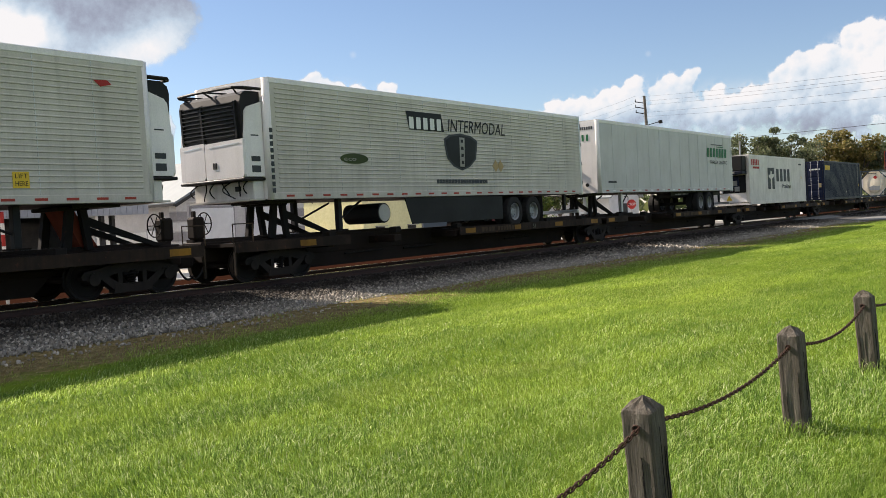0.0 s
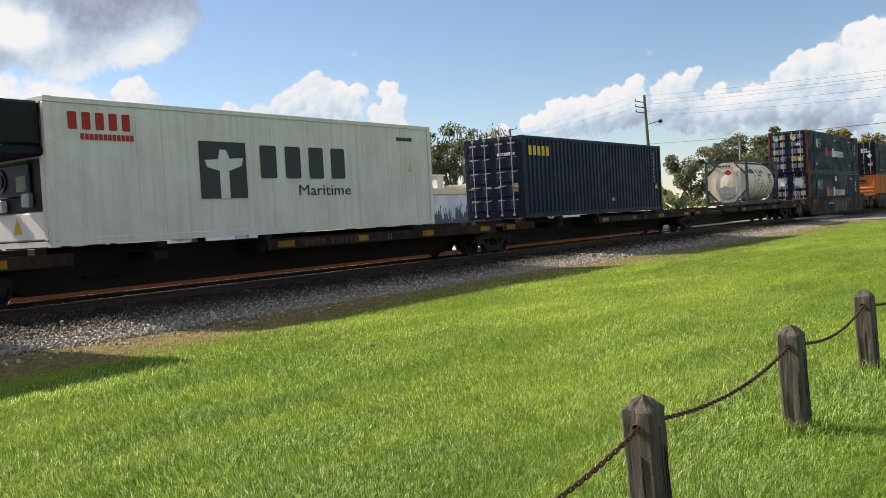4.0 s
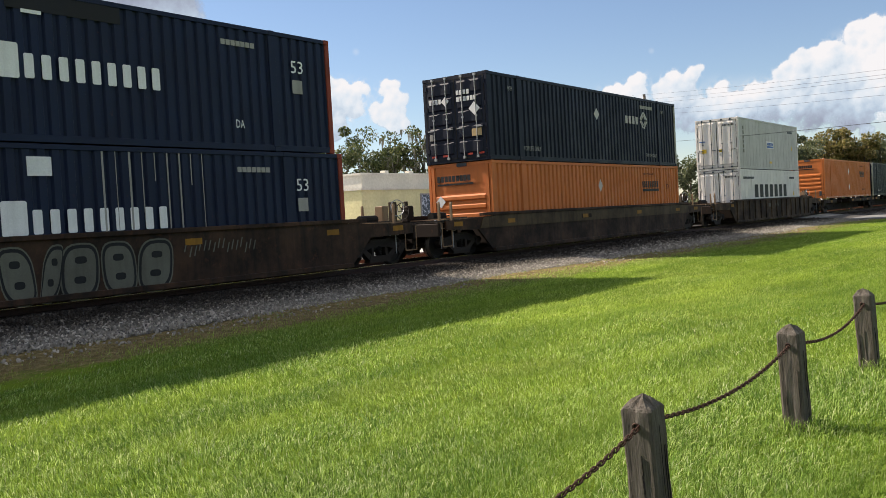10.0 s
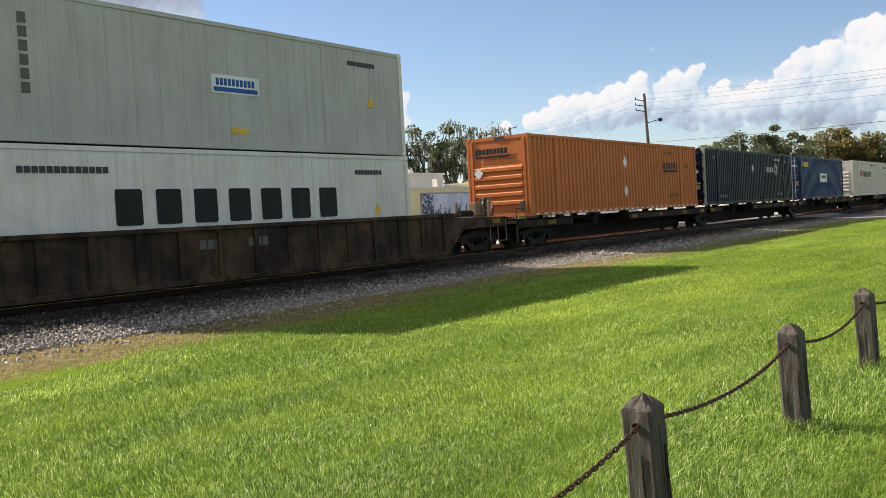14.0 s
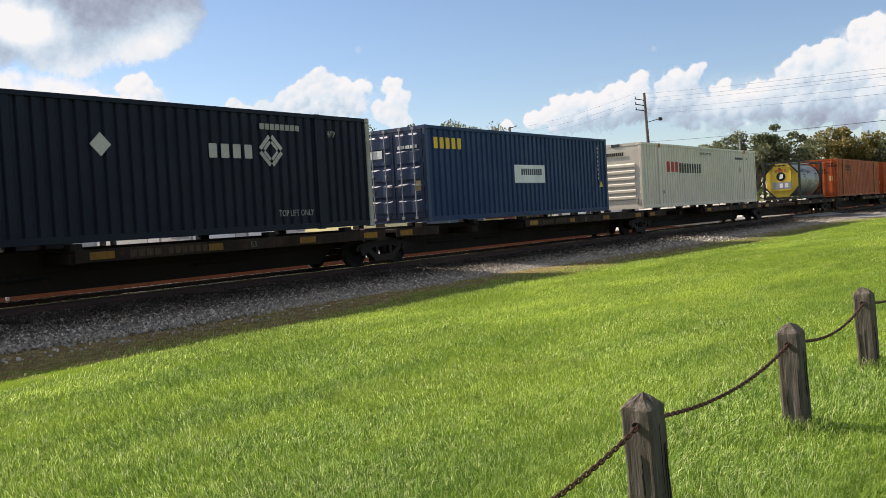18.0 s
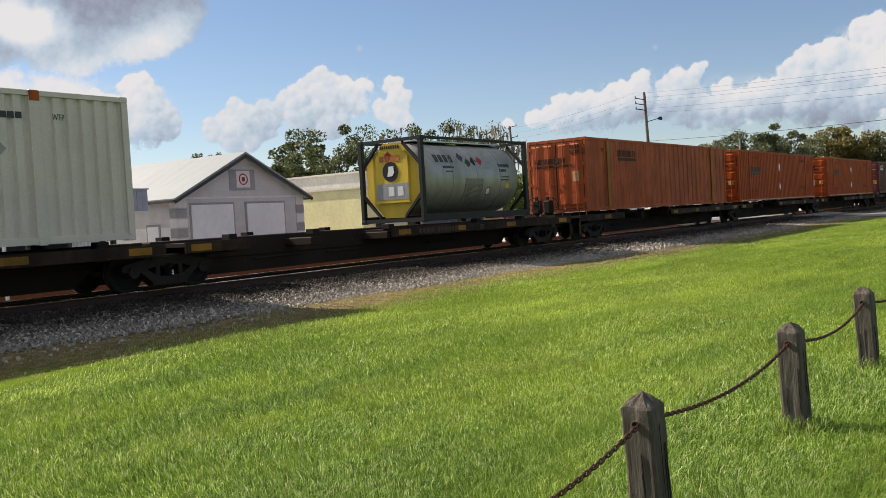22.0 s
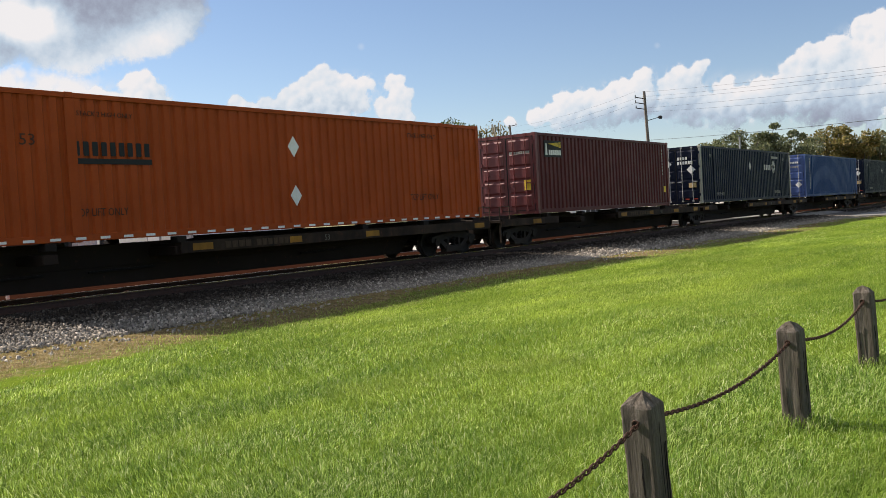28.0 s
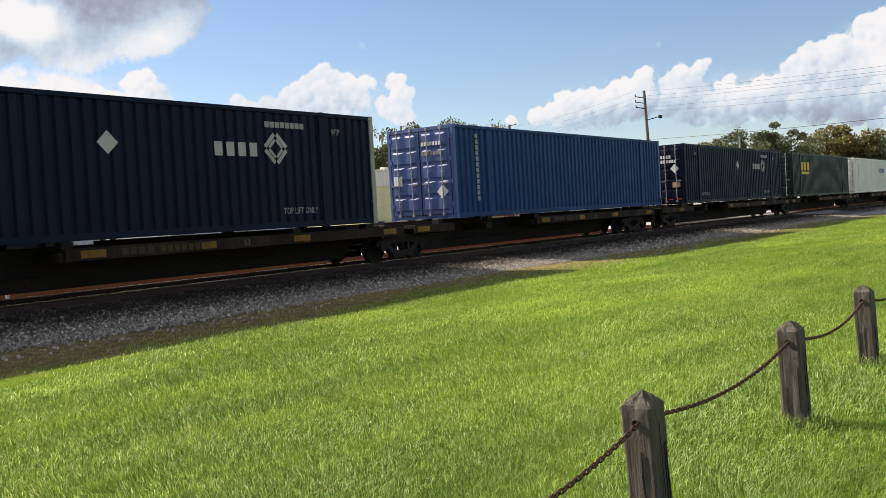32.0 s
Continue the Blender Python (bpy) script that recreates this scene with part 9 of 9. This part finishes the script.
for c, ink in ((k_sea, K), (k_dana, M["sign_grey"])):
    cream = c is k_sea
    barrel_row(c, "brand_block", 5 if cream else 4, 0.95, 1.95, 1.78, 2.02, ink)
    inks = ("sign_red", "sign_dim", "sign_dim", "sign_grey") if cream else ("sign_grey", "olive", "sign_black", "sign_red")
    for (u, z), m_ in zip(((2.45, 1.92), (2.86, 1.82), (3.20, 1.88), (3.55, 1.90)) if cream else ((2.38, 1.96), (2.68, 1.78), (3.02, 1.84), (3.38, 1.86)), inks):
        on_barrel(c, "hazard_diamond", [(u - 0.17, z), (u, z - 0.15), (u + 0.17, z), (u, z + 0.15)], M[m_])
    if cream:
        for k in range(5):
            barrel_sheet(c, "black_bar", 2.42, 2.60, 1.40 + k * 0.075, 1.44 + k * 0.075, K)
        rr = random.Random(12)
        for k in range(15):
            u, z = rr.uniform(1.9, 4.9), rr.uniform(0.62, 1.45)
            pts = [(u + rr.uniform(0.05, 0.16) * math.cos(q * 1.05), z + rr.uniform(0.03, 0.09) * math.sin(q * 1.05)) for q in range(6)]
            on_barrel(c, "scuff", pts, M[("sign_dim", "sign_tan", "tag")[k % 3]], 0.004, "grey scuff where a label was torn off")
        barrel_sheet(c, "warning_strip", 2.66, 3.10, 1.62, 1.68, M["sign_red"])
    else:
        barrel_row(c, "caption_bar", 9, 1.25, 1.85, 1.60, 1.67, M["sign_grey"])
        barrel_row(c, "caption_bar", 7, 1.35, 1.80, 1.48, 1.52, M["sign_grey"])
        barrel_sheet(c, "patch_panel", 2.40, 3.42, 0.62, 1.28, M["tank_patch"], 0.010, "duller riveted patch sheet")
        barrel_sheet(c, "warning_strip", 3.46, 3.86, 1.60, 1.66, M["sign_dim"])
    barrel_row(c, "container_number", 9, 4.42, 5.12, 1.66, 1.77, M["sign_grey"])
    barrel_row(c, "container_number", 5, 4.42, 4.86, 1.50, 1.60, M["sign_grey"])
    barrel_row(c, "caption_bar", 5, 4.46, 5.0, 1.32, 1.36, M["sign_grey"])
    barrel_row(c, "caption_bar", 5, 4.46, 5.0, 1.22, 1.26, M["sign_grey"])
    on_barrel(c, "warning_triangle", [(4.78, 0.98), (5.04, 0.98), (4.91, 1.24)], M["sign_yellow"])
    disc = [(3.75 + 0.13 * math.cos(q * math.pi / 10), 0.88 + 0.13 * math.sin(q * math.pi / 10)) for q in range(20)]
    on_barrel(c, "round_label", disc, K, 0.005)
    on_barrel(c, "label_face", [(3.75 + (u - 3.75) * 0.82, 0.88 + (z - 0.88) * 0.82) for u, z in disc], W, 0.009)

# spray paint on the dark well car: fat rounded shapes with dark outlines
def bubble(cx, cz, a, b, lean):
    return [(cx + a * math.copysign(abs(math.cos(k * math.pi / 12)) ** 0.6, math.cos(k * math.pi / 12)) + lean * math.sin(k * math.pi / 12), cz + b * math.copysign(abs(math.sin(k * math.pi / 12)) ** 0.7, math.sin(k * math.pi / 12))) for k in range(24)]


for cx, a, lean in ((9.05, 0.34, -0.10), (9.72, 0.20, 0.14), (10.30, 0.42, 0.05), (11.16, 0.40, -0.04), (12.02, 0.44, 0.08)):
    rim = part("tag_outline", prism(bubble(cx, 0.92, a, 0.55, lean), "y", -1.404, -1.401), M["tag"], car_c, "pale spray-painted outline")
    dark = part("tag_outline", prism(bubble(cx, 0.92, a * 0.93, 0.515, lean), "y", -1.407, -1.404), M["black"], rim, "dark spray-painted outline")
    part("spray_tag", prism(bubble(cx, 0.92, a * 0.80, 0.45, lean), "y", -1.410, -1.407), M["tag"], dark, "grey-green spray-painted fill")
    for dz in (0.22, -0.16):
        part("tag_hollow", prism(bubble(cx + lean * dz * 2, 0.92 + dz, a * 0.30, 0.07, 0.0), "y", -1.413, -1.410), M["black"], dark)
for k in range(16):
    gr = random.Random(30 + k)
    u, z = 12.75 + k * 0.13, 1.12 + gr.uniform(-0.10, 0.12)
    part("scrawl", prism([(u, z), (u + 0.03, z), (u + 0.10, z + 0.22), (u + 0.07, z + 0.22)], "y", -1.404, -1.401), M["tag"], car_c)
block("car_number", car_c, 8, 6.6, 8.3, 1.06, 1.22, -1.402, M["sign_dim"])
block("car_number", car_d, 4, 7.6, 8.4, 1.27, 1.42, -1.434, M["car"])
for u in (8.2, 9.6):
    block("car_number", car_e, 3, u, u + 0.6, 1.15, 1.35, -1.402, M["tag"])


# ---- what moves ----
def motions():
    here = (0, 0, EYE_Z)
    walk(CLOUDS, [(t, Matrix.Translation(here) @ Matrix.Rotation(radians(0.65 * t / 32), 4, (0.30, -0.22, -1.0))) for t in (0, 16, 32)])
    rows = [0, 4, 8, 12, 16, 20, 24, 28, 32]
    for ob, x, z in ROLLING:
        walk(ob, [(t, pose(x - run(t), TRACK_Y, z)) for t in rows])
    # wheelsets turn on their trucks; those at the same place in a truck share one turning
    for s, sets in WHEELS.items():
        first = sets[0]
        walk(first, [(k / FPS, pose(0.89 * s, 0, WHEEL_R, 0, -math.degrees((run(k / FPS) - run(0)) / WHEEL_R), 0)) for k in range(0, 32 * FPS + 1)])
        for o in sets[1:]:
            o.rotation_mode = "QUATERNION"
            keys = o.animation_data_create()
            keys.action = first.animation_data.action
            keys.action_slot = first.animation_data.action_slot


motions()
